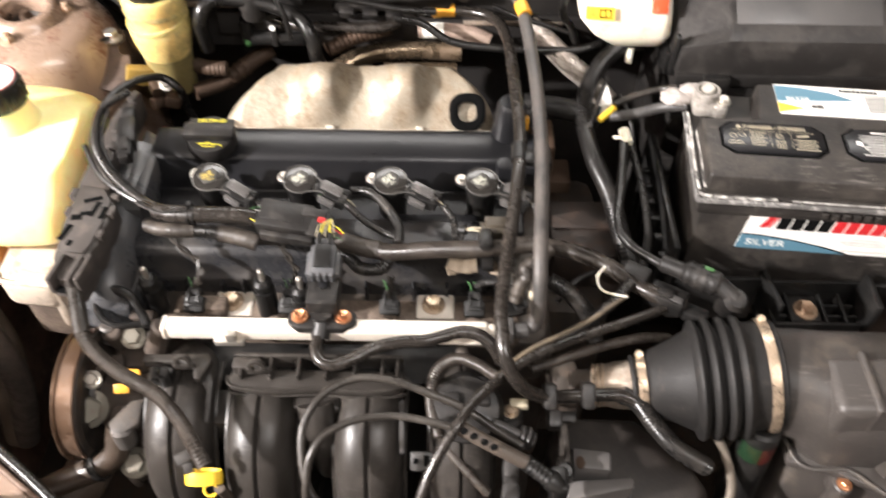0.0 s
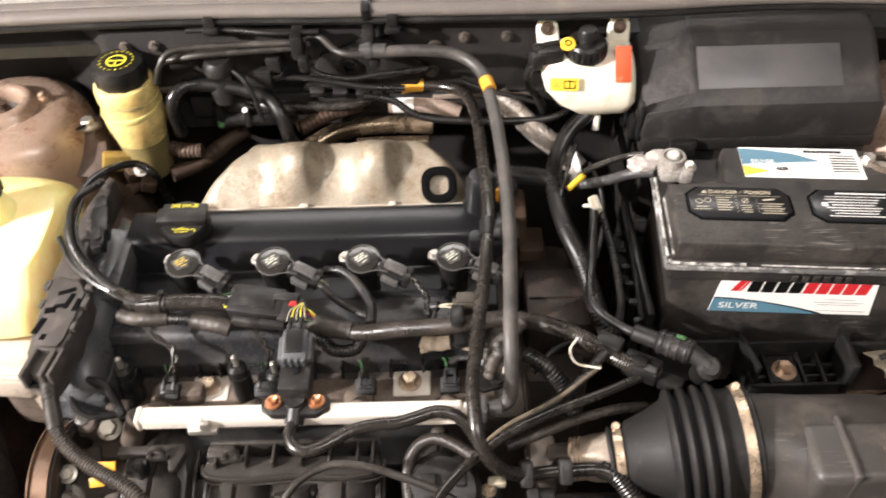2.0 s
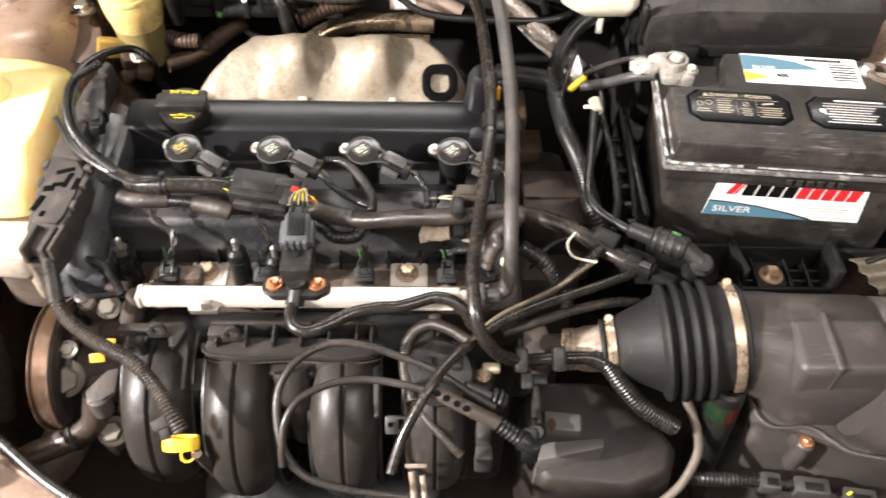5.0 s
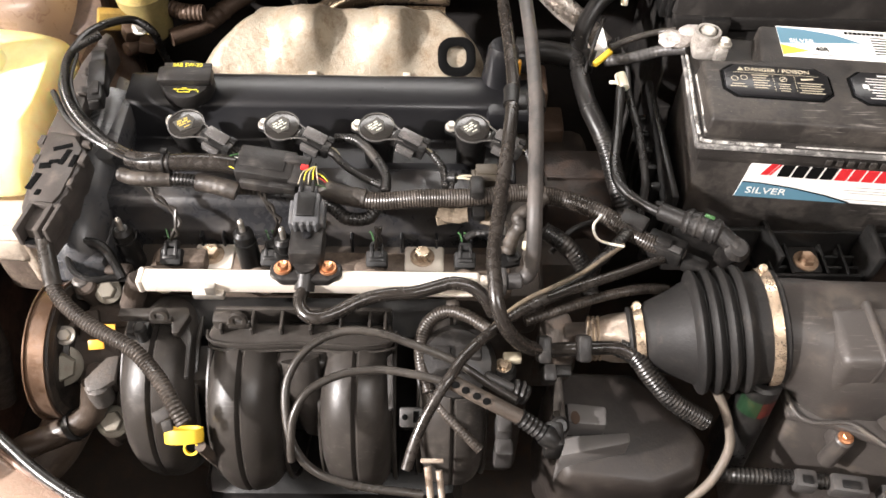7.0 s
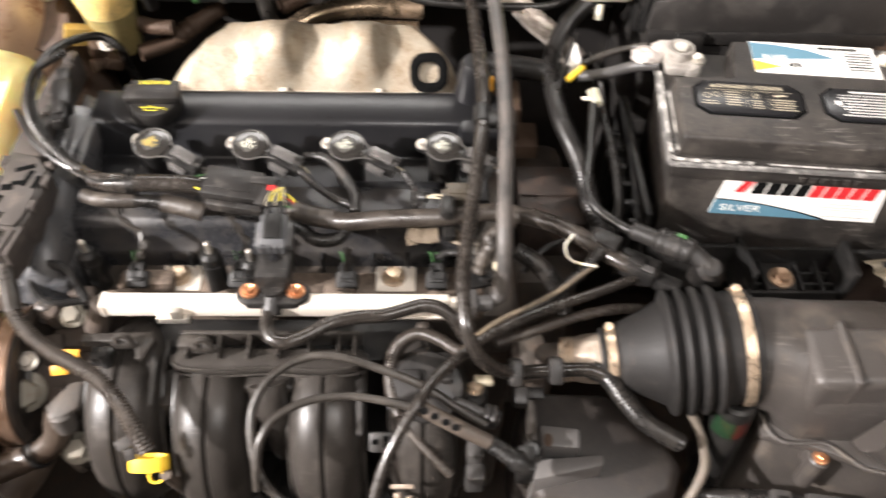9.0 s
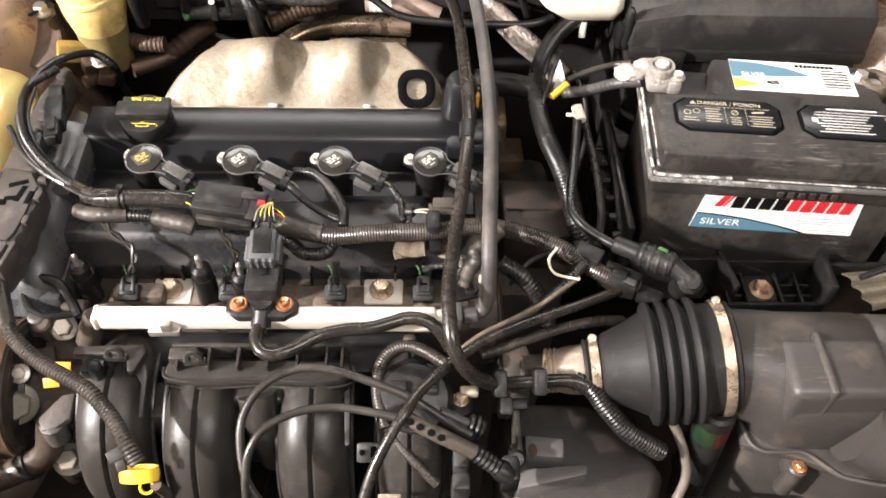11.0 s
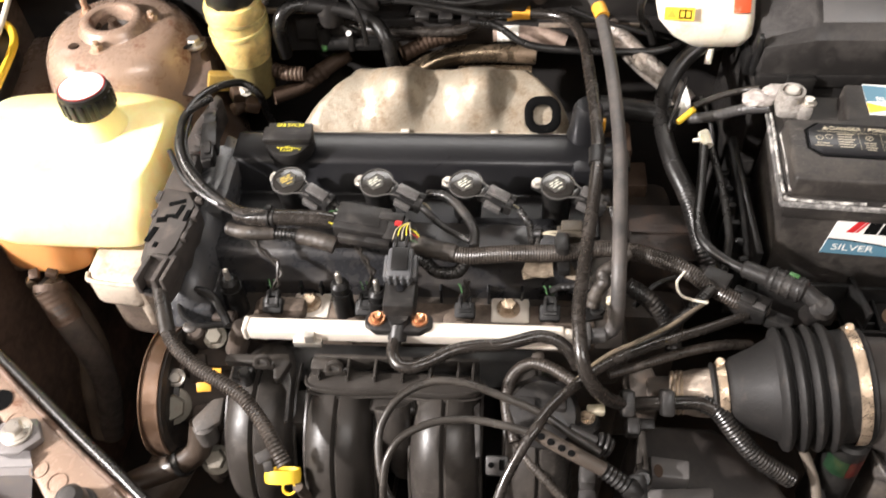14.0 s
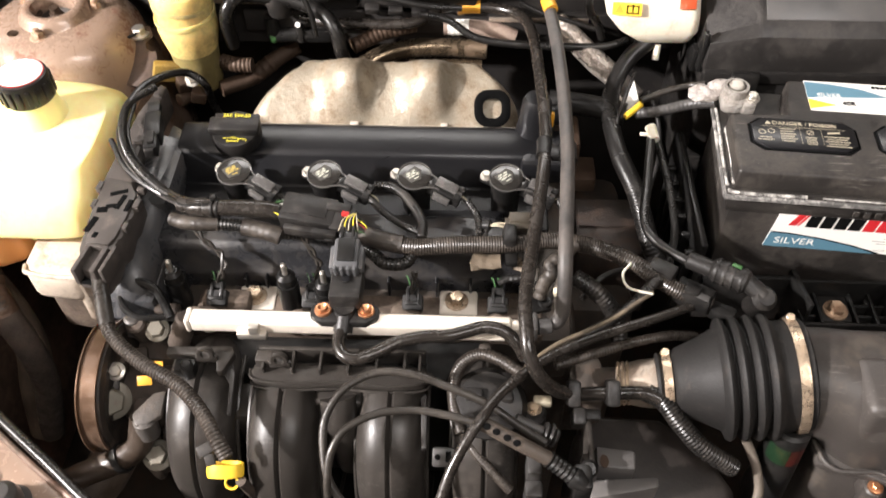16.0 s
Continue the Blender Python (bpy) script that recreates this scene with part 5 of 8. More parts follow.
CHALK = material("chalky_scuffed_edge", (0.04, 0.037, 0.034), 0.6, dirt=(0.70, 0.67, 0.62), dirt_at=0.52, dirt_soft=0.10, dirt_scale=70, bump=0.4)
for nm, r in (([(0.0005, 0.010, 0.9925), (0.0, 0.05, 0.9925), (0.0008, 0.10, 0.9925), (0.0, 0.15, 0.992)], 0.0016), ([(0.0045, 0.006, 0.9985), (0.0055, 0.045, 0.9995), (0.0048, 0.088, 0.9985)], 0.0013), ([(0.0070, 0.010, 1.0075), (0.0068, 0.05, 1.0085), (0.0072, 0.086, 1.0072)], 0.0009), ([(0.002, 0.004, 0.9925), (0.004, 0.0005, 0.9925), (0.03, -0.0005, 0.9925), (0.075, 0.0002, 0.9925)], 0.0017), ([(0.09, 0.0, 0.9925), (0.18, -0.0003, 0.9925), (0.262, 0.0, 0.9925)], 0.0009)):
    part("chalk_streak", on_bat(tube(nm, r, seg=8)), CHALK, ba, "chalky white scuffed edge")
part("molded_code", on_bat(join(*[box(0.125 + i * 0.0105, 0.131 + i * 0.0105, 0.0015, 0.0035, 0.969, 0.976, 0.0005, 1) for i in range(6)])), BATT, ba)
for x0, x1 in ((0.024, 0.124), (0.146, 0.248)):
    pl = part("vent_plate", on_bat(prism([(x0 + 0.012, 0.040), (x1 - 0.012, 0.040), (x1, 0.050), (x1, 0.074), (x1 - 0.012, 0.084), (x0 + 0.012, 0.084), (x0, 0.074), (x0, 0.050)], 1.0155, 1.0185, 0.001)), SATIN, ba, "smooth black vent plate")
    part("plate_groove", on_bat(prism([(x0 + 0.009, 0.0375), (x1 - 0.009, 0.0375), (x1 + 0.003, 0.0485), (x1 + 0.003, 0.0755), (x1 - 0.009, 0.0865), (x0 + 0.009, 0.0865), (x0 - 0.003, 0.0755), (x0 - 0.003, 0.0485)], 1.0135, 1.0163, 0.0005)), INKK, ba)
    TOPM = BATM @ pose(0, 0, 1.0187)
    if x0 < 0.1:
        text("warning_title", "DANGER / POISON", 0.0070, BATM @ pose(0.076, 0.0768, 1.0187), INKC, pl, "cream warning title", 1.05)
        part("pictogram", on_bat(prism([(0.0375, 0.0745), (0.0435, 0.0745), (0.0405, 0.0795)], 1.0186, 1.0190, 0)), INKC, pl)
        rows = [(x0 + 0.050, 0.0715, 0.082, 0.0006)] + [(x0 + 0.0345 - 0.001 * (k % 2), 0.0685 - k * 0.0036, 0.016 - 0.003 * (k % 2), 0.0013) for k in range(6)]
        rows += [(x0 + 0.012, 0.0545, 0.012, 0.0011), (x0 + 0.012, 0.0510, 0.016, 0.0011)] + [(x0 + 0.056, 0.0575 - k * 0.0032, 0.011 - 0.002 * (k % 2), 0.0011) for k in range(4)]
        rows += [(x0 + 0.081, 0.0605 - k * 0.0034, 0.024 - 0.005 * (k % 2), 0.0012) for k in range(5)] + [(x0 + c, 0.0690 - k * 0.004, 0.0006, 0.0022) for c in (0.0465, 0.0670) for k in range(6)]
        for c, y_ in ((0.0095, 0.0620), (0.0185, 0.0640), (0.056, 0.0645)):
            part("pictogram", on_bat(ring(0.0028, 0.0036, 0.0003, 16, pose(x0 + c, y_, 1.0187))), INKC, pl, "cream warning pictogram")
        part("pictogram", on_bat(block((x0 + 0.056, 0.0645, 1.0188), (0.0065, 0.0007, 0.0003), 0, 0, 0, 45)), INKC, pl)
        part("pictogram", on_bat(block((x0 + 0.079, 0.0665, 1.0188), (0.012, 0.0022, 0.0003), 0, 0, 0, 8)), INKC, pl)
    else:
        rows = [(x0 + 0.051, 0.0785, 0.05, 0.0022), (x0 + 0.051, 0.0735, 0.074, 0.0010)] + [(x0 + 0.040, 0.0695 - k * 0.0040, 0.054 - 0.006 * (k % 3), 0.0013) for k in range(7)] + [(x0 + 0.084 + 0.009 * (k % 2), 0.068 - k * 0.005, 0.005, 0.0025) for k in range(5)]
        rows += [(x0 + 0.012, 0.062, 0.006, 0.006)]
    bars("warning_print", rows, TOPM, INKC if x0 < 0.1 else INKW, pl, "pale unreadable warning print")
text("date_print", "6/14", 0.0080, BATM @ pose(0.243, 0.022, 1.0168, 0, 0, 12), INKW, ba, "white date print")
# front label
FM = BATM @ pose(0.137, 0.0055, 0.942, 90, 0, 0)
lb = part("front_label", moved(prism([(-0.083, -0.026), (0.082, -0.026), (0.076, 0.026), (-0.083 + 0.005, 0.026)], 0.0, 0.0008, 0), FM), LABELW, ba, "white, blue and red front label")
bl = [(-0.083, -0.026), (0.030, -0.026), (0.004, -0.018), (-0.03, -0.0105), (-0.06, -0.0065), (-0.0805, -0.0055)]
part("blue_field", moved(prism(bl, 0.0008, 0.0012, 0), FM), LABELB, lb)
part("swoosh", moved(prism([(0.030, -0.0265 + 0.0006), (0.032, -0.0245), (0.005, -0.0165), (-0.03, -0.009), (-0.06, -0.005), (-0.0805, -0.004), (-0.0805, -0.0052), (-0.06, -0.0062), (-0.03, -0.0102), (0.004, -0.0178)], 0.0008, 0.0013, 0), FM), INKK, lb)
text("label_word", "SILVER", 0.0125, FM @ pose(-0.054, -0.0165, 0.0014), INKW, lb, "white word on blue", 1.12)


def slant(x, y, w, h, s=0.25):
    return prism([(x, y), (x + w, y), (x + w + s * h, y + h), (x + s * h, y + h)], 0.0008, 0.0013, 0)


part("red_slash", moved(slant(-0.0665, 0.0065, 0.007, 0.015, 0.45), FM), INKR, lb, "red slanted emblem")
part("red_slash", moved(slant(-0.058, 0.0065, 0.0018, 0.015, 0.45), FM), INKR, lb)
for i in range(4):
    part("brand_shape", moved(slant(-0.050 + i * 0.0138, 0.0055, 0.0115, 0.0158, 0.12), FM), INKK, lb, "black brand shape")
for i in range(5):
    part("brand_shape", moved(slant(0.0055 + i * 0.0130, 0.0055, 0.0108, 0.0158, 0.12), FM), INKR, lb, "red brand shape")
bars("small_print", [(0.045, -0.003, 0.03, 0.0006), (0.045, -0.0075, 0.05, 0.0006), (0.045, -0.011, 0.04, 0.0006), (0.05, -0.0205, 0.05, 0.0006)], FM @ pose(0, 0, 0.0012), GREYP, lb, "grey unreadable print")
# top label
TL = BATM @ pose(0.150, 0.128, 1.0155)
tl = part("top_label", moved(prism([(-0.062, -0.024), (0.062, -0.024), (0.062, 0.024), (-0.062, 0.024)], 0.0, 0.0010, 0), TL), LABELW, ba, "white and blue top label")
part("blue_field", moved(prism([(-0.062, -0.004), (0.02, 0.003), (-0.005, 0.014), (-0.035, 0.020), (-0.062, 0.022)], 0.001, 0.0014, 0), TL), LABELB, tl)
part("yellow_field", moved(prism([(-0.062, -0.022), (-0.035, -0.014), (-0.062, -0.006)], 0.001, 0.0014, 0), TL), YELLOW, tl)
text("label_word", "SILVER", 0.0085, TL @ pose(-0.040, 0.0005, 0.0016), INKW, tl, "white word on blue")
text("size_code", "40R", 0.0085, TL @ pose(-0.022, -0.011, 0.0016), INKK, tl, "black size code")
for i in range(9):
    part("brand_shape", moved(prism([(0.006 + i * 0.0045, 0.0165), (0.0095 + i * 0.0045, 0.0165), (0.0095 + i * 0.0045, 0.0205), (0.006 + i * 0.0045, 0.0205)], 0.001, 0.0014, 0), TL), INKK, tl, "black brand shape")
bars("bar_code", [(0.044, 0.012 - k * 0.0042, 0.027, 0.0016 + 0.0006 * (k % 2)) for k in range(7)] + [(-0.01, -0.0195, 0.05, 0.0008)], TL @ pose(0, 0, 0.0015), INKK, tl, "black bar code")
# posts
part("terminal_post", lathe([(0.009, 0), (0.0085, 0.014), (0.007, 0.016)], 20, pose(0.577, 0.699, 0.998)), STEEL, ba, "lead terminal post")
cl = thing("battery_clamp", "corroded lead clamp on the battery terminal", "battery clamp", (0.365, 0.70, 0.99))
def crumple(c, size, seed, rough=0.28):
    """A crushed lump of foil or tape: a ball pushed into sharp folds."""
    bm = bmesh.new()
    bmesh.ops.create_icosphere(bm, subdivisions=3, radius=1)
    for v in bm.verts:
        k = 1 + rough * (1 - 2 * abs(noise.noise(v.co * 1.7 + Vector((seed, 0, 0))))) + rough * 0.6 * noise.noise(v.co * 4.1 + Vector((0, seed, 0)))
        w = v.co * k
        v.co = Vector(c) + Vector((w.x * size[0] / 2, w.y * size[1] / 2, w.z * size[2] / 2))
    return bm


LEAD = material("corroded_lead", (0.40, 0.37, 0.335), 0.42, 0.4, dirt=(0.13, 0.11, 0.09), dirt_at=0.58, dirt_scale=85, grain=260, bump=0.7, dist=0.002)
part("jaw", join(block((0.358, 0.711, 1.006), (0.030, 0.030, 0.018), 0.006, 0, 0, -4), ring(0.009, 0.014, 0.020, 24, pose(0.357, 0.713, 1.003)), block((0.370, 0.700, 1.006), (0.014, 0.012, 0.016), 0.003)), LEAD, cl)
WRAP = material("torn_pale_wrap", (0.44, 0.40, 0.37), 0.32, 0.25, dirt=(0.20, 0.15, 0.12), dirt_at=0.60, dirt_scale=70, grain=200, bump=0.8, dist=0.002)
part("torn_wrap", crumple((0.328, 0.722, 1.005), (0.032, 0.022, 0.014), 3.1, 0.18), WRAP, cl, "torn pale wrap on the clamp", smooth=20)
part("torn_wrap", crumple((0.346, 0.727, 1.010), (0.028, 0.018, 0.012), 8.4, 0.2), WRAP, cl, smooth=20)
part("torn_wrap", crumple((0.364, 0.720, 1.012), (0.018, 0.018, 0.012), 5.7, 0.2), WRAP, cl, smooth=20)
part("post", lathe([(0.0085, 0), (0.008, 0.012), (0.006, 0.0135)], 20, pose(0.357, 0.713, 1.012)), STEEL, cl, "lead post")
part("clamp_bolt", hexbolt((0.373, 0.704, 1.014), 0.0055, 0.006), STEEL, cl)
c2 = thing("battery_clamp", "corroded tan lead clamp with bright bolts, black cables attached", "battery clamp", (0.59, 0.695, 0.99))
part("jaw", join(ring(0.009, 0.017, 0.020, 24, pose(0.577, 0.699, 1.0)), block((0.600, 0.700, 1.008), (0.030, 0.022, 0.014), 0.004), block((0.560, 0.703, 1.006), (0.016, 0.022, 0.014), 0.003)), STAINED, c2)
for x in (0.562, 0.607):
    part("clamp_bolt", hexbolt((x, 0.703, 1.014), 0.007, 0.010), STEEL, c2, "bright nut")

# ---- battery tray ----
bt_ = thing("battery_tray", "black ribbed plastic battery tray with bolted foot", "battery tray", (0.47, 0.60, 0.80))
for wall in (box(0.335, 0.43, 0.578, 0.584, 0.80, 0.872, 0.002), box(0.528, 0.615, 0.558, 0.564, 0.80, 0.888, 0.002), box(0.322, 0.330, 0.58, 0.76, 0.80, 0.92, 0.003), box(0.606, 0.614, 0.56, 0.72, 0.80, 0.89, 0.003),
             block((0.433, 0.562, 0.855), (0.006, 0.05, 0.05), 0.002, 0, 0, 10), block((0.531, 0.549, 0.868), (0.008, 0.045, 0.05), 0.002)):
    part("tray_wall", wall, BLACK, bt_)
part("tray_floor", box(0.33, 0.61, 0.585, 0.76, 0.80, 0.853, 0.003), BLACK, bt_)
for k in range(6):
    part("wall_rib", box(0.312, 0.322, 0.592 + k * 0.026, 0.598 + k * 0.026, 0.80, 0.895, 0.001, 1), BLACK, bt_)
ft = part("foot", join(box(0.432, 0.536, 0.531, 0.535, 0.830, 0.856, 0.001), box(0.432, 0.536, 0.572, 0.576, 0.830, 0.876, 0.001), box(0.43, 0.54, 0.53, 0.58, 0.820, 0.832, 0.001), *[box(x, x + 0.003, 0.533, 0.574, 0.83, 0.858, 0.0006, 1) for x in (0.432, 0.452, 0.489, 0.510, 0.533)],
                       *[box(0.435, 0.534, y, y + 0.003, 0.83, 0.852, 0.0006, 1) for y in (0.545, 0.559)]), BLACK, bt_, "ribbed mounting foot")
part("foot_pad", box(0.456, 0.488, 0.537, 0.572, 0.83, 0.8545, 0.003), DUSTY, ft)
part("bolt", hexbolt((0.472, 0.551, 0.8545), 0.009, 0.009), material("rusted_bolt_head", (0.34, 0.24, 0.16), 0.55, 0.5, dirt=(0.2, 0.1, 0.05), dirt_at=0.55, dirt_scale=90, bump=0.4), ft, "rusty bolt head")

# ---- fuse box ----
fb = thing("fuse_box", "black plastic fuse box with sloped panelled lid", "fuse box", (0.47, 0.85, 0.80))
part("base", join(box(0.345, 0.600, 0.778, 0.95, 0.80, 0.992, 0.004), box(0.340, 0.604, 0.773, 0.95, 0.978, 0.994, 0.003)), DUSTY, fb)


def lid_rings():
    out = []
    for x, dz, dy in ((0.338, -0.038, 0.022), (0.3415, -0.026, 0.012), (0.390, -0.001, 0.001), (0.394, 0.0, 0.0), (0.594, 0.0, 0.0), (0.600, -0.001, 0.001), (0.604, -0.007, 0.004), (0.6055, -0.020, 0.010)):
        out.append([(x, 0.776 + dy * 0.3, 0.994), (x, 0.780 + dy * 0.5, 1.036 + dz * 0.5), (x, 0.792 + dy, 1.046 + dz), (x, 0.840 + dy, 1.079 + dz), (x, 0.852 + dy, 1.084 + dz), (x, 0.935 - dy, 1.092 + dz), (x, 0.950 - dy * 0.5, 1.084 + dz), (x, 0.952, 0.994)])
    return out


part("lid", bevelled(loft(lid_rings()), 0.002, 2, 12), material("dusty_lid_plastic", (0.019, 0.0172, 0.016), 0.40, dirt=(0.085, 0.075, 0.066), dirt_at=0.70, dirt_soft=0.22, dirt_scale=18, bump=0.2, specks=0.6, spec=0.42), fb, "dusty sloped lid")
sl = math.degrees(math.atan2(0.032, 0.044))
# Panel grey is lightened to stand for the sheen reflected on it.
part("lid_panel", block((0.478, 0.8155, 1.0620), (0.160, 0.050, 0.003), 0.0012, sl), material("sheen_lid_panel", (0.060, 0.058, 0.057), 0.30, dirt=(0.10, 0.092, 0.085), dirt_at=0.62, dirt_soft=0.25, dirt_scale=12, bump=0.05, specks=0.4), fb, "smooth lid panel, greyed for its sheen")
part("catch", block((0.385, 0.770, 0.985), (0.030, 0.010, 0.022), 0.003), BLACK, fb)
part("catch", block((0.337, 0.82, 0.985), (0.010, 0.03, 0.03), 0.003), BLACK, fb)
part("catch", block((0.337, 0.79, 1.01), (0.006, 0.012, 0.05), 0.002), BLACK, fb)

# ---- brake fluid reservoir ----
br = thing("brake_reservoir", "white brake fluid reservoir with black cap and plug", "fluid bottle", (0.28, 0.84, 1.0))


def br_rings():
    out = []
    for z, x0, x1, y0, y1 in ((0.999, 0.276, 0.324, 0.822, 0.86), (1.004, 0.266, 0.330, 0.813, 0.866), (1.018, 0.246, 0.335, 0.809, 0.868), (1.036, 0.230, 0.334, 0.811, 0.870), (1.050, 0.226, 0.333, 0.818, 0.872), (1.062, 0.226, 0.331, 0.826, 0.872), (1.070, 0.231, 0.328, 0.836, 0.870)):
        c = ((x0 + x1) / 2, (y0 + y1) / 2)
        out.append([(c[0] + a, c[1] + b, z) for a, b in rounded(x1 - x0, y1 - y0, 0.012, 4)])
    return out


part("body", loft(br_rings()), WHITEP, br, smooth=50)
for x, lean in ((0.236, -6), (0.3155, 4)):
    part("mount_ear", moved(prism([(-0.013, -0.006), (0.013, -0.006), (0.0125, 0.020), (0.008, 0.027), (-0.008, 0.027), (-0.0125, 0.020)], 0.0, 0.006, 0.002), pose(x, 0.868, 1.066, 62, lean, 0)), WHITEP, br, "white mounting ear")
    part("ear_bolt", moved(join(ring(0.004, 0.0078, 0.003, 18), hexbolt((0, 0, 0), 0.0045, 0.004, washer=False)), pose(x, 0.868, 1.066, 62, lean, 0) @ pose(0, 0.017, 0.0062)), RUSTY, br, "rusty bolt in the ear")
capb = pose(0.276, 0.842, 1.066) @ Matrix.Diagonal((0.87, 0.87, 1, 1))
bc = part("reservoir_cap", moved(join(lathe([(0.0255, 0), (0.0265, 0.003), (0.0265, 0.016), (0.024, 0.019)], 32), lathe([(0.0125, 0.018), (0.012, 0.031), (0.010, 0.034)], 20)), capb), BLACK, br, "black ribbed screw cap")
part("cap_ribs", moved(join(*[block((0.0266 * math.cos(i * math.pi / 12), 0.0266 * math.sin(i * math.pi / 12), 0.009), (0.0022, 0.0028, 0.012), 0.0006, 0, 0, i * 15) for i in range(24)]), capb), BLACK, bc)
part("yellow_tag", lathe([(0.0085, 0), (0.0085, 0.002), (0.0065, 0.003)], 22, pose(0.2535, 0.834, 1.0855, 25, 0, 0)), YELLOW, br, "yellow round warning tag")
part("tag_symbol", ring(0.0026, 0.0042, 0.0008, 18, pose(0.2535, 0.8327, 1.0882, 25, 0, 0)), INKK, br)
lm = pose(0.250, 0.8125, 1.0475, 58, 0, -4) @ Matrix.Diagonal((0.76, 0.86, 1, 1))
part("plug_cable", tube([(0.214, 0.830, 1.064), (0.210, 0.828, 1.050), (0.213, 0.832, 1.030), (0.224, 0.838, 1.012), (0.232, 0.84, 0.99)], 0.0045, seg=10), RUBBER, br, "black plug cable")
st = part("warning_sticker", moved(prism([(-0.021, -0.008), (0.021, -0.008), (0.021, 0.008), (-0.021, 0.008)], 0, 0.001, 0), lm), YELLOW, br, "yellow sticker with black symbols")
part("triangle_symbol", moved(join(prism([(-0.018, -0.005), (-0.004, -0.005), (-0.011, 0.006)], 0.001, 0.0014, 0)), lm), AMBER, st)
bars("book_symbol", [(0.008, -0.005, 0.018, 0.0018), (0.000, 0.0, 0.0018, 0.010), (0.008, 0.001, 0.0018, 0.010), (0.016, 0.0, 0.0018, 0.010), (0.004, 0.004, 0.006, 0.0016), (0.012, 0.004, 0.006, 0.0016)], lm @ pose(0, 0, 0.0015), INKK, st, "black open book symbol")
part("red_label", block((0.3165, 0.8245, 1.0640), (0.018, 0.040, 0.002), 0.0005, 55), material("red_orange_label", (0.50, 0.075, 0.02), 0.5, dirt=(0.62, 0.42, 0.3), dirt_at=0.70, dirt_scale=60, bump=0.1), br, "faded red label")
part("level_plug", join(block((0.234, 0.838, 1.072), (0.030, 0.022, 0.018), 0.003, 0, 0, 12), block((0.219, 0.832, 1.068), (0.014, 0.018, 0.020), 0.003, 0, 0, 12), block((0.236, 0.842, 1.082), (0.020, 0.006, 0.004), 0.001, 0, 0, 12), block((0.221, 0.838, 1.080), (0.010, 0.012, 0.005), 0.001, 0, 0, 12)), DUSTY, br, "black sensor plug")
part("outlet_pipe", join(rod((0.293, 0.818, 0.998), (0.292, 0.812, 0.982), 0.004)), WHITEP, br)

# ---- air box, bellows and throttle ----
ab = thing("air_box", "weathered black plastic air cleaner box with rounded lid", "air box", (0.52, 0.42, 0.70))


def air_rings():
    out = []
    for x, w, h, cy, top, r in ((0.386, 0.094, 0.094, 0.432, 0.955, 0.045), (0.400, 0.098, 0.098, 0.431, 0.952, 0.046), (0.412, 0.100, 0.102, 0.430, 0.952, 0.046), (0.420, 0.106, 0.112, 0.428, 0.949, 0.045), (0.440, 0.112, 0.13, 0.424, 0.948, 0.045), (0.512, 0.114, 0.13, 0.423, 0.946, 0.045), (0.515, 0.110, 0.126, 0.423, 0.943, 0.045), (0.520, 0.110, 0.126, 0.423, 0.943, 0.045),
                               (0.523, 0.116, 0.13, 0.422, 0.945, 0.046), (0.575, 0.114, 0.13, 0.426, 0.938, 0.046), (0.580, 0.106, 0.122, 0.428, 0.933, 0.045), (0.588, 0.106, 0.122, 0.428, 0.932, 0.045), (0.594, 0.112, 0.126, 0.428, 0.934, 0.046), (0.625, 0.104, 0.12, 0.432, 0.927, 0.045), (0.642, 0.088, 0.10, 0.436, 0.917, 0.04), (0.650, 0.060, 0.07, 0.438, 0.902, 0.028)):
        out.append([(x, cy + a, top - h / 2 + b) for a, b in rounded(w, h, r, 7)])
    return out


part("lid", loft(air_rings()), BOXP, ab, smooth=55)
part("raised_pad", box(0.424, 0.516, 0.371, 0.430, 0.86, 0.9512, 0.009, 4), BOXP, ab, "raised moulded pad")
part("pad_rib", box(0.4545, 0.4620, 0.3705, 0.433, 0.86, 0.9545, 0.003, 3), BOXP, ab)
part("rim_lip", tube([(0.410, 0.398, 0.8575), (0.414, 0.376, 0.857), (0.424, 0.366, 0.857), (0.440, 0.3645, 0.857), (0.462, 0.364, 0.857), (0.480, 0.350, 0.856), (0.498, 0.3385, 0.856), (0.555, 0.332, 0.856), (0.635, 0.352, 0.856)], 0.0024, seg=10), BOXP, ab, "worn rim lip")
part("lower_box", join(prism([(0.415, 0.376), (0.455, 0.366), (0.50, 0.345), (0.56, 0.338), (0.63, 0.36), (0.64, 0.48), (0.42, 0.48)], 0.60, 0.850, 0.010, 3), prism([(0.408, 0.372), (0.452, 0.361), (0.498, 0.340), (0.56, 0.332), (0.636, 0.355), (0.645, 0.485), (0.412, 0.485)], 0.846, 0.856, 0.003)), BOXP, ab, "lower box with rim flange")
part("front_bulge", tube([(0.50, 0.375, 0.89), (0.545, 0.36, 0.875), (0.60, 0.375, 0.865)], 0.035, seg=18), BOXP, ab)
scw = part("screw_boss", join(rod((0.458, 0.354, 0.80), (0.458, 0.354, 0.848), 0.0085, 20, 0.002), block((0.458, 0.363, 0.835), (0.016, 0.02, 0.024), 0.004)), BOXP, ab)
part("screw", join(lathe([(0.0068, 0), (0.0068, 0.0025), (0.0045, 0.0035)], 22, pose(0.458, 0.354, 0.848)), hexbolt((0.458, 0.354, 0.850), 0.004, 0.004, washer=False)), COPPER, scw, "brass-coloured screw")
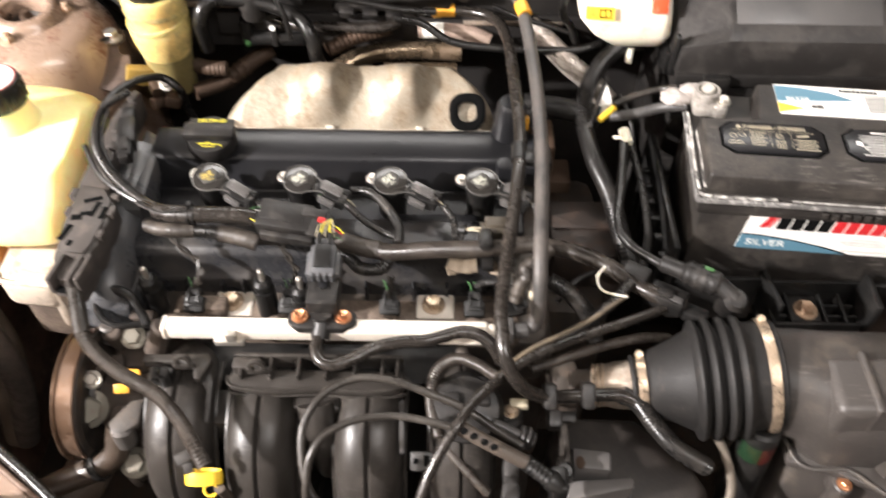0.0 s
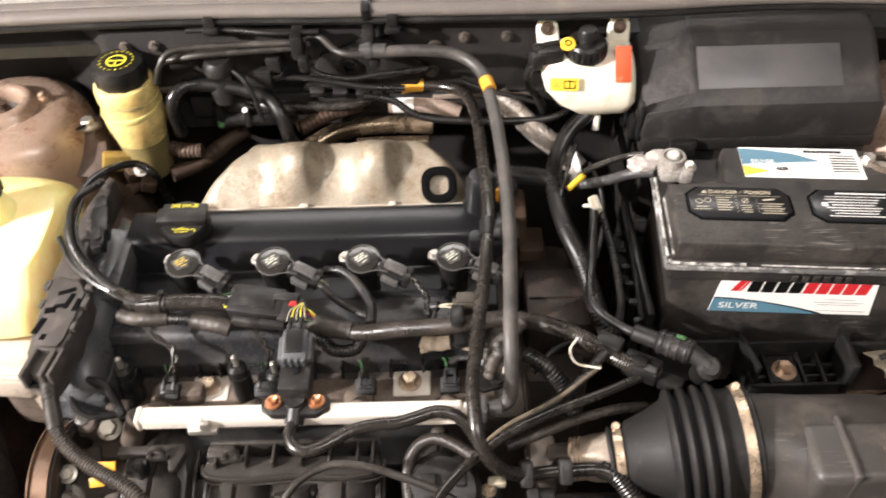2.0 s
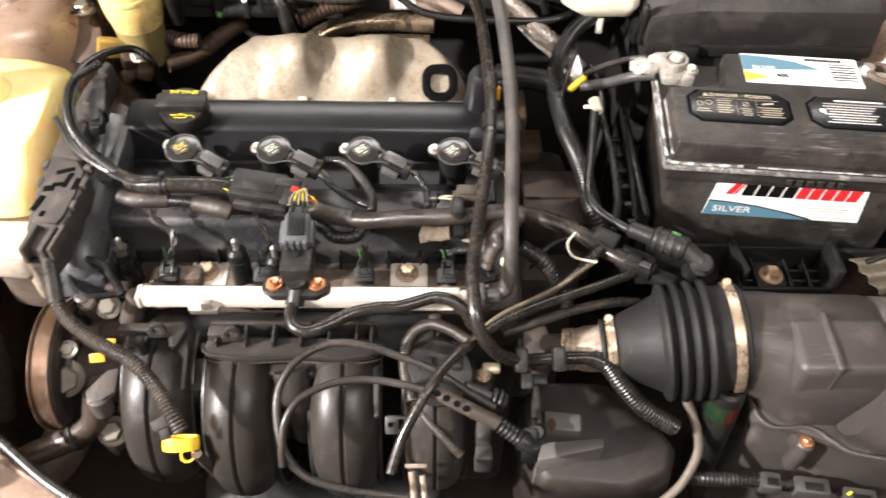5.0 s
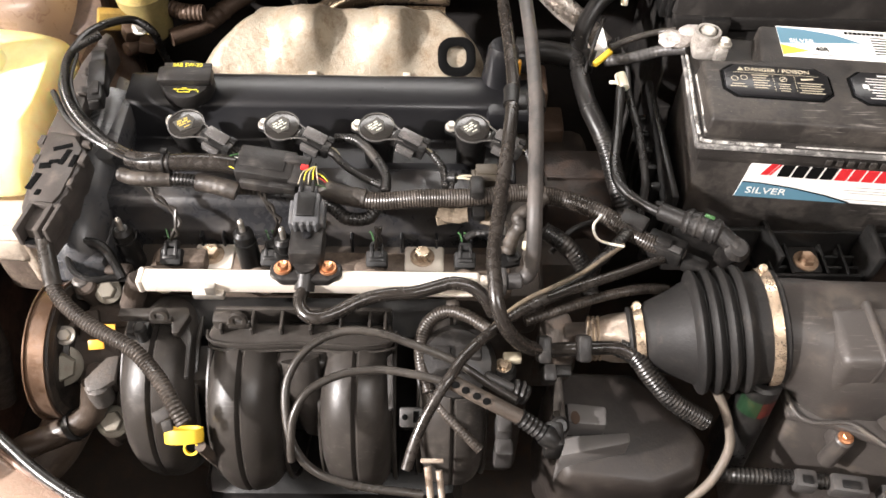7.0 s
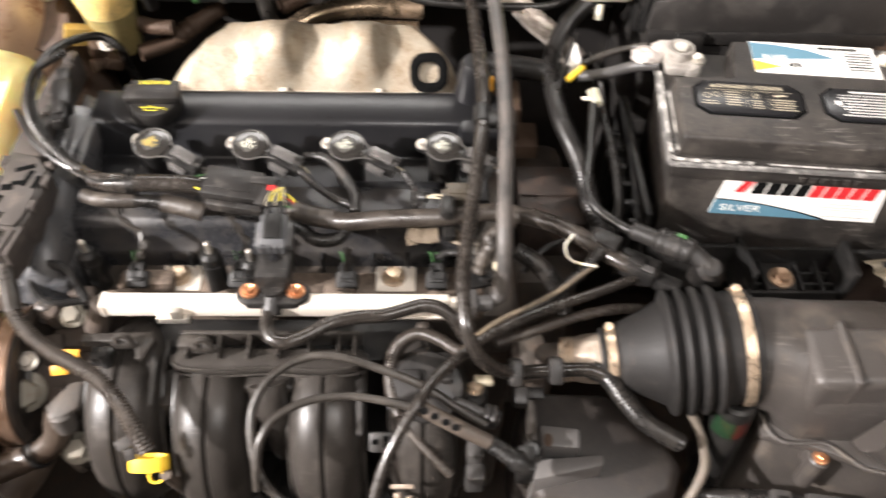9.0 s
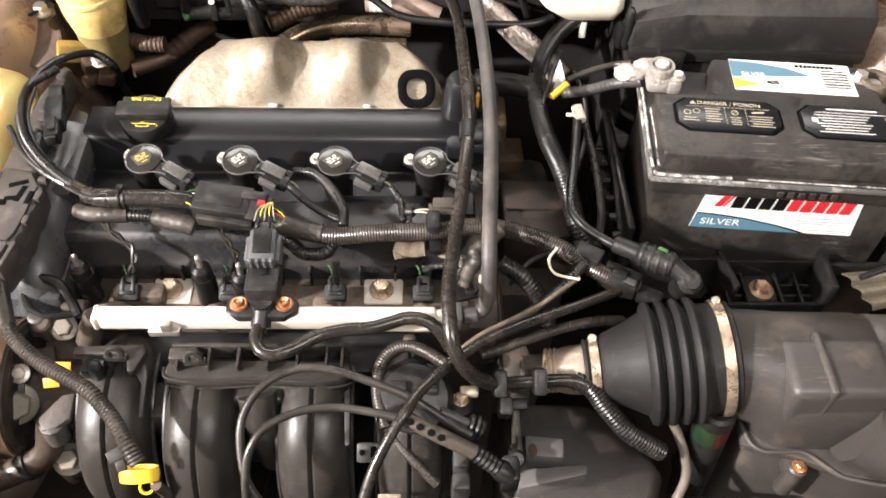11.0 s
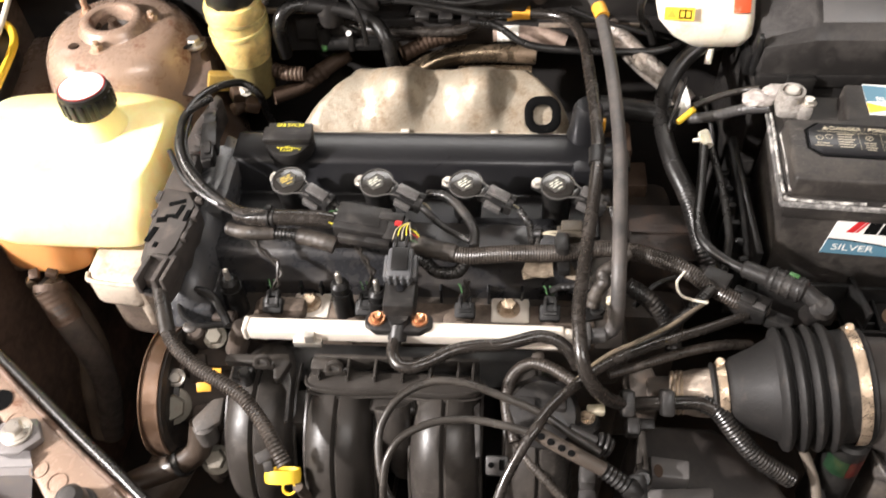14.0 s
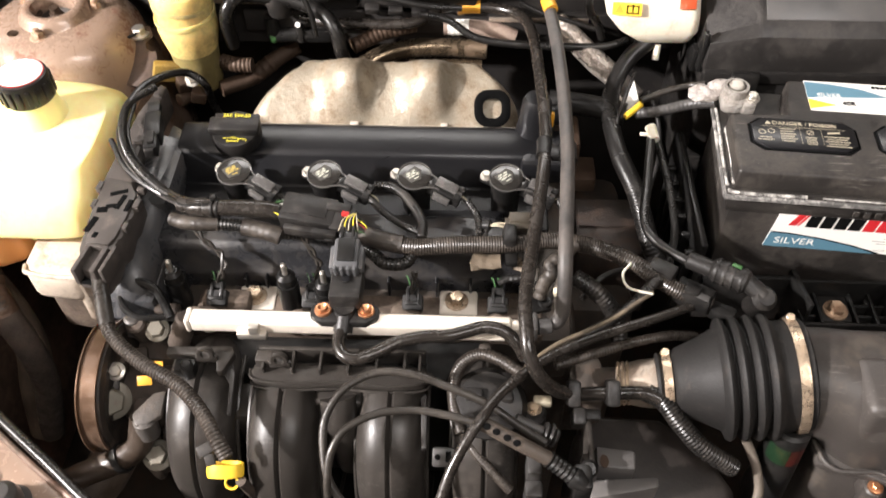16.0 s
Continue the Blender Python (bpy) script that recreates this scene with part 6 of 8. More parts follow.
part("bottom_pipe", join(rod((0.382, 0.394, 0.886), (0.381, 0.374, 0.74), 0.0174, 32, 0.003), rod((0.395, 0.408, 0.895), (0.386, 0.394, 0.880), 0.016, 20, 0.003)), BLACK, ab, "black lower intake pipe")


def pipe_wrap(a0, a1):
    """A thin curved patch on the lower intake pipe."""
    rows = []
    for a in [math.radians(a0 + (a1 - a0) * k / 6) for k in range(7)]:
        rows.append([(0.3819 + 0.0178 * math.cos(a) - d, 0.3921 + 0.0178 * math.sin(a) - d * 7.5, z) for d, z in ((0.0, 0.872), (0.0004, 0.850))])
    bm = bmesh.new()
    V = [[bm.verts.new(p) for p in r] for r in rows]
    for a, b in zip(V, V[1:]):
        bm.faces.new((a[0], b[0], b[1], a[1]))
    bmesh.ops.solidify(bm, geom=bm.faces[:], thickness=-0.0006)
    return bm


part("pipe_sticker", pipe_wrap(-165, -95), material("worn_green_sticker", (0.015, 0.045, 0.020), 0.4, dirt=(0.10, 0.09, 0.03), dirt_at=0.62, dirt_scale=60, bump=0.05), ab, "worn green sticker")
part("pipe_sticker", pipe_wrap(-94, -45), material("worn_red_sticker", (0.13, 0.025, 0.018), 0.4, dirt=(0.10, 0.05, 0.03), dirt_at=0.6, dirt_scale=60, bump=0.05), ab, "worn red sticker")

A0, A1 = Vector((0.264, 0.433, 0.890)), Vector((0.396, 0.432, 0.914))
bw = thing("intake_bellows", "black rubber intake bellows with bright hose clamps", "intake hose", (0.33, 0.434, 0.86))
AX = aim(A0, A1)
prof = [(0.024, -0.002), (0.0275, -0.001), (0.0282, 0.001), (0.0262, 0.003), (0.0262, 0.013), (0.0290, 0.0145), (0.0315, 0.017), (0.0330, 0.021), (0.0400, 0.038), (0.0475, 0.0525)]
for k in range(4):
    z = 0.053 + k * 0.0128
    prof += [(0.0480 + k * 0.001, z), (0.0555 + k * 0.0005, z + 0.0026), (0.0570 + k * 0.0005, z + 0.0056), (0.0555 + k * 0.0005, z + 0.0088), (0.0490 + k * 0.001, z + 0.0115)]
prof += [(0.0510, 0.106), (0.0510, 0.130), (0.0480, 0.132)]
part("rubber_body", lathe(prof, 56, AX), BELLOW, bw, smooth=50)
for z, r, w in ((0.004, 0.0266, 0.008), (0.116, 0.0515, 0.009)):
    hb = part("hose_clamp", ring(r - 0.001, r + 0.0022, w, 56, AX @ pose(0, 0, z)), BRASSY, bw, "bright steel band clamp")
    up = (Vector((0, 0.62, 0.78)) - (A1 - A0).normalized() * Vector((0, 0.62, 0.78)).dot((A1 - A0).normalized())).normalized()
    at = AX @ Vector((0, 0, z + w / 2)) + up * (r + 0.003)
    face = Vector((0.1, -0.55, 0.83))
    part("clamp_screw", join(lathe([(0.0040, 0), (0.0040, 0.003), (0.0032, 0.0040)], 20, aim(at, at + face)), moved(block((0, 0, 0.0045), (0.0060, 0.0010, 0.0008), 0), aim(at, at + face))), BRASSY, hb)
th = thing("throttle", "cast aluminium throttle neck joined to the bellows", "throttle", (0.22, 0.44, 0.80))
part("neck", lathe([(0.017, 0.012), (0.0195, 0.014), (0.0195, 0.024), (0.0225, 0.034), (0.0235, 0.05)], 36, aim((0.214, 0.436, 0.880), (0.268, 0.433, 0.890))), GREYPIPE, th)
part("throttle_body", join(block((0.20, 0.44, 0.86), (0.03, 0.05, 0.06), 0.01), rod((0.205, 0.436, 0.878), (0.229, 0.435, 0.8825), 0.0165, 24, 0.002)), DARKST, th, "dark throttle body")
part("ribbed_collar", join(*[ring(0.017, 0.0212, 0.0030, 32, aim((0.227 + k * 0.0042, 0.4355, 0.8822 + k * 0.0008), (0.268, 0.433, 0.890))) for k in range(3)]), BRASSY, th, "bright ribbed collar")

# ---- black cover beside the throttle ----
def cover_shape():
    """A smooth hood, higher at the back than at the front."""
    out = [(0.190, 0.412), (0.205, 0.430), (0.275, 0.428), (0.322, 0.395), (0.344, 0.362), (0.334, 0.334), (0.290, 0.318), (0.205, 0.326), (0.188, 0.36)]
    rings_ = [[(x, y, 0.70) for x, y in out]]
    for s, h in ((1.0, 0.0), (0.985, 0.012), (0.94, 0.021), (0.86, 0.026)):
        rings_.append([(0.26 + (x - 0.26) * s, 0.372 + (y - 0.372) * s, 0.798 + h + 0.22 * (y - 0.36) - 0.06 * max(0, x - 0.28)) for x, y in out])
    return bevelled(loft(rings_), 0.003, 2, 30)


cv = thing("side_cover", "black plastic gearbox-side cover with moulded ledges", "engine cover", (0.26, 0.37, 0.70))
part("cover_top", join(cover_shape()), material("brown_black_cover", (0.020, 0.0165, 0.0145), 0.42, dirt=(0.06, 0.048, 0.038), dirt_at=0.68, dirt_soft=0.2, dirt_scale=22, bump=0.15, specks=0.5, spec=0.36, vary=0.05), cv)
# Ledges get a lighter cover plastic to stand for light on them.
LEDGE = material("lit_ledge_plastic", (0.11, 0.103, 0.098), 0.42, dirt=(0.13, 0.115, 0.10), dirt_at=0.66, dirt_scale=50, bump=0.15, specks=0.5)
part("ledge", prism([(0.207, 0.366), (0.207, 0.387), (0.244, 0.383), (0.242, 0.363)], 0.79, 0.850, 0.003), LEDGE, cv, "moulded ledge, lightened as if lit")
part("ledge", prism([(0.198, 0.336), (0.199, 0.356), (0.264, 0.361), (0.263, 0.350)], 0.78, 0.843, 0.003), LEDGE, cv, "moulded ledge, lightened as if lit")
part("side_wall", join(box(0.197, 0.202, 0.356, 0.430, 0.78, 0.868, 0.0015), block((0.198, 0.362, 0.850), (0.012, 0.020, 0.030), 0.003, 0, 0, 12)), MANIF, cv)
part("rust_mark", lathe([(0.006, 0), (0.006, 0.001), (0.003, 0.0014)], 16, pose(0.2135, 0.3705, 0.8502) @ Matrix.Diagonal((0.7, 1.1, 1, 1))), RUSTY, cv, "rusty drip mark")
part("rubber_plug", lathe([(0.008, 0), (0.0085, 0.005), (0.006, 0.008)], 22, pose(0.196, 0.357, 0.862, 30, 0, 0)), BLACK, cv)

# ---- headlamp housing ----
hl = thing("headlamp_housing", "dusty cream headlamp housing with black connector", "headlamp", (0.70, 0.54, 0.80))
part("housing", join(prism([(0.652, 0.505), (0.668, 0.560), (0.69, 0.582), (0.83, 0.575), (0.83, 0.44), (0.70, 0.46)], 0.78, 0.900, 0.004, 2), prism([(0.66, 0.51), (0.83, 0.48), (0.83, 0.56), (0.68, 0.565)], 0.895, 0.928, 0.005, 2)), CREAM, hl)
part("connector", join(block((0.668, 0.507, 0.912), (0.022, 0.030, 0.028), 0.003, 0, 0, -10), block((0.692, 0.503, 0.912), (0.020, 0.034, 0.032), 0.003, 0, 0, -10), block((0.716, 0.500, 0.912), (0.022, 0.034, 0.030), 0.003, 0, 0, -10)), BLACK, hl, "black lamp connector")
part("rim_wire", tube([(0.537, 0.514, 0.926), (0.586, 0.528, 0.934), (0.628, 0.539, 0.940), (0.648, 0.552, 0.945), (0.664, 0.568, 0.951), (0.678, 0.577, 0.955), (0.699, 0.577, 0.955), (0.76, 0.572, 0.955)], 0.0032, seg=10), DUSTY, hl, "dark body seam strip")
part("rim_wire", tube([(0.623, 0.604, 0.958), (0.606, 0.590, 0.953), (0.600, 0.572, 0.950), (0.602, 0.545, 0.945), (0.622, 0.536, 0.941)], 0.0018, seg=8), DUSTY, hl, "thin black looped wire")
for k in range(4):
    part("plug_wire", tube([(0.656, 0.508 + k * 0.004, 0.914), (0.644, 0.508 + k * 0.005, 0.912), (0.630, 0.512, 0.908)], 0.0013, seg=6), INKY if k % 2 else INKW, hl, "thin yellow wire")


def gaiter():
    """A folded rubber sheet with three long pleats."""
    hi = spline([(0.545, 0.548, 0.888), (0.600, 0.550, 0.902), (0.655, 0.582, 0.934)], 0.006)
    lo = spline([(0.572, 0.512, 0.872), (0.612, 0.518, 0.884), (0.642, 0.540, 0.900)], 0.006)
    n = 18
    bm = bmesh.new()
    rows = []
    for i in range(n + 1):
        a_, b_ = hi[i * (len(hi) - 1) // n], lo[i * (len(lo) - 1) // n]
        rows.append([bm.verts.new(a_.lerp(b_, j / 24) + Vector((0, -0.003, 0.006)) * abs(math.sin(3 * math.pi * j / 24))) for j in range(25)])
    for p, q in zip(rows, rows[1:]):
        for k in range(24):
            bm.faces.new((p[k], p[k + 1], q[k + 1], q[k]))
    bmesh.ops.recalc_face_normals(bm, faces=bm.faces)
    if sum(f.normal.z for f in bm.faces) < 0:
        bmesh.ops.reverse_faces(bm, faces=bm.faces)
    bmesh.ops.solidify(bm, geom=bm.faces[:], thickness=0.0015)
    return bm


part("cover_gaiter", gaiter(), material("olive_folded_sheet", (0.105, 0.088, 0.060), 0.42, dirt=(0.045, 0.037, 0.028), dirt_at=0.56, dirt_scale=40, bump=0.2), hl, "folded olive rubber gaiter")
part("cross_member", prism([(0.62, 0.30), (0.84, 0.46), (0.84, 0.36), (0.66, 0.20)], 0.80, 0.86, 0.006), PAINT, car, "beige front panel corner")
solo("lamp_wiring", tube([(0.56, 0.47, 0.952), (0.60, 0.49, 0.935), (0.632, 0.512, 0.908)], 0.006, 0.001, 0.004, 12), CONDUIT, "black conduit to the headlamp plug", "conduit")


# ---- hoses, harness and cables ----
def hose(name, pts, r, mt, label, category="hose", ridge=0.0, pitch=0.0045, **kw):
    return solo(name, tube(pts, r, ridge, pitch, **kw), mt, label, category, smooth=50 if not ridge else 80)


BROWNRUB = material("browned_rubber_hose", (0.017, 0.0142, 0.0120), 0.20, dirt=(0.05, 0.041, 0.034), dirt_at=0.70, dirt_soft=0.2, dirt_scale=30, bump=0.1, spec=0.5)
BROWNCON = material("browned_conduit", (0.028, 0.0228, 0.0188), 0.28, dirt=(0.085, 0.068, 0.054), dirt_at=0.66, dirt_soft=0.2, dirt_scale=40, bump=0.05, spec=0.45)
vp = thing("vacuum_pipe", "long brown-black vacuum pipe with orange tag over the engine", "hose", (0.15, 0.6, 0.93))
part("pipe", tube([(-0.137, 0.889, 0.985), (-0.093, 0.871, 0.985), (0.004, 0.864, 0.990), (0.040, 0.883, 0.998), (0.084, 0.886, 1.000), (0.130, 0.867, 1.005), (0.148, 0.823, 1.010), (0.154, 0.729, 1.015), (0.156, 0.639, 1.018), (0.151, 0.580, 1.015), (0.139, 0.497, 0.998), (0.133, 0.453, 0.986), (0.134, 0.428, 0.978), (0.136, 0.411, 0.969), (0.144, 0.400, 0.953), (0.160, 0.398, 0.931), (0.178, 0.402, 0.916), (0.198, 0.407, 0.910), (0.220, 0.410, 0.907), (0.248, 0.413, 0.903), (0.261, 0.409, 0.899)], 0.0064, seg=16), BROWNRUB, vp)
part("end_conduit", tube([(0.249, 0.416, 0.900), (0.265, 0.409, 0.896), (0.280, 0.393, 0.885), (0.301, 0.377, 0.870), (0.333, 0.368, 0.850)], 0.0092, 0.0010, 0.0034, 14), CONDUIT, vp, "corrugated end sleeve")
part("tag", tube([(0.061, 0.884, 0.999), (0.076, 0.886, 1.000), (0.089, 0.8862, 1.000)], 0.0082, seg=16), AMBER, vp, "orange tag sleeve")
GREYHOSE = material("pale_grey_rubber", (0.040, 0.037, 0.035), 0.40, dirt=(0.13, 0.11, 0.095), dirt_at=0.62, dirt_soft=0.2, dirt_scale=30, bump=0.1)
h2 = thing("brake_vacuum_hose", "thick grey rubber vacuum hose across the engine", "hose", (0.15, 0.65, 0.93))
part("hose_run", tube([(0.043, 0.841, 1.078), (0.089, 0.845, 1.076), (0.129, 0.845, 1.070), (0.156, 0.822, 1.062), (0.167, 0.775, 1.050), (0.174, 0.697, 1.035), (0.175, 0.612, 1.026), (0.172, 0.548, 1.018), (0.169, 0.494, 1.003), (0.169, 0.474, 0.984), (0.169, 0.464, 0.960), (0.166, 0.460, 0.948), (0.161, 0.459, 0.945)], 0.0068, seg=18), GREYHOSE, h2)
part("end_fitting", join(rod((0.160, 0.456, 0.945), (0.147, 0.4545, 0.945), 0.0074, 16, 0.001), block((0.144, 0.4545, 0.945), (0.006, 0.020, 0.018), 0.002)), GREYP, h2, "grey end fitting")
part("tag", tube([(0.161, 0.808, 1.060), (0.165, 0.793, 1.057), (0.168, 0.778, 1.053)][0:2], 0.0077, seg=18), AMBER, h2, "amber tag sleeve")
part("pipe_collar", join(rod((0.020, 0.845, 1.078), (0.052, 0.843, 1.078), 0.0085, 18, 0.002), ring(0.008, 0.0105, 0.008, 20, aim((0.026, 0.845, 1.078), (0.06, 0.844, 1.078)))), GREYP, h2, "crimped collar")
part("tie_clip", join(tube([(0.154, 0.626, 1.018), (0.154, 0.615, 1.018), (0.153, 0.605, 1.017)], 0.0078, seg=16), tube([(0.176, 0.617, 1.022), (0.176, 0.608, 1.020), (0.176, 0.598, 1.018)], 0.0086, seg=16), block((0.164, 0.610, 1.018), (0.012, 0.018, 0.008), 0.002)), BLACK, h2, "black clip joining two hoses")
hose("heater_hose", [(-0.070, 0.851, 0.930), (-0.075, 0.833, 0.965), (-0.080, 0.837, 0.995), (-0.095, 0.851, 1.010), (-0.129, 0.861, 1.020), (-0.177, 0.865, 1.025), (-0.199, 0.857, 1.025), (-0.210, 0.847, 1.008), (-0.213, 0.857, 0.960)], 0.0085, RUBBER, "black heater hose arching behind the engine", seg=18)
hose("brake_line", [(-0.221, 0.848, 1.040), (-0.210, 0.845, 1.065), (-0.197, 0.852, 1.078), (-0.169, 0.858, 1.080), (-0.107, 0.861, 1.080), (-0.054, 0.863, 1.080), (-0.041, 0.870, 1.082), (-0.025, 0.868, 1.081), (-0.005, 0.845, 1.078), (0.015, 0.839, 1.077), (0.043, 0.840, 1.077)], 0.0040, GREYRUB, "thin dark pipe along the firewall", "pipe", seg=10)
hose("brake_line", [(-0.208, 0.863, 1.060), (-0.171, 0.856, 1.070), (-0.108, 0.860, 1.072), (-0.055, 0.862, 1.073)], 0.0040, GREYRUB, "thin dark pipe along the firewall", "pipe", seg=10)
hose("brake_line", [(-0.113, 0.873, 1.020), (-0.066, 0.873, 1.025), (-0.020, 0.870, 1.020), (0.027, 0.863, 1.015), (0.067, 0.867, 1.010)], 0.004, RUBBER, "thin dark pipe along the firewall", "pipe", seg=10)
for nm, r in (([(-0.149, 0.865, 1.055), (-0.123, 0.850, 1.045), (-0.108, 0.839, 1.020), (-0.104, 0.835, 0.990)], 0.003), ([(-0.045, 0.867, 1.060), (-0.035, 0.861, 1.040), (0.003, 0.861, 1.030), (0.043, 0.862, 1.035), (0.096, 0.862, 1.040)], 0.0032), ([(-0.180, 0.878, 1.090), (-0.130, 0.876, 1.090), (-0.078, 0.867, 1.090), (-0.027, 0.868, 1.090)], 0.0034), ([(0.135, 0.865, 1.020), (0.161, 0.860, 1.010), (0.195, 0.859, 1.000), (0.236, 0.853, 0.990)], 0.003)):
    hose("firewall_wire", nm, r, RUBBER, "thin black wire strung along the firewall", "wire", seg=8)
for nm, r in (([(0.264, 0.776, 0.990), (0.252, 0.750, 0.970), (0.244, 0.725, 0.950), (0.254, 0.699, 0.930)], 0.0022), ([(0.278, 0.756, 0.980), (0.289, 0.730, 0.960), (0.289, 0.695, 0.940), (0.279, 0.662, 0.920)], 0.0026), ([(0.197, 0.523, 0.900), (0.219, 0.544, 0.910), (0.245, 0.549, 0.920)], 0.003)):
    hose("loose_cable", nm, r, DUSTY, "thin loose cable dropping beside the battery", "cable", seg=8)
hose("purge_tube", [(0.018, 0.846, 1.015), (0.051, 0.850, 1.005), (0.085, 0.837, 0.990), (0.137, 0.832, 0.985), (0.227, 0.830, 0.985), (0.262, 0.838, 0.990)], 0.0045, RUBBER, "thin black tube behind the engine", seg=10)
hose("braided_hose", [(-0.063, 0.844, 0.970), (-0.031, 0.864, 0.975), (0.010, 0.878, 0.980)], 0.010, RUSTY, "dull braided metal hose behind the engine", ridge=0.0015, pitch=0.006)
fx = thing("flex_pipe", "rusty pipe with ribbed end beside the heat shield", "pipe", (-0.2, 0.83, 0.9))
part("pipe_run", tube([(-0.239, 0.847, 0.900), (-0.203, 0.872, 0.900), (-0.174, 0.889, 0.915), (-0.146, 0.907, 0.925)], 0.0105, seg=16), RUSTY, fx)
part("ribbed_end", tube([(-0.239, 0.847, 0.900), (-0.203, 0.872, 0.900), (-0.174, 0.889, 0.915), (-0.146, 0.907, 0.925)][1:3], 0.0122, 0.0022, 0.009, 18), RUSTY, fx, "ribbed brown sleeve")
hose("foil_hose", [(0.181, 0.871, 0.990), (0.204, 0.847, 0.980), (0.226, 0.823, 0.970), (0.250, 0.812, 0.955), (0.273, 0.791, 0.940)], 0.0135, SILVERWRAP, "crinkled foil-wrapped hose below the reservoir", seg=14)
hose("brake_hose", [(0.284, 0.823, 1.000), (0.260, 0.806, 0.985), (0.243, 0.779, 0.965), (0.239, 0.744, 0.950), (0.246, 0.691, 0.940), (0.262, 0.648, 0.925), (0.275, 0.599, 0.900), (0.293, 0.579, 0.870)], 0.0098, RUBBER, "thick black hose dropping beside the battery", seg=16)
hose("brake_hose_sleeve", [(0.284, 0.823, 1.000), (0.260, 0.806, 0.985), (0.243, 0.779, 0.965), (0.239, 0.744, 0.950), (0.246, 0.691, 0.940), (0.262, 0.648, 0.925), (0.275, 0.599, 0.900), (0.293, 0.579, 0.870)][4:8], 0.0106, CONDUIT, "corrugated sleeve on the black hose", "conduit", 0.0010, 0.0040)
hose("sensor_cable", [(0.276, 0.693, 0.965), (0.267, 0.636, 0.955), (0.259, 0.586, 0.950), (0.268, 0.560, 0.948), (0.291, 0.538, 0.948), (0.312, 0.526, 0.950)], 0.0048, RUBBER, "black cable running to the air sensor", "cable", seg=12)
hose("sensor_cable", [(0.286, 0.695, 0.955), (0.292, 0.639, 0.945), (0.292, 0.586, 0.935), (0.284, 0.551, 0.925)], 0.0042, RUBBER, "black cable dropping beside the battery", "cable", seg=12)
hose("clamp_cable", [(0.268, 0.739, 0.980), (0.292, 0.748, 0.985), (0.318, 0.753, 0.990), (0.335, 0.744, 1.000)], 0.0035, GREYRUB, "thin grey cable to the battery clamp", "cable", seg=10)
hose("clamp_cable", [(0.264, 0.735, 0.965), (0.291, 0.729, 0.975), (0.318, 0.728, 0.985), (0.341, 0.714, 1.000)], 0.0062, GREYP, "thick dusty taped cable to the battery clamp", "cable", 0.0006, 0.005)
hose("coolant_pipe", [(0.171, 0.774, 0.950), (0.215, 0.766, 0.950), (0.257, 0.752, 0.950)], 0.0125, BLACK, "black pipe behind the valve cover", "pipe", seg=14)
solo("yellow_sleeve", join(rod((0.251, 0.725, 0.968), (0.270, 0.741, 0.974), 0.0036, 14, 0.001)), YELLOW, "yellow wire splice sleeve", "sleeve")
solo("white_rag", moved(prism([(-0.010, -0.020), (0.003, -0.022), (0.010, -0.006), (0.004, 0.022), (-0.003, 0.010)], 0, 0.0012, 0.0003), pose(0.262, 0.768, 0.962, 32, -14, -8)), LABELW, "torn flag of white tape on the wiring", "tape")
solo("cable_end", join(rod((0.276, 0.707, 0.97), (0.279, 0.69, 0.966), 0.006, 10), block((0.270, 0.697, 0.968), (0.012, 0.004, 0.003), 0.001)), WHITEP, "white crimped cable end", "cable")
bp = thing("breather_elbow", "black rubber breather elbow at the end of the cover", "elbow", (0.152, 0.73, 0.94))
part("elbow_body", join(lathe([(0.021, 0.935), (0.021, 0.950), (0.018, 0.962), (0.0165, 0.985), (0.013, 0.992)], 24, pose(0.153, 0.726, 0)), rod((0.153, 0.73, 0.962), (0.19, 0.745, 0.955), 0.012, 16)), SATIN, bp)
part("band", block((0.170, 0.722, 0.965), (0.006, 0.006, 0.018), 0.001), AMBER, bp, "orange mark")

# main harness
TAPEDARK = material("dark_dusty_tape", (0.026, 0.0212, 0.0172), 0.42, dirt=(0.075, 0.06, 0.046), dirt_at=0.60, dirt_scale=45, bump=0.4)
mh = thing("main_harness", "black corrugated engine wiring harness across the cover", "wiring harness", (-0.05, 0.58, 0.95))
part("conduit", tube([(-0.273, 0.741, 0.985), (-0.294, 0.711, 0.985), (-0.288, 0.665, 0.985), (-0.269, 0.628, 0.980), (-0.234, 0.594, 0.975), (-0.201, 0.577, 0.970), (-0.167, 0.565, 0.968)], 0.0046, 0.0007, 0.0030, 12), CONDUIT, mh)
part("loose_wire", tube([(x + 0.0045, y + 0.003, z - 0.003) for x, y, z in [(-0.273, 0.741, 0.985), (-0.294, 0.711, 0.985), (-0.288, 0.665, 0.985), (-0.269, 0.628, 0.980), (-0.234, 0.594, 0.975), (-0.201, 0.577, 0.970), (-0.167, 0.565, 0.968)][1:]], 0.0022, seg=8), RUBBER, mh)
part("loose_wire", tube([(x - 0.0048, y - 0.003, z - 0.002) for x, y, z in [(-0.273, 0.741, 0.985), (-0.294, 0.711, 0.985), (-0.288, 0.665, 0.985), (-0.269, 0.628, 0.980), (-0.234, 0.594, 0.975), (-0.201, 0.577, 0.970), (-0.167, 0.565, 0.968)][1:]], 0.0014, seg=8), GREYRUB, mh, "thin grey wire")
part("wire_loom", tube([(-0.205, 0.574, 0.972), (-0.190, 0.567, 0.975), (-0.170, 0.564, 0.977), (-0.146, 0.564, 0.978), (-0.118, 0.563, 0.978), (-0.104, 0.562, 0.976)], 0.0085, seg=16), BROWNRUB, mh, "smooth glossy wire bundle")
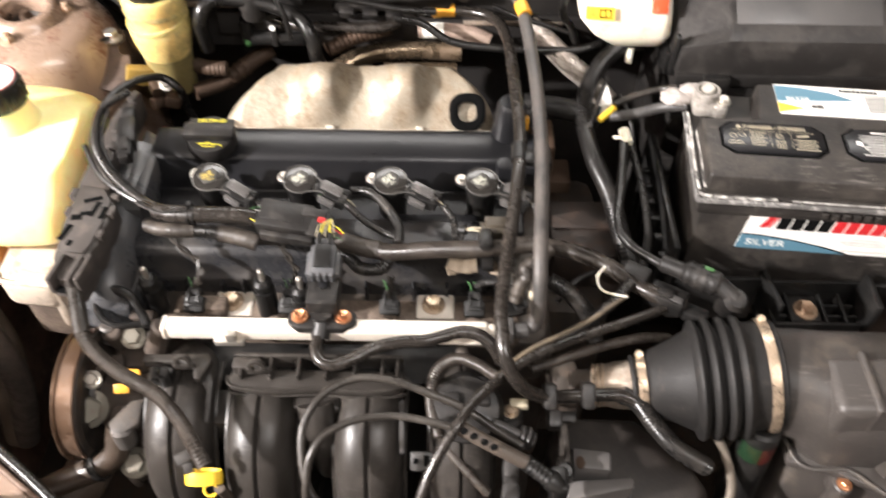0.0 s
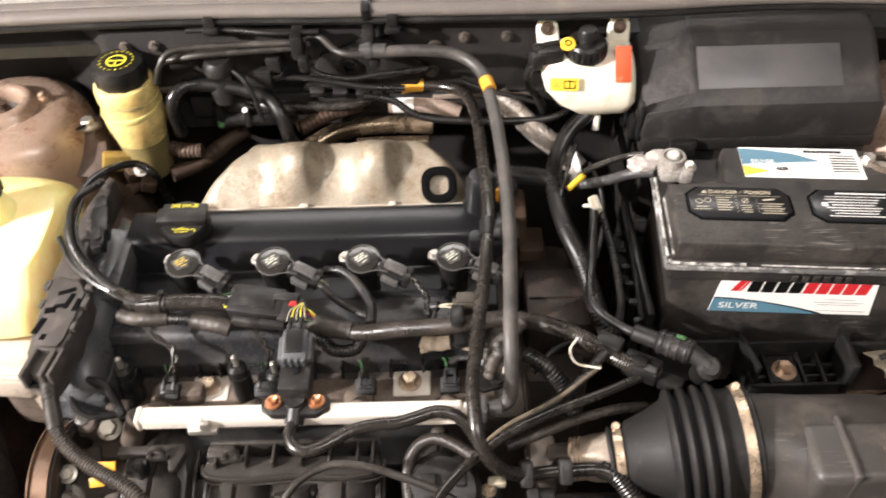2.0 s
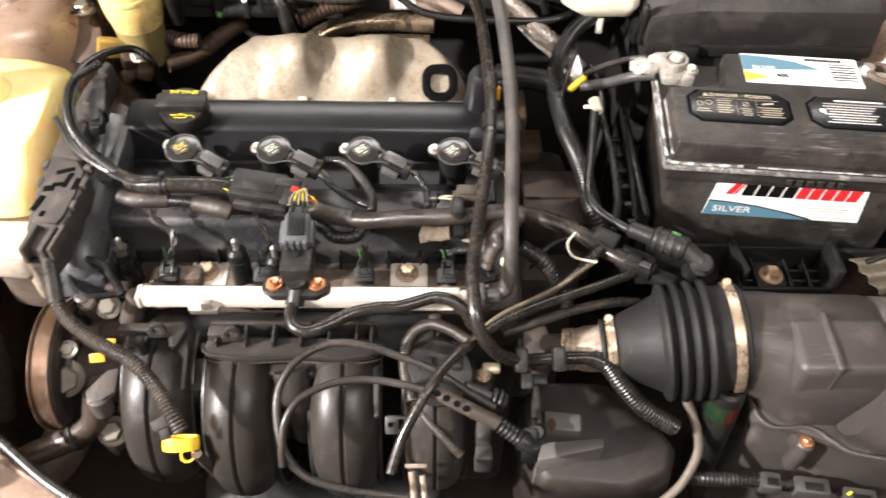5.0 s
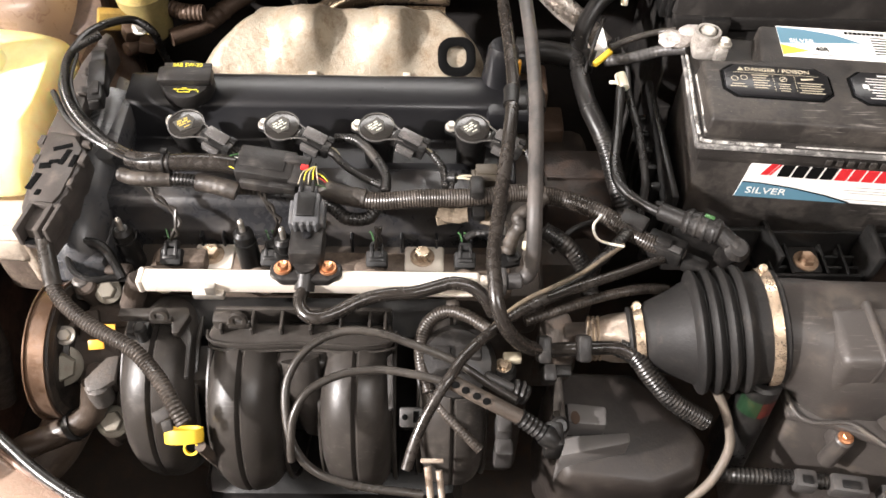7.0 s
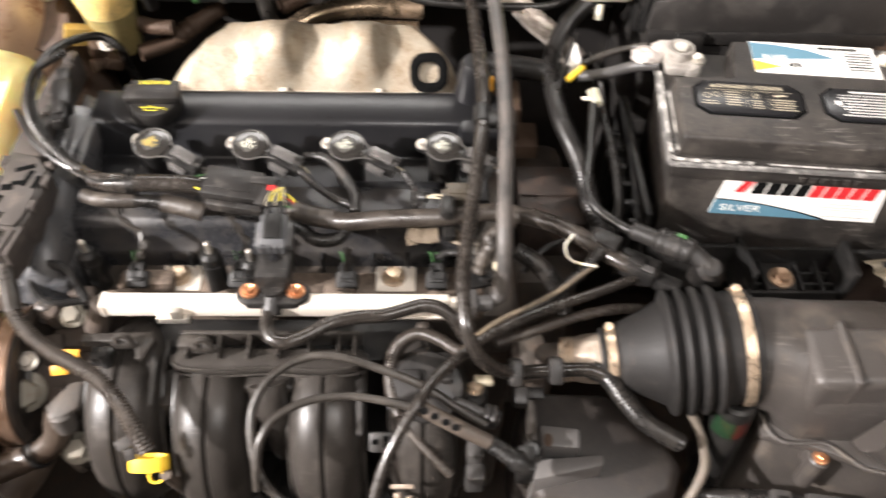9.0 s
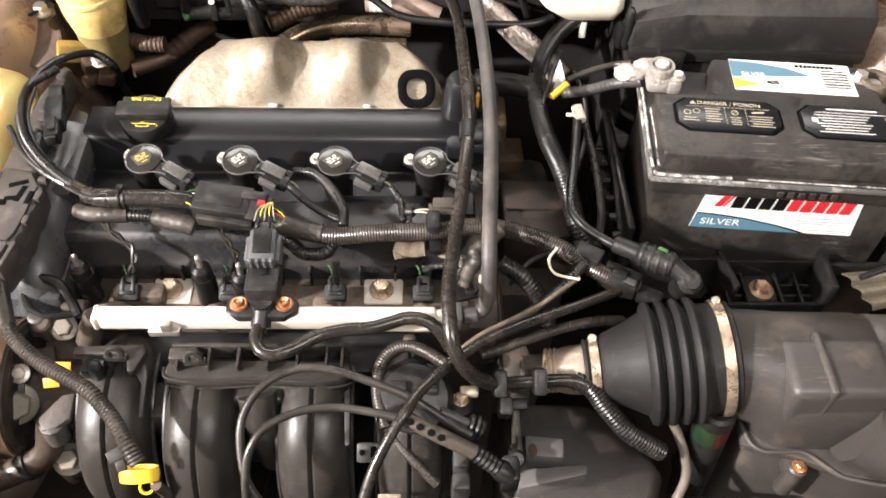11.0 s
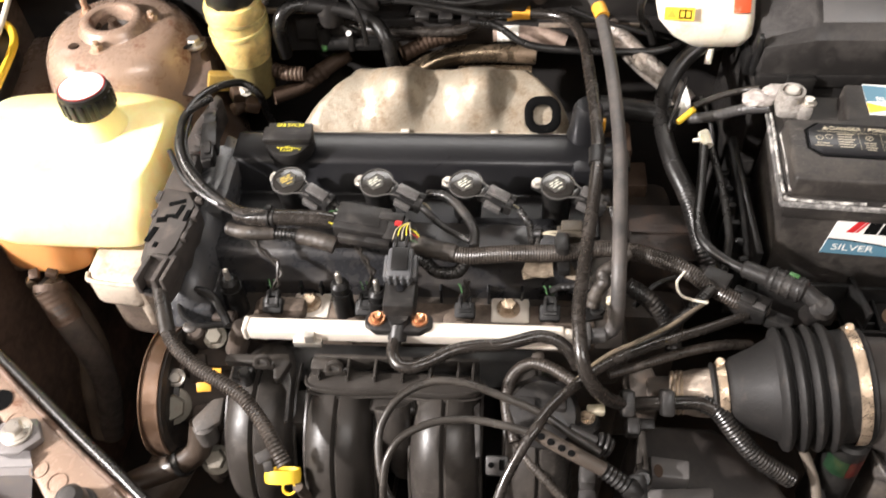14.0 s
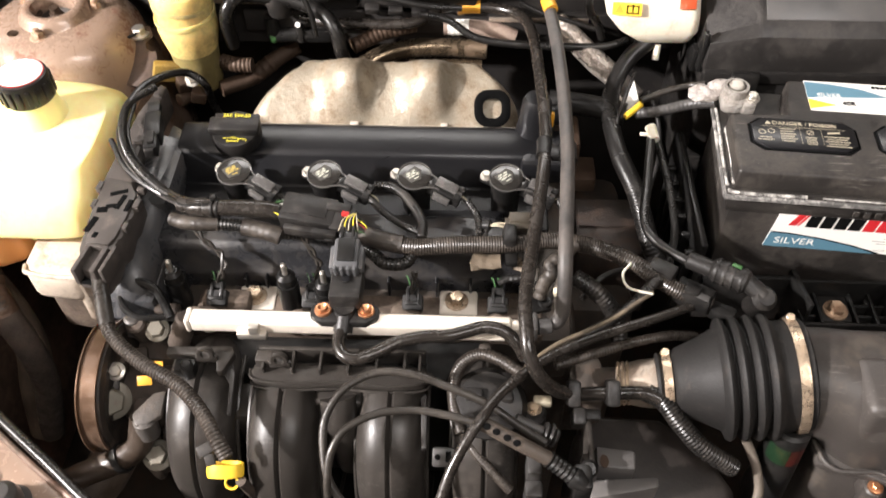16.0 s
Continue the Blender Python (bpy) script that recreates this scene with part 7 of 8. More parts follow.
for k in range(3):
    part("wire", tube([(-0.228, 0.590 + 0.004 * (k - 1), 0.973), (-0.200, 0.570 + 0.004 * (k - 1), 0.979), (-0.178, 0.565 + 0.003 * (k - 1), 0.984), (-0.160, 0.565, 0.982)], 0.0019, seg=8), (RUBBER, BROWNRUB, GREYRUB)[k], mh)
part("tie", join(*[ring(0.0084, 0.0098, 0.0025, 24, aim((-0.171 + d, 0.564, 0.977), (-0.10, 0.562, 0.979))) for d in (0.0, 0.005)], block((-0.169, 0.569, 0.987), (0.006, 0.006, 0.005), 0.001)), BLACK, mh, "black cable tie")
part("conduit", tube([(-0.032, 0.547, 0.968), (-0.004, 0.538, 0.965), (0.029, 0.533, 0.962), (0.072, 0.537, 0.962), (0.120, 0.541, 0.960), (0.169, 0.550, 0.957), (0.213, 0.546, 0.950), (0.244, 0.533, 0.945), (0.280, 0.512, 0.935), (0.317, 0.502, 0.925)], 0.0088, 0.0008, 0.0026, 14), BROWNCON, mh)
part("conduit", tube([(-0.030, 0.542, 0.955), (-0.012, 0.532, 0.953), (0.002, 0.520, 0.952), (0.021, 0.521, 0.952), (0.029, 0.534, 0.955)], 0.0068, 0.0009, 0.0035, 12), CONDUIT, mh)
part("conduit", tube([(-0.165, 0.557, 0.962), (-0.150, 0.556, 0.962), (-0.135, 0.553, 0.962)], 0.0064, 0.0010, 0.0035, 12), CONDUIT, mh)
part("tape_wrap", tube([(-0.215, 0.566, 0.958), (-0.200, 0.558, 0.962), (-0.182, 0.556, 0.963), (-0.166, 0.557, 0.962)], 0.0074, 0.0004, 0.007, 14), TAPEDARK, mh, "dusty dark tape wrap")
part("conduit", tube([(-0.113, 0.553, 0.955), (-0.084, 0.554, 0.955), (-0.068, 0.556, 0.955)], 0.0068, 0.0009, 0.0035, 12), CONDUIT, mh)
part("taped_wire", tube([(-0.299, 0.657, 0.980), (-0.274, 0.620, 0.975), (-0.233, 0.589, 0.972), (-0.183, 0.572, 0.968)], 0.003, seg=10), RUBBER, mh)
part("tape_wrap", tube([(-0.032, 0.547, 0.968), (-0.004, 0.538, 0.965), (0.018, 0.5345, 0.963)], 0.0096, 0.0008, 0.008, 16), TAPEDARK, mh, "dusty dark tape wrap")
part("tape_wrap", tube([(-0.140, 0.554, 0.962), (-0.126, 0.551, 0.962), (-0.110, 0.546, 0.962), (-0.102, 0.544, 0.960)], 0.0090, 0.0005, 0.007, 14), TAPEDARK, mh, "dirty worn tape wrap")
part("strap", join(block((0.122, 0.546, 0.962), (0.014, 0.024, 0.0225), 0.004), block((0.124, 0.530, 0.950), (0.012, 0.014, 0.008), 0.002)), BLACK, mh, "black retaining strap")
part("masking_tape", join(tube([(0.086, 0.534, 0.949), (0.100, 0.530, 0.946), (0.114, 0.530, 0.948)], 0.0095, 0.0012, 0.009, 12, flat=0.6), block((0.092, 0.527, 0.944), (0.016, 0.010, 0.003), 0.001, 35, 8, 20), block((0.135, 0.527, 0.943), (0.019, 0.010, 0.003), 0.001, 30, -12, -28), block((0.128, 0.535, 0.946), (0.012, 0.008, 0.003), 0.001, 20, 10, -50)), material("yellowed_tape", (0.13, 0.10, 0.066), 0.6, dirt=(0.10, 0.075, 0.05), dirt_at=0.5, dirt_scale=70, bump=0.6), mh, "yellowed torn tape")
part("taped_branch", tube([(0.184, 0.540, 0.962), (0.172, 0.527, 0.960), (0.161, 0.521, 0.956), (0.162, 0.514, 0.951), (0.155, 0.507, 0.944), (0.152, 0.500, 0.930)], 0.0072, 0.0014, 0.008, 14), TAPEDARK, mh, "crumpled taped branch")
part("taped_branch", tube([(0.170, 0.524, 0.956), (0.172, 0.512, 0.950), (0.170, 0.500, 0.940), (0.172, 0.490, 0.922)], 0.0060, 0.0010, 0.006, 12), TAPEDARK, mh, "crumpled taped branch")
part("branch_plug", join(lathe([(0.0062, 0), (0.0066, 0.006), (0.0045, 0.008)], 16, aim((0.170, 0.501, 0.944), (0.170, 0.487, 0.936)))), INKC, mh, "pale green-white plug end")
mc = thing("harness_connector", "large black harness connector with red lock", "connector", (-0.06, 0.57, 0.96))
CM = pose(-0.070, 0.556, 0.976, 8, 2, -9) @ Matrix.Diagonal((0.82, 0.80, 0.85, 1))
part("housing", moved(join(block((-0.005, 0.004, 0), (0.066, 0.040, 0.024), 0.003), block((0.038, -0.002, 0.0), (0.026, 0.034, 0.022), 0.002), block((-0.005, -0.021, -0.002), (0.050, 0.008, 0.014), 0.002), block((0.030, 0.012, 0.010), (0.030, 0.012, 0.010), 0.002), block((0.02, -0.022, 0.002), (0.03, 0.008, 0.010), 0.001), block((-0.012, 0.019, 0.006), (0.040, 0.006, 0.006), 0.001)), CM), DUSTY, mc)
part("lid_plate", moved(block((-0.008, 0.006, 0.0125), (0.052, 0.026, 0.0015), 0.0005), CM), DUSTY, mc)
part("red_lock", moved(block((0.040, 0.004, 0.011), (0.009, 0.007, 0.006), 0.001), CM), REDP, mc, "red locking tab")
for k in range(5):
    part("wire", moved(tube([(-0.036, -0.010 + 0.006 * k, 0.006), (-0.046, -0.006 + 0.004 * k, 0.006), (-0.055, -0.002 + 0.002 * k, 0.003)], 0.0006, seg=6), CM), (INKY, DUSTY, DUSTY, INKW, GREEN)[k], mc, "thin coloured wire")
    part("wire", moved(tube([(0.050, -0.012 + 0.006 * k, 0.004), (0.062, -0.012 + 0.004 * k, 0.004), (0.072, -0.014 + 0.002 * k, -0.002)], 0.0006, seg=6), CM), (GREEN, DUSTY, REDP, INKY, DUSTY)[k], mc, "thin coloured wire")
for nm in ([(-0.124, 0.616, 0.950), (-0.098, 0.597, 0.945)], [(-0.023, 0.610, 0.950), (-0.003, 0.591, 0.945), (0.018, 0.571, 0.950), (0.039, 0.555, 0.955)], [(0.080, 0.607, 0.950), (0.090, 0.592, 0.945), (0.093, 0.558, 0.955)], [(0.174, 0.612, 0.950), (0.179, 0.594, 0.945), (0.175, 0.560, 0.950)]):
    hose("coil_wire", nm, 0.0039, CONDUIT, "corrugated wire sleeve to an ignition coil", "wire", 0.0007, 0.0028)
hose("coil_wire", [(-0.018, 0.632, 0.945), (0.003, 0.625, 0.950), (0.022, 0.599, 0.955), (0.035, 0.571, 0.957), (0.036, 0.549, 0.957)], 0.0052, CONDUIT, "looped corrugated wire sleeve on the cover", "wire", 0.0007, 0.0033)
for nm in ([(-0.190, 0.555, 0.955), (-0.179, 0.547, 0.945), (-0.166, 0.541, 0.935), (-0.163, 0.531, 0.925), (-0.173, 0.527, 0.905)], [(-0.081, 0.549, 0.955), (-0.074, 0.543, 0.940), (-0.067, 0.537, 0.925), (-0.073, 0.529, 0.905)], [(0.029, 0.528, 0.930), (0.030, 0.525, 0.920), (0.027, 0.522, 0.905)]):
    w = thing("injector_wire", "twisted black wire pair to an injector", "wire", nm[-1])
    for s in (-1, 1):
        line = spline(nm, 0.004)
        part("strand", tube([p + Vector((0.0022 * math.cos(i * 0.9 + (s > 0) * math.pi), 0.0012 * math.sin(i * 0.9 + (s > 0) * math.pi), 0.0018 * math.sin(i * 0.9 + (s > 0) * math.pi))) for i, p in enumerate(line)], 0.0018, seg=6), GREYRUB, w)
gc = thing("tan_connector", "small olive-tan plug on the valve cover", "connector", (0.125, 0.575, 0.935))
part("housing", join(block((0.132, 0.567, 0.960), (0.021, 0.021, 0.016), 0.0015, 6, 0, 0), block((0.132, 0.567, 0.9685), (0.019, 0.008, 0.002), 0.0006, 6), block((0.120, 0.566, 0.958), (0.005, 0.014, 0.012), 0.001)), material("olive_tan_plug", (0.050, 0.041, 0.030), 0.42, dirt=(0.15, 0.12, 0.085), dirt_at=0.66, dirt_scale=60, bump=0.15), gc)
for d in (-0.003, 0.002):
    part("lead", tube([(0.119, 0.566 + d, 0.960), (0.110, 0.566 + d * 0.6, 0.961), (0.101, 0.567, 0.958)], 0.0011, seg=6), INKC, gc, "bare tan lead")
part("cap", lathe([(0.0052, 0), (0.0052, 0.007), (0.003, 0.009)], 16, aim((0.103, 0.567, 0.958), (0.092, 0.570, 0.955))), BLACK, gc)
part("clip_arm", tube([(0.100, 0.568, 0.956), (0.098, 0.558, 0.952), (0.099, 0.547, 0.950)], 0.0032, 0.0005, 0.003, seg=8), CONDUIT, gc)
lc = thing("dipstick_harness", "black corrugated conduit curving past the pulley", "conduit", (-0.2, 0.42, 0.88))
part("conduit_run", tube([(-0.270, 0.495, 0.955), (-0.250, 0.444, 0.943), (-0.217, 0.413, 0.938), (-0.172, 0.387, 0.938), (-0.156, 0.374, 0.934), (-0.142, 0.359, 0.931), (-0.129, 0.341, 0.926), (-0.1195, 0.328, 0.917)], 0.0070, 0.0012, 0.0033, 14), BROWNCON, lc)
part("clip", join(block((-0.142, 0.341, 0.908), (0.016, 0.010, 0.004), 0.001, 30, 0, 35), block((-0.138, 0.333, 0.903), (0.008, 0.010, 0.004), 0.001, 50, 0, 20)), GREYP, lc, "grey conduit clip")
part("smooth_end", tube([(-0.270, 0.495, 0.955), (-0.250, 0.444, 0.943), (-0.217, 0.413, 0.935), (-0.174, 0.386, 0.932), (-0.143, 0.361, 0.928), (-0.119, 0.335, 0.918)][0:2], 0.0076, seg=14), GREYRUB, lc)
dp = thing("dipstick", "yellow dipstick handle ring", "dipstick", (-0.13, 0.335, 0.84))
part("ring_handle", moved(ring(0.0138, 0.0172, 0.0120, 30), pose(-0.1325, 0.336, 0.866, -50, 0, 3) @ Matrix.Diagonal((1.0, 0.6, 1, 1))), YELLOW, dp)
part("ring_loop", moved(ring(0.0045, 0.0072, 0.004, 22), pose(-0.1265, 0.3335, 0.861, 40, 0, 0)), YELLOW, dp)
part("tube", tube([(-0.118, 0.332, 0.866), (-0.112, 0.338, 0.82), (-0.105, 0.36, 0.72)], 0.005, seg=10), DARKST, dp)
TANWIRE = material("tan_dusted_wire", (0.15, 0.115, 0.075), 0.5, dirt=(0.07, 0.055, 0.04), dirt_at=0.55, dirt_scale=60, bump=0.2)
hose("sensor_hose", [(-0.030, 0.452, 0.943), (-0.035, 0.437, 0.939), (-0.030, 0.424, 0.937), (-0.018, 0.419, 0.937), (0.001, 0.426, 0.938), (0.021, 0.437, 0.940), (0.045, 0.442, 0.942), (0.064, 0.442, 0.944), (0.082, 0.447, 0.945), (0.100, 0.452, 0.946), (0.118, 0.449, 0.943), (0.129, 0.441, 0.936), (0.136, 0.436, 0.922)], 0.0060, BROWNRUB, "brown-black rubber hose from the pressure sensor", seg=16)

# throttle cables and their clips
hose("throttle_cable", [(0.152, 0.348, 0.925), (0.130, 0.360, 0.930), (0.100, 0.376, 0.940), (0.065, 0.386, 0.950), (0.035, 0.395, 0.953), (0.005, 0.395, 0.953), (-0.022, 0.381, 0.948), (-0.037, 0.359, 0.935), (-0.037, 0.334, 0.920), (-0.029, 0.312, 0.905), (-0.010, 0.298, 0.890), (0.027, 0.289, 0.885), (0.076, 0.285, 0.880)], 0.0036, GREYRUB, "grey looped throttle cable over the manifold", "cable", seg=12)
hose("throttle_cable", [(0.100, 0.351, 0.945), (0.073, 0.356, 0.950), (0.041, 0.360, 0.952), (0.010, 0.357, 0.950), (-0.016, 0.345, 0.945), (-0.028, 0.329, 0.935), (-0.031, 0.313, 0.920), (-0.031, 0.302, 0.905)], 0.0034, GREYRUB, "grey looped throttle cable over the manifold", "cable", seg=12)
cs = thing("cable_adjuster", "dusty notched plastic cable adjuster", "cable adjuster", (0.13, 0.37, 0.92))
sp0 = [(0.093, 0.356, 0.946), (0.122, 0.344, 0.937), (0.154, 0.334, 0.923)]
part("sleeve", tube(sp0, 0.0064, seg=16), material("dusty_tan_plastic", (0.055, 0.043, 0.034), 0.5, dirt=(0.15, 0.115, 0.085), dirt_at=0.6, dirt_scale=60, bump=0.3), cs)
toward = Vector((0, -0.60, 0.80))
sleeve_line = spline(sp0, 0.001)
# Black discs on the uncut sleeve stand for shade in the notches.
for k in range(4):
    p = sleeve_line[int((0.14 + 0.135 * k) * len(sleeve_line))] + toward * 0.0060
    part("notch", moved(lathe([(0.0034, 0), (0.0034, 0.0012), (0.0026, 0.0014)], 14), aim(p, p + toward) @ Matrix.Diagonal((1.0, 0.85, 1, 1))), INKK, cs, "black disc for a notch's shade")
spr = [(0.154, 0.334, 0.923), (0.174, 0.325, 0.912)]
part("coil_spring", tube(spr, 0.0078, 0.0016, 0.0042, 14), BLACK, cs, "small coil spring")
part("end_fitting", join(lathe([(0.0085, 0), (0.0095, 0.004), (0.006, 0.014)], 18, aim(spr[1], (0.2, 0.31, 0.90))), block((0.187, 0.335, 0.878), (0.016, 0.024, 0.03), 0.004)), BLACK, cs)
ce = thing("cable_end_fitting", "grey cable end barrel with black collars", "cable end", (0.155, 0.360, 0.90))
part("barrel", rod((0.126, 0.368, 0.930), (0.150, 0.361, 0.920), 0.0048, 14, 0.001), GREYP, ce)
for k, (r0, d0) in enumerate(((0.0100, 0.0), (0.0112, 0.005), (0.0088, 0.010))):
    part("collar", ring(0.004, r0, 0.0036, 22, aim((0.150 + d0 * 0.9, 0.361 - d0 * 0.25, 0.920 - d0 * 0.35), (0.24, 0.336, 0.885))), DUSTY, ce)
hose("diagonal_cable", [(0.297, 0.497, 0.926), (0.260, 0.478, 0.931), (0.209, 0.455, 0.935), (0.175, 0.437, 0.938), (0.152, 0.421, 0.941), (0.127, 0.397, 0.946), (0.108, 0.374, 0.950), (0.098, 0.357, 0.951), (0.087, 0.342, 0.944), (0.072, 0.319, 0.926), (0.062, 0.296, 0.905)], 0.0047, BROWNRUB, "brown-grey cable crossing the front of the engine", "cable", seg=12)
hose("diagonal_wire", [(0.258, 0.500, 0.942), (0.240, 0.486, 0.942), (0.221, 0.472, 0.940), (0.192, 0.455, 0.939), (0.167, 0.442, 0.938), (0.148, 0.428, 0.936), (0.130, 0.410, 0.934)], 0.0022, TANWIRE, "thin tan-dusted wire along the diagonal bundle", "wire", seg=10)
hose("diagonal_cable", [(0.210, 0.460, 0.929), (0.180, 0.444, 0.931), (0.155, 0.428, 0.934), (0.130, 0.404, 0.938)], 0.0034, GREYRUB, "grey cable crossing the front of the engine", "cable", seg=12)
hose("diagonal_conduit", [(0.264, 0.515, 0.944), (0.239, 0.489, 0.938), (0.216, 0.471, 0.933), (0.193, 0.458, 0.929), (0.172, 0.446, 0.926)], 0.0056, CONDUIT, "black conduit in the diagonal bundle", "conduit", 0.0009, 0.0032)
hose("lower_conduit", [(0.304, 0.482, 0.898), (0.282, 0.475, 0.908), (0.262, 0.467, 0.915), (0.233, 0.456, 0.920), (0.197, 0.439, 0.925), (0.164, 0.428, 0.922)], 0.0050, BROWNCON, "dusty brown conduit under the diagonal bundle", "conduit", 0.0008, 0.0030)
hose("starter_conduit", [(0.187, 0.527, 0.930), (0.209, 0.516, 0.920), (0.228, 0.504, 0.900), (0.235, 0.485, 0.880)], 0.0092, CONDUIT, "dark corrugated conduit beside the engine", "conduit", 0.0010, 0.0040)
hose("white_wire", [(0.238, 0.525, 0.955), (0.229, 0.511, 0.955), (0.234, 0.499, 0.950), (0.257, 0.496, 0.945)], 0.0013, WHITEP, "thin white wire loop", "wire", seg=8)
hose("throttle_conduit", [(0.080, 0.372, 0.893), (0.073, 0.394, 0.900), (0.072, 0.418, 0.906), (0.080, 0.434, 0.913), (0.096, 0.440, 0.919), (0.114, 0.433, 0.921), (0.133, 0.419, 0.921)], 0.0062, BROWNCON, "corrugated conduit looping over the throttle", "conduit", 0.0007, 0.0027)
hose("throttle_conduit", [(0.074, 0.398, 0.900), (0.078, 0.381, 0.893), (0.085, 0.370, 0.885), (0.094, 0.359, 0.879), (0.112, 0.343, 0.870), (0.125, 0.333, 0.862)], 0.0048, BROWNCON, "corrugated conduit dropping past the throttle", "conduit", 0.0006, 0.0027)
bcx = thing("inline_connector", "black inline connector in the wiring beside the bellows", "connector", (0.27, 0.53, 0.92))
part("housing", join(block((0.300, 0.507, 0.930), (0.036, 0.022, 0.018), 0.002, 0, 0, -30), block((0.326, 0.491, 0.924), (0.024, 0.015, 0.014), 0.003, 0, 0, -30), block((0.297, 0.506, 0.9405), (0.014, 0.010, 0.004), 0.001, 0, 0, -30)), BLACK, bcx)
part("upper_clip", block((0.270, 0.526, 0.944), (0.026, 0.018, 0.012), 0.002, 0, 0, -32), DUSTY, bcx, "grey-black harness clip")
part("lens", block((0.306, 0.498, 0.9395), (0.012, 0.007, 0.002), 0.0008, 10, 0, -30), GREYP, bcx, "greyed plug window")
as_ = thing("air_sensor_plug", "large grey-black sensor plug with elbow at the bellows", "sensor plug", (0.33, 0.50, 0.93))
part("barrel", join(rod((0.292, 0.530, 0.957), (0.318, 0.514, 0.959), 0.0085, 18, 0.002), rod((0.312, 0.518, 0.959), (0.344, 0.500, 0.960), 0.0115, 20, 0.003), *[ring(0.011, 0.0128, 0.003, 20, aim((0.316 + 0.007 * k, 0.516 - 0.004 * k, 0.959), (0.36, 0.491, 0.961))) for k in range(4)]), DUSTY, as_)
part("elbow", join(lathe([(0.0105, -0.03), (0.0105, 0.0), (0.0118, 0.003), (0.008, 0.009)], 20, pose(0.356, 0.487, 0.953, 25, 0, 0)), rod((0.342, 0.501, 0.960), (0.356, 0.488, 0.955), 0.0088, 16)), DUSTY, as_)
part("green_mark", block((0.332, 0.510, 0.9722), (0.009, 0.004, 0.001), 0.0003, 0, 0, -30), GREEN, as_, "green mark")
for nm in ([(0.621, 0.696, 1.010), (0.641, 0.672, 1.000), (0.658, 0.642, 0.980), (0.662, 0.618, 0.960), (0.649, 0.587, 0.940), (0.638, 0.557, 0.920)], [(0.614, 0.686, 1.010), (0.635, 0.665, 0.990), (0.646, 0.627, 0.970), (0.643, 0.595, 0.950), (0.643, 0.564, 0.920)], [(0.669, 0.627, 0.950), (0.643, 0.596, 0.930), (0.637, 0.573, 0.910), (0.650, 0.556, 0.900)]):
    hose("ground_cable", nm, 0.0040, RUBBER, "black battery cable looping down beside the tray", "cable", seg=12)
hose("wing_grommet_strip", [(0.789, 0.877, 1.000), (0.801, 0.845, 1.000), (0.804, 0.797, 1.000), (0.791, 0.737, 1.000)], 0.0022, RUBBER, "black strip along the wing seam", "seal", seg=10)
hose("channel_cable", [(-0.294, 0.711, 0.985), (-0.286, 0.741, 0.985), (-0.271, 0.768, 0.980), (-0.251, 0.787, 0.970), (-0.233, 0.785, 0.955)] + [(-0.235, 0.80, 0.915), (-0.225, 0.80, 0.87)], 0.0046, RUBBER, "black taped cable arching over the channel", "cable", seg=14)
pcl = thing("pipe_clip", "black pipe clip pair holding the vacuum pipe", "clip", (0.195, 0.405, 0.88))
part("clip", join(block((0.180, 0.404, 0.914), (0.012, 0.024, 0.021), 0.003, 35), block((0.185, 0.388, 0.898), (0.012, 0.016, 0.026), 0.003, 20), block((0.196, 0.394, 0.894), (0.020, 0.010, 0.010), 0.002, 20)), DUSTY, pcl)
part("clip", block((0.216, 0.408, 0.910), (0.012, 0.024, 0.021), 0.003, 35), DUSTY, pcl)
ys = thing("yellow_sensor", "black sensor with pale yellow plug near the throttle", "sensor", (0.15, 0.40, 0.87))
part("body", lathe([(0.012, 0), (0.012, 0.02), (0.009, 0.024)], 20, pose(0.146, 0.398, 0.868)), BLACK, ys)
part("plug", block((0.154, 0.408, 0.892), (0.017, 0.009, 0.009), 0.002), INKC, ys, "pale yellow plug")
part("screw", hexbolt((0.146, 0.400, 0.892), 0.005, 0.004), BRASSY, ys, "small brassy screw")
tb_ = thing("throttle_actuator", "black throttle actuator housing with plug", "actuator", (0.10, 0.38, 0.78))
part("housing", join(lathe([(0.034, 0), (0.036, 0.02), (0.030, 0.032), (0.012, 0.036)], 30, pose(0.104, 0.408, 0.876, 25, 0, 0)), block((0.098, 0.40, 0.902), (0.024, 0.020, 0.018), 0.005, 25), block((0.12, 0.41, 0.90), (0.012, 0.03, 0.03), 0.003)), DUSTY, tb_)
part("grey_face", block((0.090, 0.400, 0.914), (0.016, 0.012, 0.005), 0.002, 25), DUSTY, tb_)
part("top_bolt", lathe([(0.006, 0), (0.006, 0.008), (0.003, 0.010)], 16, pose(0.100, 0.446, 0.915)), DARKST, tb_)
part("lower_plug", join(block((0.146, 0.353, 0.862), (0.014, 0.020, 0.03), 0.003), block((0.146, 0.336, 0.848), (0.016, 0.016, 0.03), 0.003)), GREYP, tb_)
fe = thing("forked_end", "bright forked metal cable end", "cable end", (0.08, 0.31, 0.84))
part("fork", join(rod((0.079, 0.320, 0.855), (0.082, 0.298, 0.84), 0.0032, 10), rod((0.089, 0.318, 0.852), (0.092, 0.298, 0.838), 0.0030, 10), block((0.083, 0.324, 0.858), (0.020, 0.004, 0.003), 0.001)), GREYPIPE, fe)
lw = thing("lower_wiring", "tangle of dark connectors below the air box", "wiring", (0.45, 0.33, 0.78))
part("conduit", tube([(0.35, 0.345, 0.79), (0.38, 0.34, 0.795), (0.42, 0.338, 0.797), (0.46, 0.335, 0.792)], 0.0080, 0.0010, 0.004, 12), CONDUIT, lw)
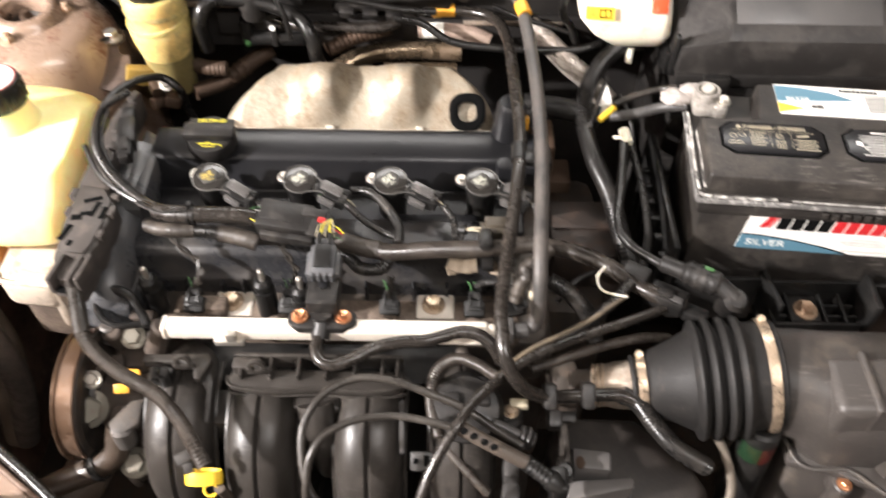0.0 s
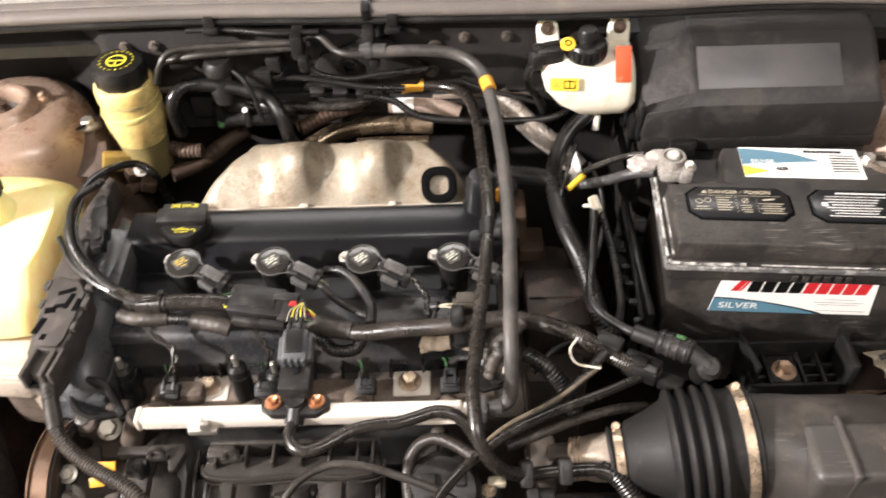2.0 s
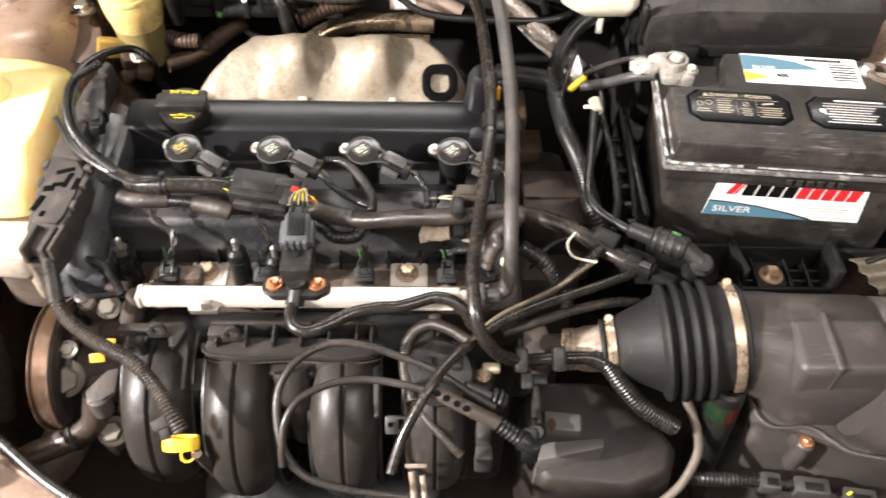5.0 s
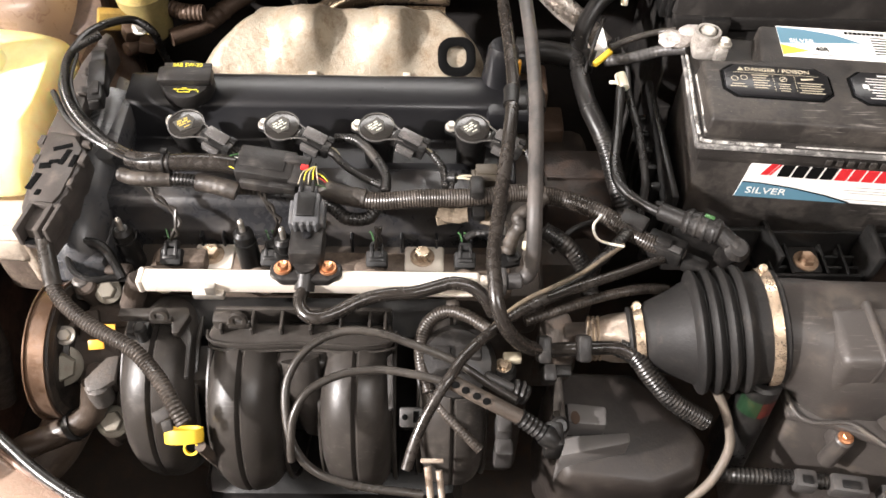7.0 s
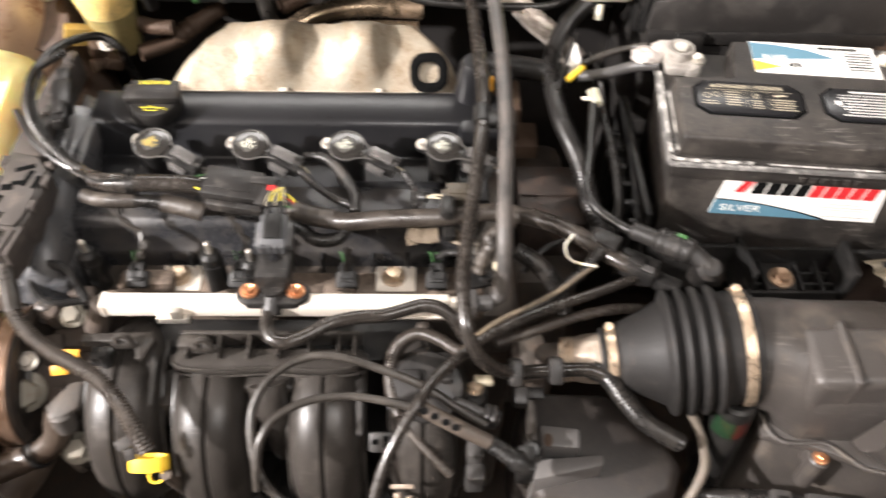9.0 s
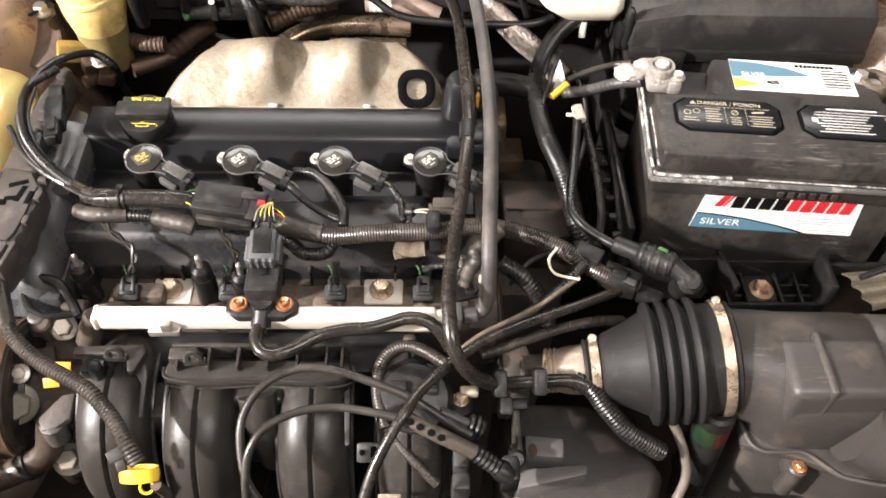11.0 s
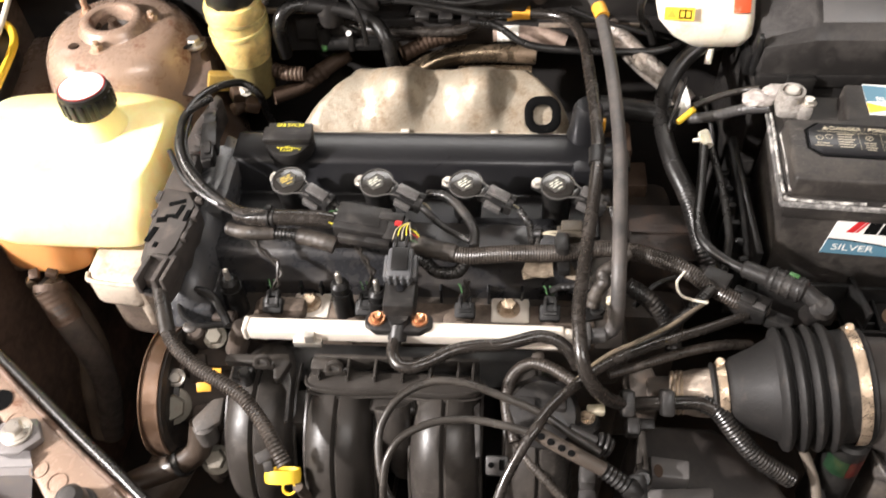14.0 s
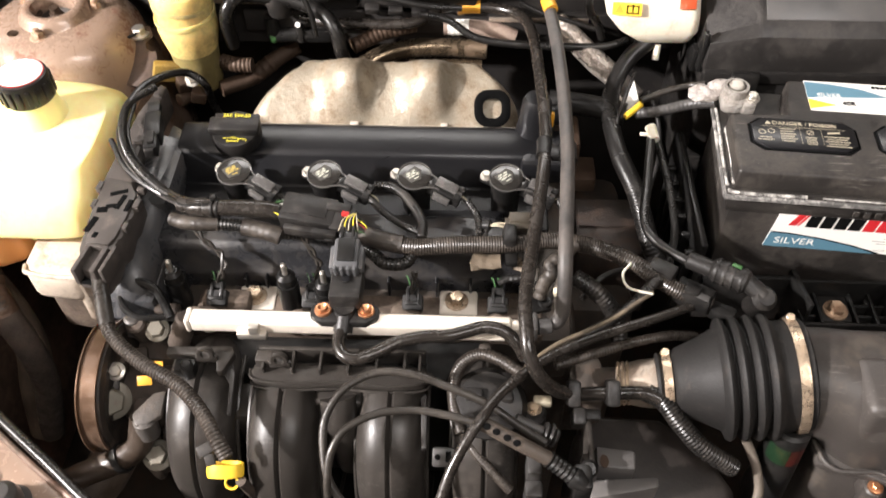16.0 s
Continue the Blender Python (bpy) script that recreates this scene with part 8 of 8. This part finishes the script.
part("conduit", tube([(0.346, 0.392, 0.860), (0.352, 0.385, 0.850), (0.358, 0.371, 0.838), (0.360, 0.355, 0.82), (0.345, 0.333, 0.80), (0.325, 0.32, 0.78)], 0.0045, seg=12), material("pale_rubber_tube", (0.10, 0.085, 0.066), 0.5, dirt=(0.14, 0.11, 0.09), dirt_at=0.55, dirt_scale=40, bump=0.2), lw, "pale worn rubber tube")
for c, sz in (((0.432, 0.333, 0.800), (0.020, 0.018, 0.018)), ((0.474, 0.330, 0.795), (0.034, 0.018, 0.018)), ((0.523, 0.322, 0.785), (0.034, 0.020, 0.018))):
    pg = part("plug", block(c, sz, 0.003, 0, 0, -8), GREYP, lw, "grey-black plug")
    part("latch", block((c[0], c[1] - 0.002, c[2] + sz[2] / 2), (sz[0] * 0.5, 0.008, 0.003), 0.001, 0, 0, -8), BLACK, pg)
part("plug_mark", block((0.512, 0.325, 0.7955), (0.007, 0.003, 0.002), 0.001, 0, 0, 30), INKY, lw, "yellow mark")

rb = thing("corroded_fitting", "corroded metal fitting behind the wire channel", "fitting", (-0.245, 0.80, 0.93))
part("lump", join(block((-0.262, 0.800, 0.945), (0.022, 0.018, 0.020), 0.004, 20, 10, 30), block((-0.246, 0.790, 0.935), (0.018, 0.022, 0.014), 0.003, -10, 20, 10), rod((-0.27, 0.785, 0.93), (-0.25, 0.81, 0.925), 0.008, 12, 0.001)), RUSTY, rb)
part("bolt", hexbolt((-0.252, 0.797, 0.952), 0.006, 0.006, (0.2, -0.5, 1)), STEEL, rb)

# ---- rear wall of the bay, cowl and its seal ----
part("plenum_panel", join(prism([(-0.285, 0.889), (0.33, 0.889), (0.33, 0.985), (-0.385, 0.985)], 0.94, 1.085, 0.006), box(-0.20, 0.30, 0.880, 0.889, 0.965, 0.995, 0.002)), FIREW, car, "black plenum front panel")
part("pale_strip", box(-0.24, -0.12, 0.884, 0.8875, 1.0, 1.008, 0.001), GREYPIPE, car, "pale bare metal strip")
part("pale_strip", box(0.10, 0.22, 0.8765, 0.8795, 0.985, 0.991, 0.001), GREYPIPE, car, "pale bare metal strip")
rl = thing("pipe_bracket", "black pipe bracket with bolt on the firewall", "bracket", (0.0, 0.88, 1.03))
part("plate", join(prism([(-0.06, 1.00), (0.08, 1.00), (0.095, 1.03), (0.05, 1.07), (0.02, 1.068), (-0.03, 1.05)], -0.004, 0.004, 0.001)), DUSTY, rl).matrix_basis = pose(0, 0, 0)
rl.children[0].data.transform(Matrix.Translation(ORIGIN[rl]))
rl.children[0].data.transform(Matrix(((1, 0, 0, 0), (0, 0, -1, 0.884), (0, 1, 0, 0), (0, 0, 0, 1))))
rl.children[0].data.transform(Matrix.Translation(-ORIGIN[rl]))
part("grommet", ring(0.005, 0.0125, 0.010, 24, pose(0.002, 0.885, 1.035, 90, 0, 0)), RUBBER, rl)
for x, z in ((-0.052, 1.078), (0.03, 1.082)):
    part("pipe_clip", join(block((x, 0.866, z), (0.014, 0.03, 0.03), 0.003), block((x + 0.006, 0.85, z - 0.018), (0.012, 0.012, 0.02), 0.003)), BLACK, rl, "black pipe clip")
for x, z in ((0.10, 1.02), (0.105, 1.055), (0.062, 1.0)):
    part("bolt", hexbolt((x, 0.886, z), 0.006, 0.006, (0, -1, 0)), DARKST, rl)
vs = thing("purge_valve", "black purge valve with green seal behind the engine", "valve", (-0.14, 0.88, 0.94))
part("valve_body", join(rod((-0.165, 0.878, 0.962), (-0.10, 0.884, 0.960), 0.010, 16, 0.002), block((-0.115, 0.883, 0.962), (0.04, 0.02, 0.018), 0.003), rod((-0.165, 0.876, 0.96), (-0.165, 0.875, 0.99), 0.008, 12), block((-0.132, 0.882, 0.966), (0.008, 0.024, 0.024), 0.002)), BLACK, vs)
part("green_seal", ring(0.006, 0.0105, 0.007, 20, aim((-0.170, 0.877, 0.9615), (-0.10, 0.884, 0.96))), GREEN, vs, "bright green seal")
part("top_sensor", join(lathe([(0.014, 0), (0.016, 0.014), (0.012, 0.03)], 20, pose(-0.150, 0.868, 1.0)), block((-0.105, 0.868, 1.03), (0.032, 0.02, 0.022), 0.004), lathe([(0.018, 0), (0.018, 0.01), (0.014, 0.016)], 22, pose(-0.148, 0.862, 1.045))), DUSTY, vs)
part("white_dot", lathe([(0.0035, 0), (0.0035, 0.001)], 12, pose(-0.133, 0.872, 0.98, 40, 0, 0)), INKW, vs)
sc = thing("silencer_wrap", "pinkish bare pipe with white label behind the engine", "heat sleeve", (0.08, 0.88, 0.97))
part("sleeve", tube([(0.045, 0.880, 0.975), (0.080, 0.880, 0.976), (0.112, 0.876, 0.973), (0.132, 0.873, 0.966)], 0.0100, seg=16), material("pinkish_bare_pipe", (0.36, 0.27, 0.22), 0.42, 0.3, dirt=(0.15, 0.10, 0.075), dirt_at=0.58, dirt_scale=50, bump=0.3), sc)
part("label_band", tube([(0.050, 0.880, 0.9755), (0.076, 0.880, 0.9762)], 0.0108, 0.0008, 0.006, 16), LABELW, sc, "white printed label band")
cb = thing("connector_strip", "row of dusty black clips along the plenum panel", "clips", (0.0, 0.886, 1.0))
for k, x in enumerate((-0.04, -0.012, 0.016)):
    part("clip", block((x, 0.874, 1.003 - 0.002 * k), (0.018, 0.010, 0.010), 0.002, 20), DUSTY, cb)
fc = thing("firewall_plug", "black wiring plug with latch on the firewall", "connector", (-0.19, 0.875, 1.05))
part("housing", block((-0.192, 0.872, 1.056), (0.030, 0.016, 0.018), 0.003, 20, 0, 8), DUSTY, fc)
part("latch", block((-0.190, 0.864, 1.066), (0.012, 0.006, 0.005), 0.001, 20, 0, 8), BLACK, fc)
fd = thing("firewall_plug", "small black plug hanging on the firewall wiring", "connector", (-0.085, 0.875, 1.04))
part("housing", block((-0.085, 0.874, 1.046), (0.018, 0.014, 0.022), 0.003, 10, 0, -12), DUSTY, fd)
part("band", ring(0.006, 0.0085, 0.004, 18, pose(-0.085, 0.872, 1.030)), GREYP, fd, "grey band")
for x in (-0.26, -0.225, 0.14, 0.19):
    part("firewall_stud", join(hexbolt((x, 0.887, 1.065), 0.0048, 0.005, (0, -1, 0.2))), DARKST, car, "dark stud nut")
SEAL = [(-0.66, 0.868, 1.110), (-0.40, 0.878, 1.111), (-0.18, 0.881, 1.112), (-0.017, 0.876, 1.112), (0.073, 0.874, 1.112), (0.228, 0.869, 1.113), (0.357, 0.869, 1.114), (0.492, 0.873, 1.115), (0.625, 0.864, 1.115), (0.75, 0.838, 1.114), (0.86, 0.80, 1.112)]
cw = thing("cowl", "faded grey cowl panel with perforated grille below the windscreen", "cowl", (0.12, 0.95, 1.09))
part("front_seal", tube(SEAL, 0.0100, seg=14, flat=0.8), COWLP, cw, "grey rubber edge seal")
part("seal_channel", tube([(x, y - 0.002, z - 0.011) for x, y, z in SEAL], 0.0055, seg=10), BLACK, cw, "black seal channel")
part("edge_ledge", tube([(x, y + 0.013, z + 0.005) for x, y, z in SEAL], 0.008, seg=10, flat=0.6), COWLP, cw)
for x, y in ((-0.15, 0.877), (0.058, 0.868)):
    part("seal_clip", join(block((x, y, 1.104), (0.013, 0.014, 0.016), 0.002), block((x, y - 0.004, 1.093), (0.018, 0.012, 0.008), 0.002)), BLACK, cw, "black seal clip")
part("seal_joint", block((0.029, 0.873, 1.113), (0.011, 0.0185, 0.0185), 0.002, 20), BLACK, cw, "black seal joint")


def grille(x0, x1, cell, hole, depth, rows, tilt):
    """A perforated plate: every cell is a square with an eight-sided hole and its wall."""
    bm = bmesh.new()

    def seal_y(x):
        for a, b in zip(SEAL, SEAL[1:]):
            if a[0] <= x <= b[0]:
                t = (x - a[0]) / (b[0] - a[0])
                return a[1] + t * (b[1] - a[1]), a[2] + t * (b[2] - a[2])
        return SEAL[-1][1], SEAL[-1][2]

    nx = int((x1 - x0) / cell)
    for j in range(rows):
        for i in range(nx):
            x = x0 + (i + 0.5 * (j % 2)) * cell
            sy, sz = seal_y(x)
            y, z = sy + 0.020 + j * cell, sz + 0.008 + j * cell * tilt
            h = cell / 2
            sq = [(h, 0), (h, h), (0, h), (-h, h), (-h, 0), (-h, -h), (0, -h), (h, -h)]
            outer = [bm.verts.new((x + a, y + b, z + b * tilt)) for a, b in sq]
            inner = [bm.verts.new((x + hole * math.cos(k * math.pi / 4), y + hole * math.sin(k * math.pi / 4), z + hole * math.sin(k * math.pi / 4) * tilt)) for k in range(8)]
            low = [bm.verts.new(v.co - Vector((0, 0, depth))) for v in inner]
            for k in range(8):
                m_ = (k + 1) % 8
                bm.faces.new((outer[k], outer[m_], inner[m_], inner[k]))
                bm.faces.new((inner[k], inner[m_], low[m_], low[k]))
    return bm


GRILLEP = material("pale_grille_plastic", (0.27, 0.245, 0.22), 0.5, dirt=(0.15, 0.13, 0.11), dirt_at=0.62, dirt_soft=0.2, dirt_scale=14, bump=0.2)
tagged(part("grille", grille(0.175, 0.655, 0.0098, 0.0045, 0.0025, 11, 0.18), GRILLEP, cw, "perforated grey grille"), kind="stuff")
for k in range(16):
    x = 0.664 + k * 0.0098
    y = 0.858 - (x - 0.64) * 0.24
    part("slat", block((x, y + 0.075, 1.134), (0.0042, 0.115, 0.004), 0.0008, 10, 0, 6), GRILLEP, cw)
part("slat_frame", join(block((0.74, 0.850, 1.1235), (0.17, 0.008, 0.005), 0.001, 0, 0, -13.5), block((0.74, 0.964, 1.146), (0.17, 0.008, 0.005), 0.001, 0, 0, -13.5)), GRILLEP, cw)
tagged(part("fine_mesh", grille(-0.62, 0.172, 0.0075, 0.0016, 0.0012, 13, 0.18), material("pale_mesh_plastic", (0.21, 0.195, 0.18), 0.6, dirt=(0.36, 0.32, 0.28), dirt_at=0.55, dirt_scale=12, bump=0.2), cw, "pale fine mesh panel"), kind="stuff")
part("under_tray", loft([[(x, y + 0.02, z - 0.05), (x, y + 0.16, z - 0.03), (x, y + 0.16, z - 0.045), (x, y + 0.02, z - 0.065)] for x, y, z in SEAL]), BLACK, cw)
# Flange paint is paled to stand for the light falling on it.
part("wing_flange", join(prism([(0.803, 0.70), (0.809, 0.70), (0.812, 0.83), (0.800, 0.93), (0.794, 0.93), (0.806, 0.83)], 0.93, 1.078, 0.001), box(0.806, 0.90, 0.60, 0.93, 1.074, 1.082, 0.003)), material("lit_wing_paint", (0.36, 0.315, 0.245), 0.5, dirt=(0.22, 0.13, 0.08), dirt_at=0.64, dirt_soft=0.06, dirt_scale=26, bump=0.15), car, "beige wing flange, paint paled as if lit")
part("cowl_corner", prism([(0.64, 0.938), (0.742, 0.917), (0.742, 0.985), (0.64, 0.985)], 0.93, 1.070, 0.004), FIREW, car, "black cowl corner panel")
part("wing_corner", prism([(0.744, 0.930), (0.792, 0.918), (0.792, 0.985), (0.744, 0.985)], 0.93, 1.050, 0.012, 3), PAINT, car, "beige corner panel behind the tower")
# Small black discs on the flange stand for shade in its holes.
for y, z in ((0.860, 1.050), (0.855, 1.020), (0.80, 1.03)):
    part("flange_hole", lathe([(0.0045, 0), (0.0045, 0.0012), (0.003, 0.0014)], 16, pose(0.8035, y, z, 0, -90, 0)), INKK, car, "small black disc for a hole's shade")
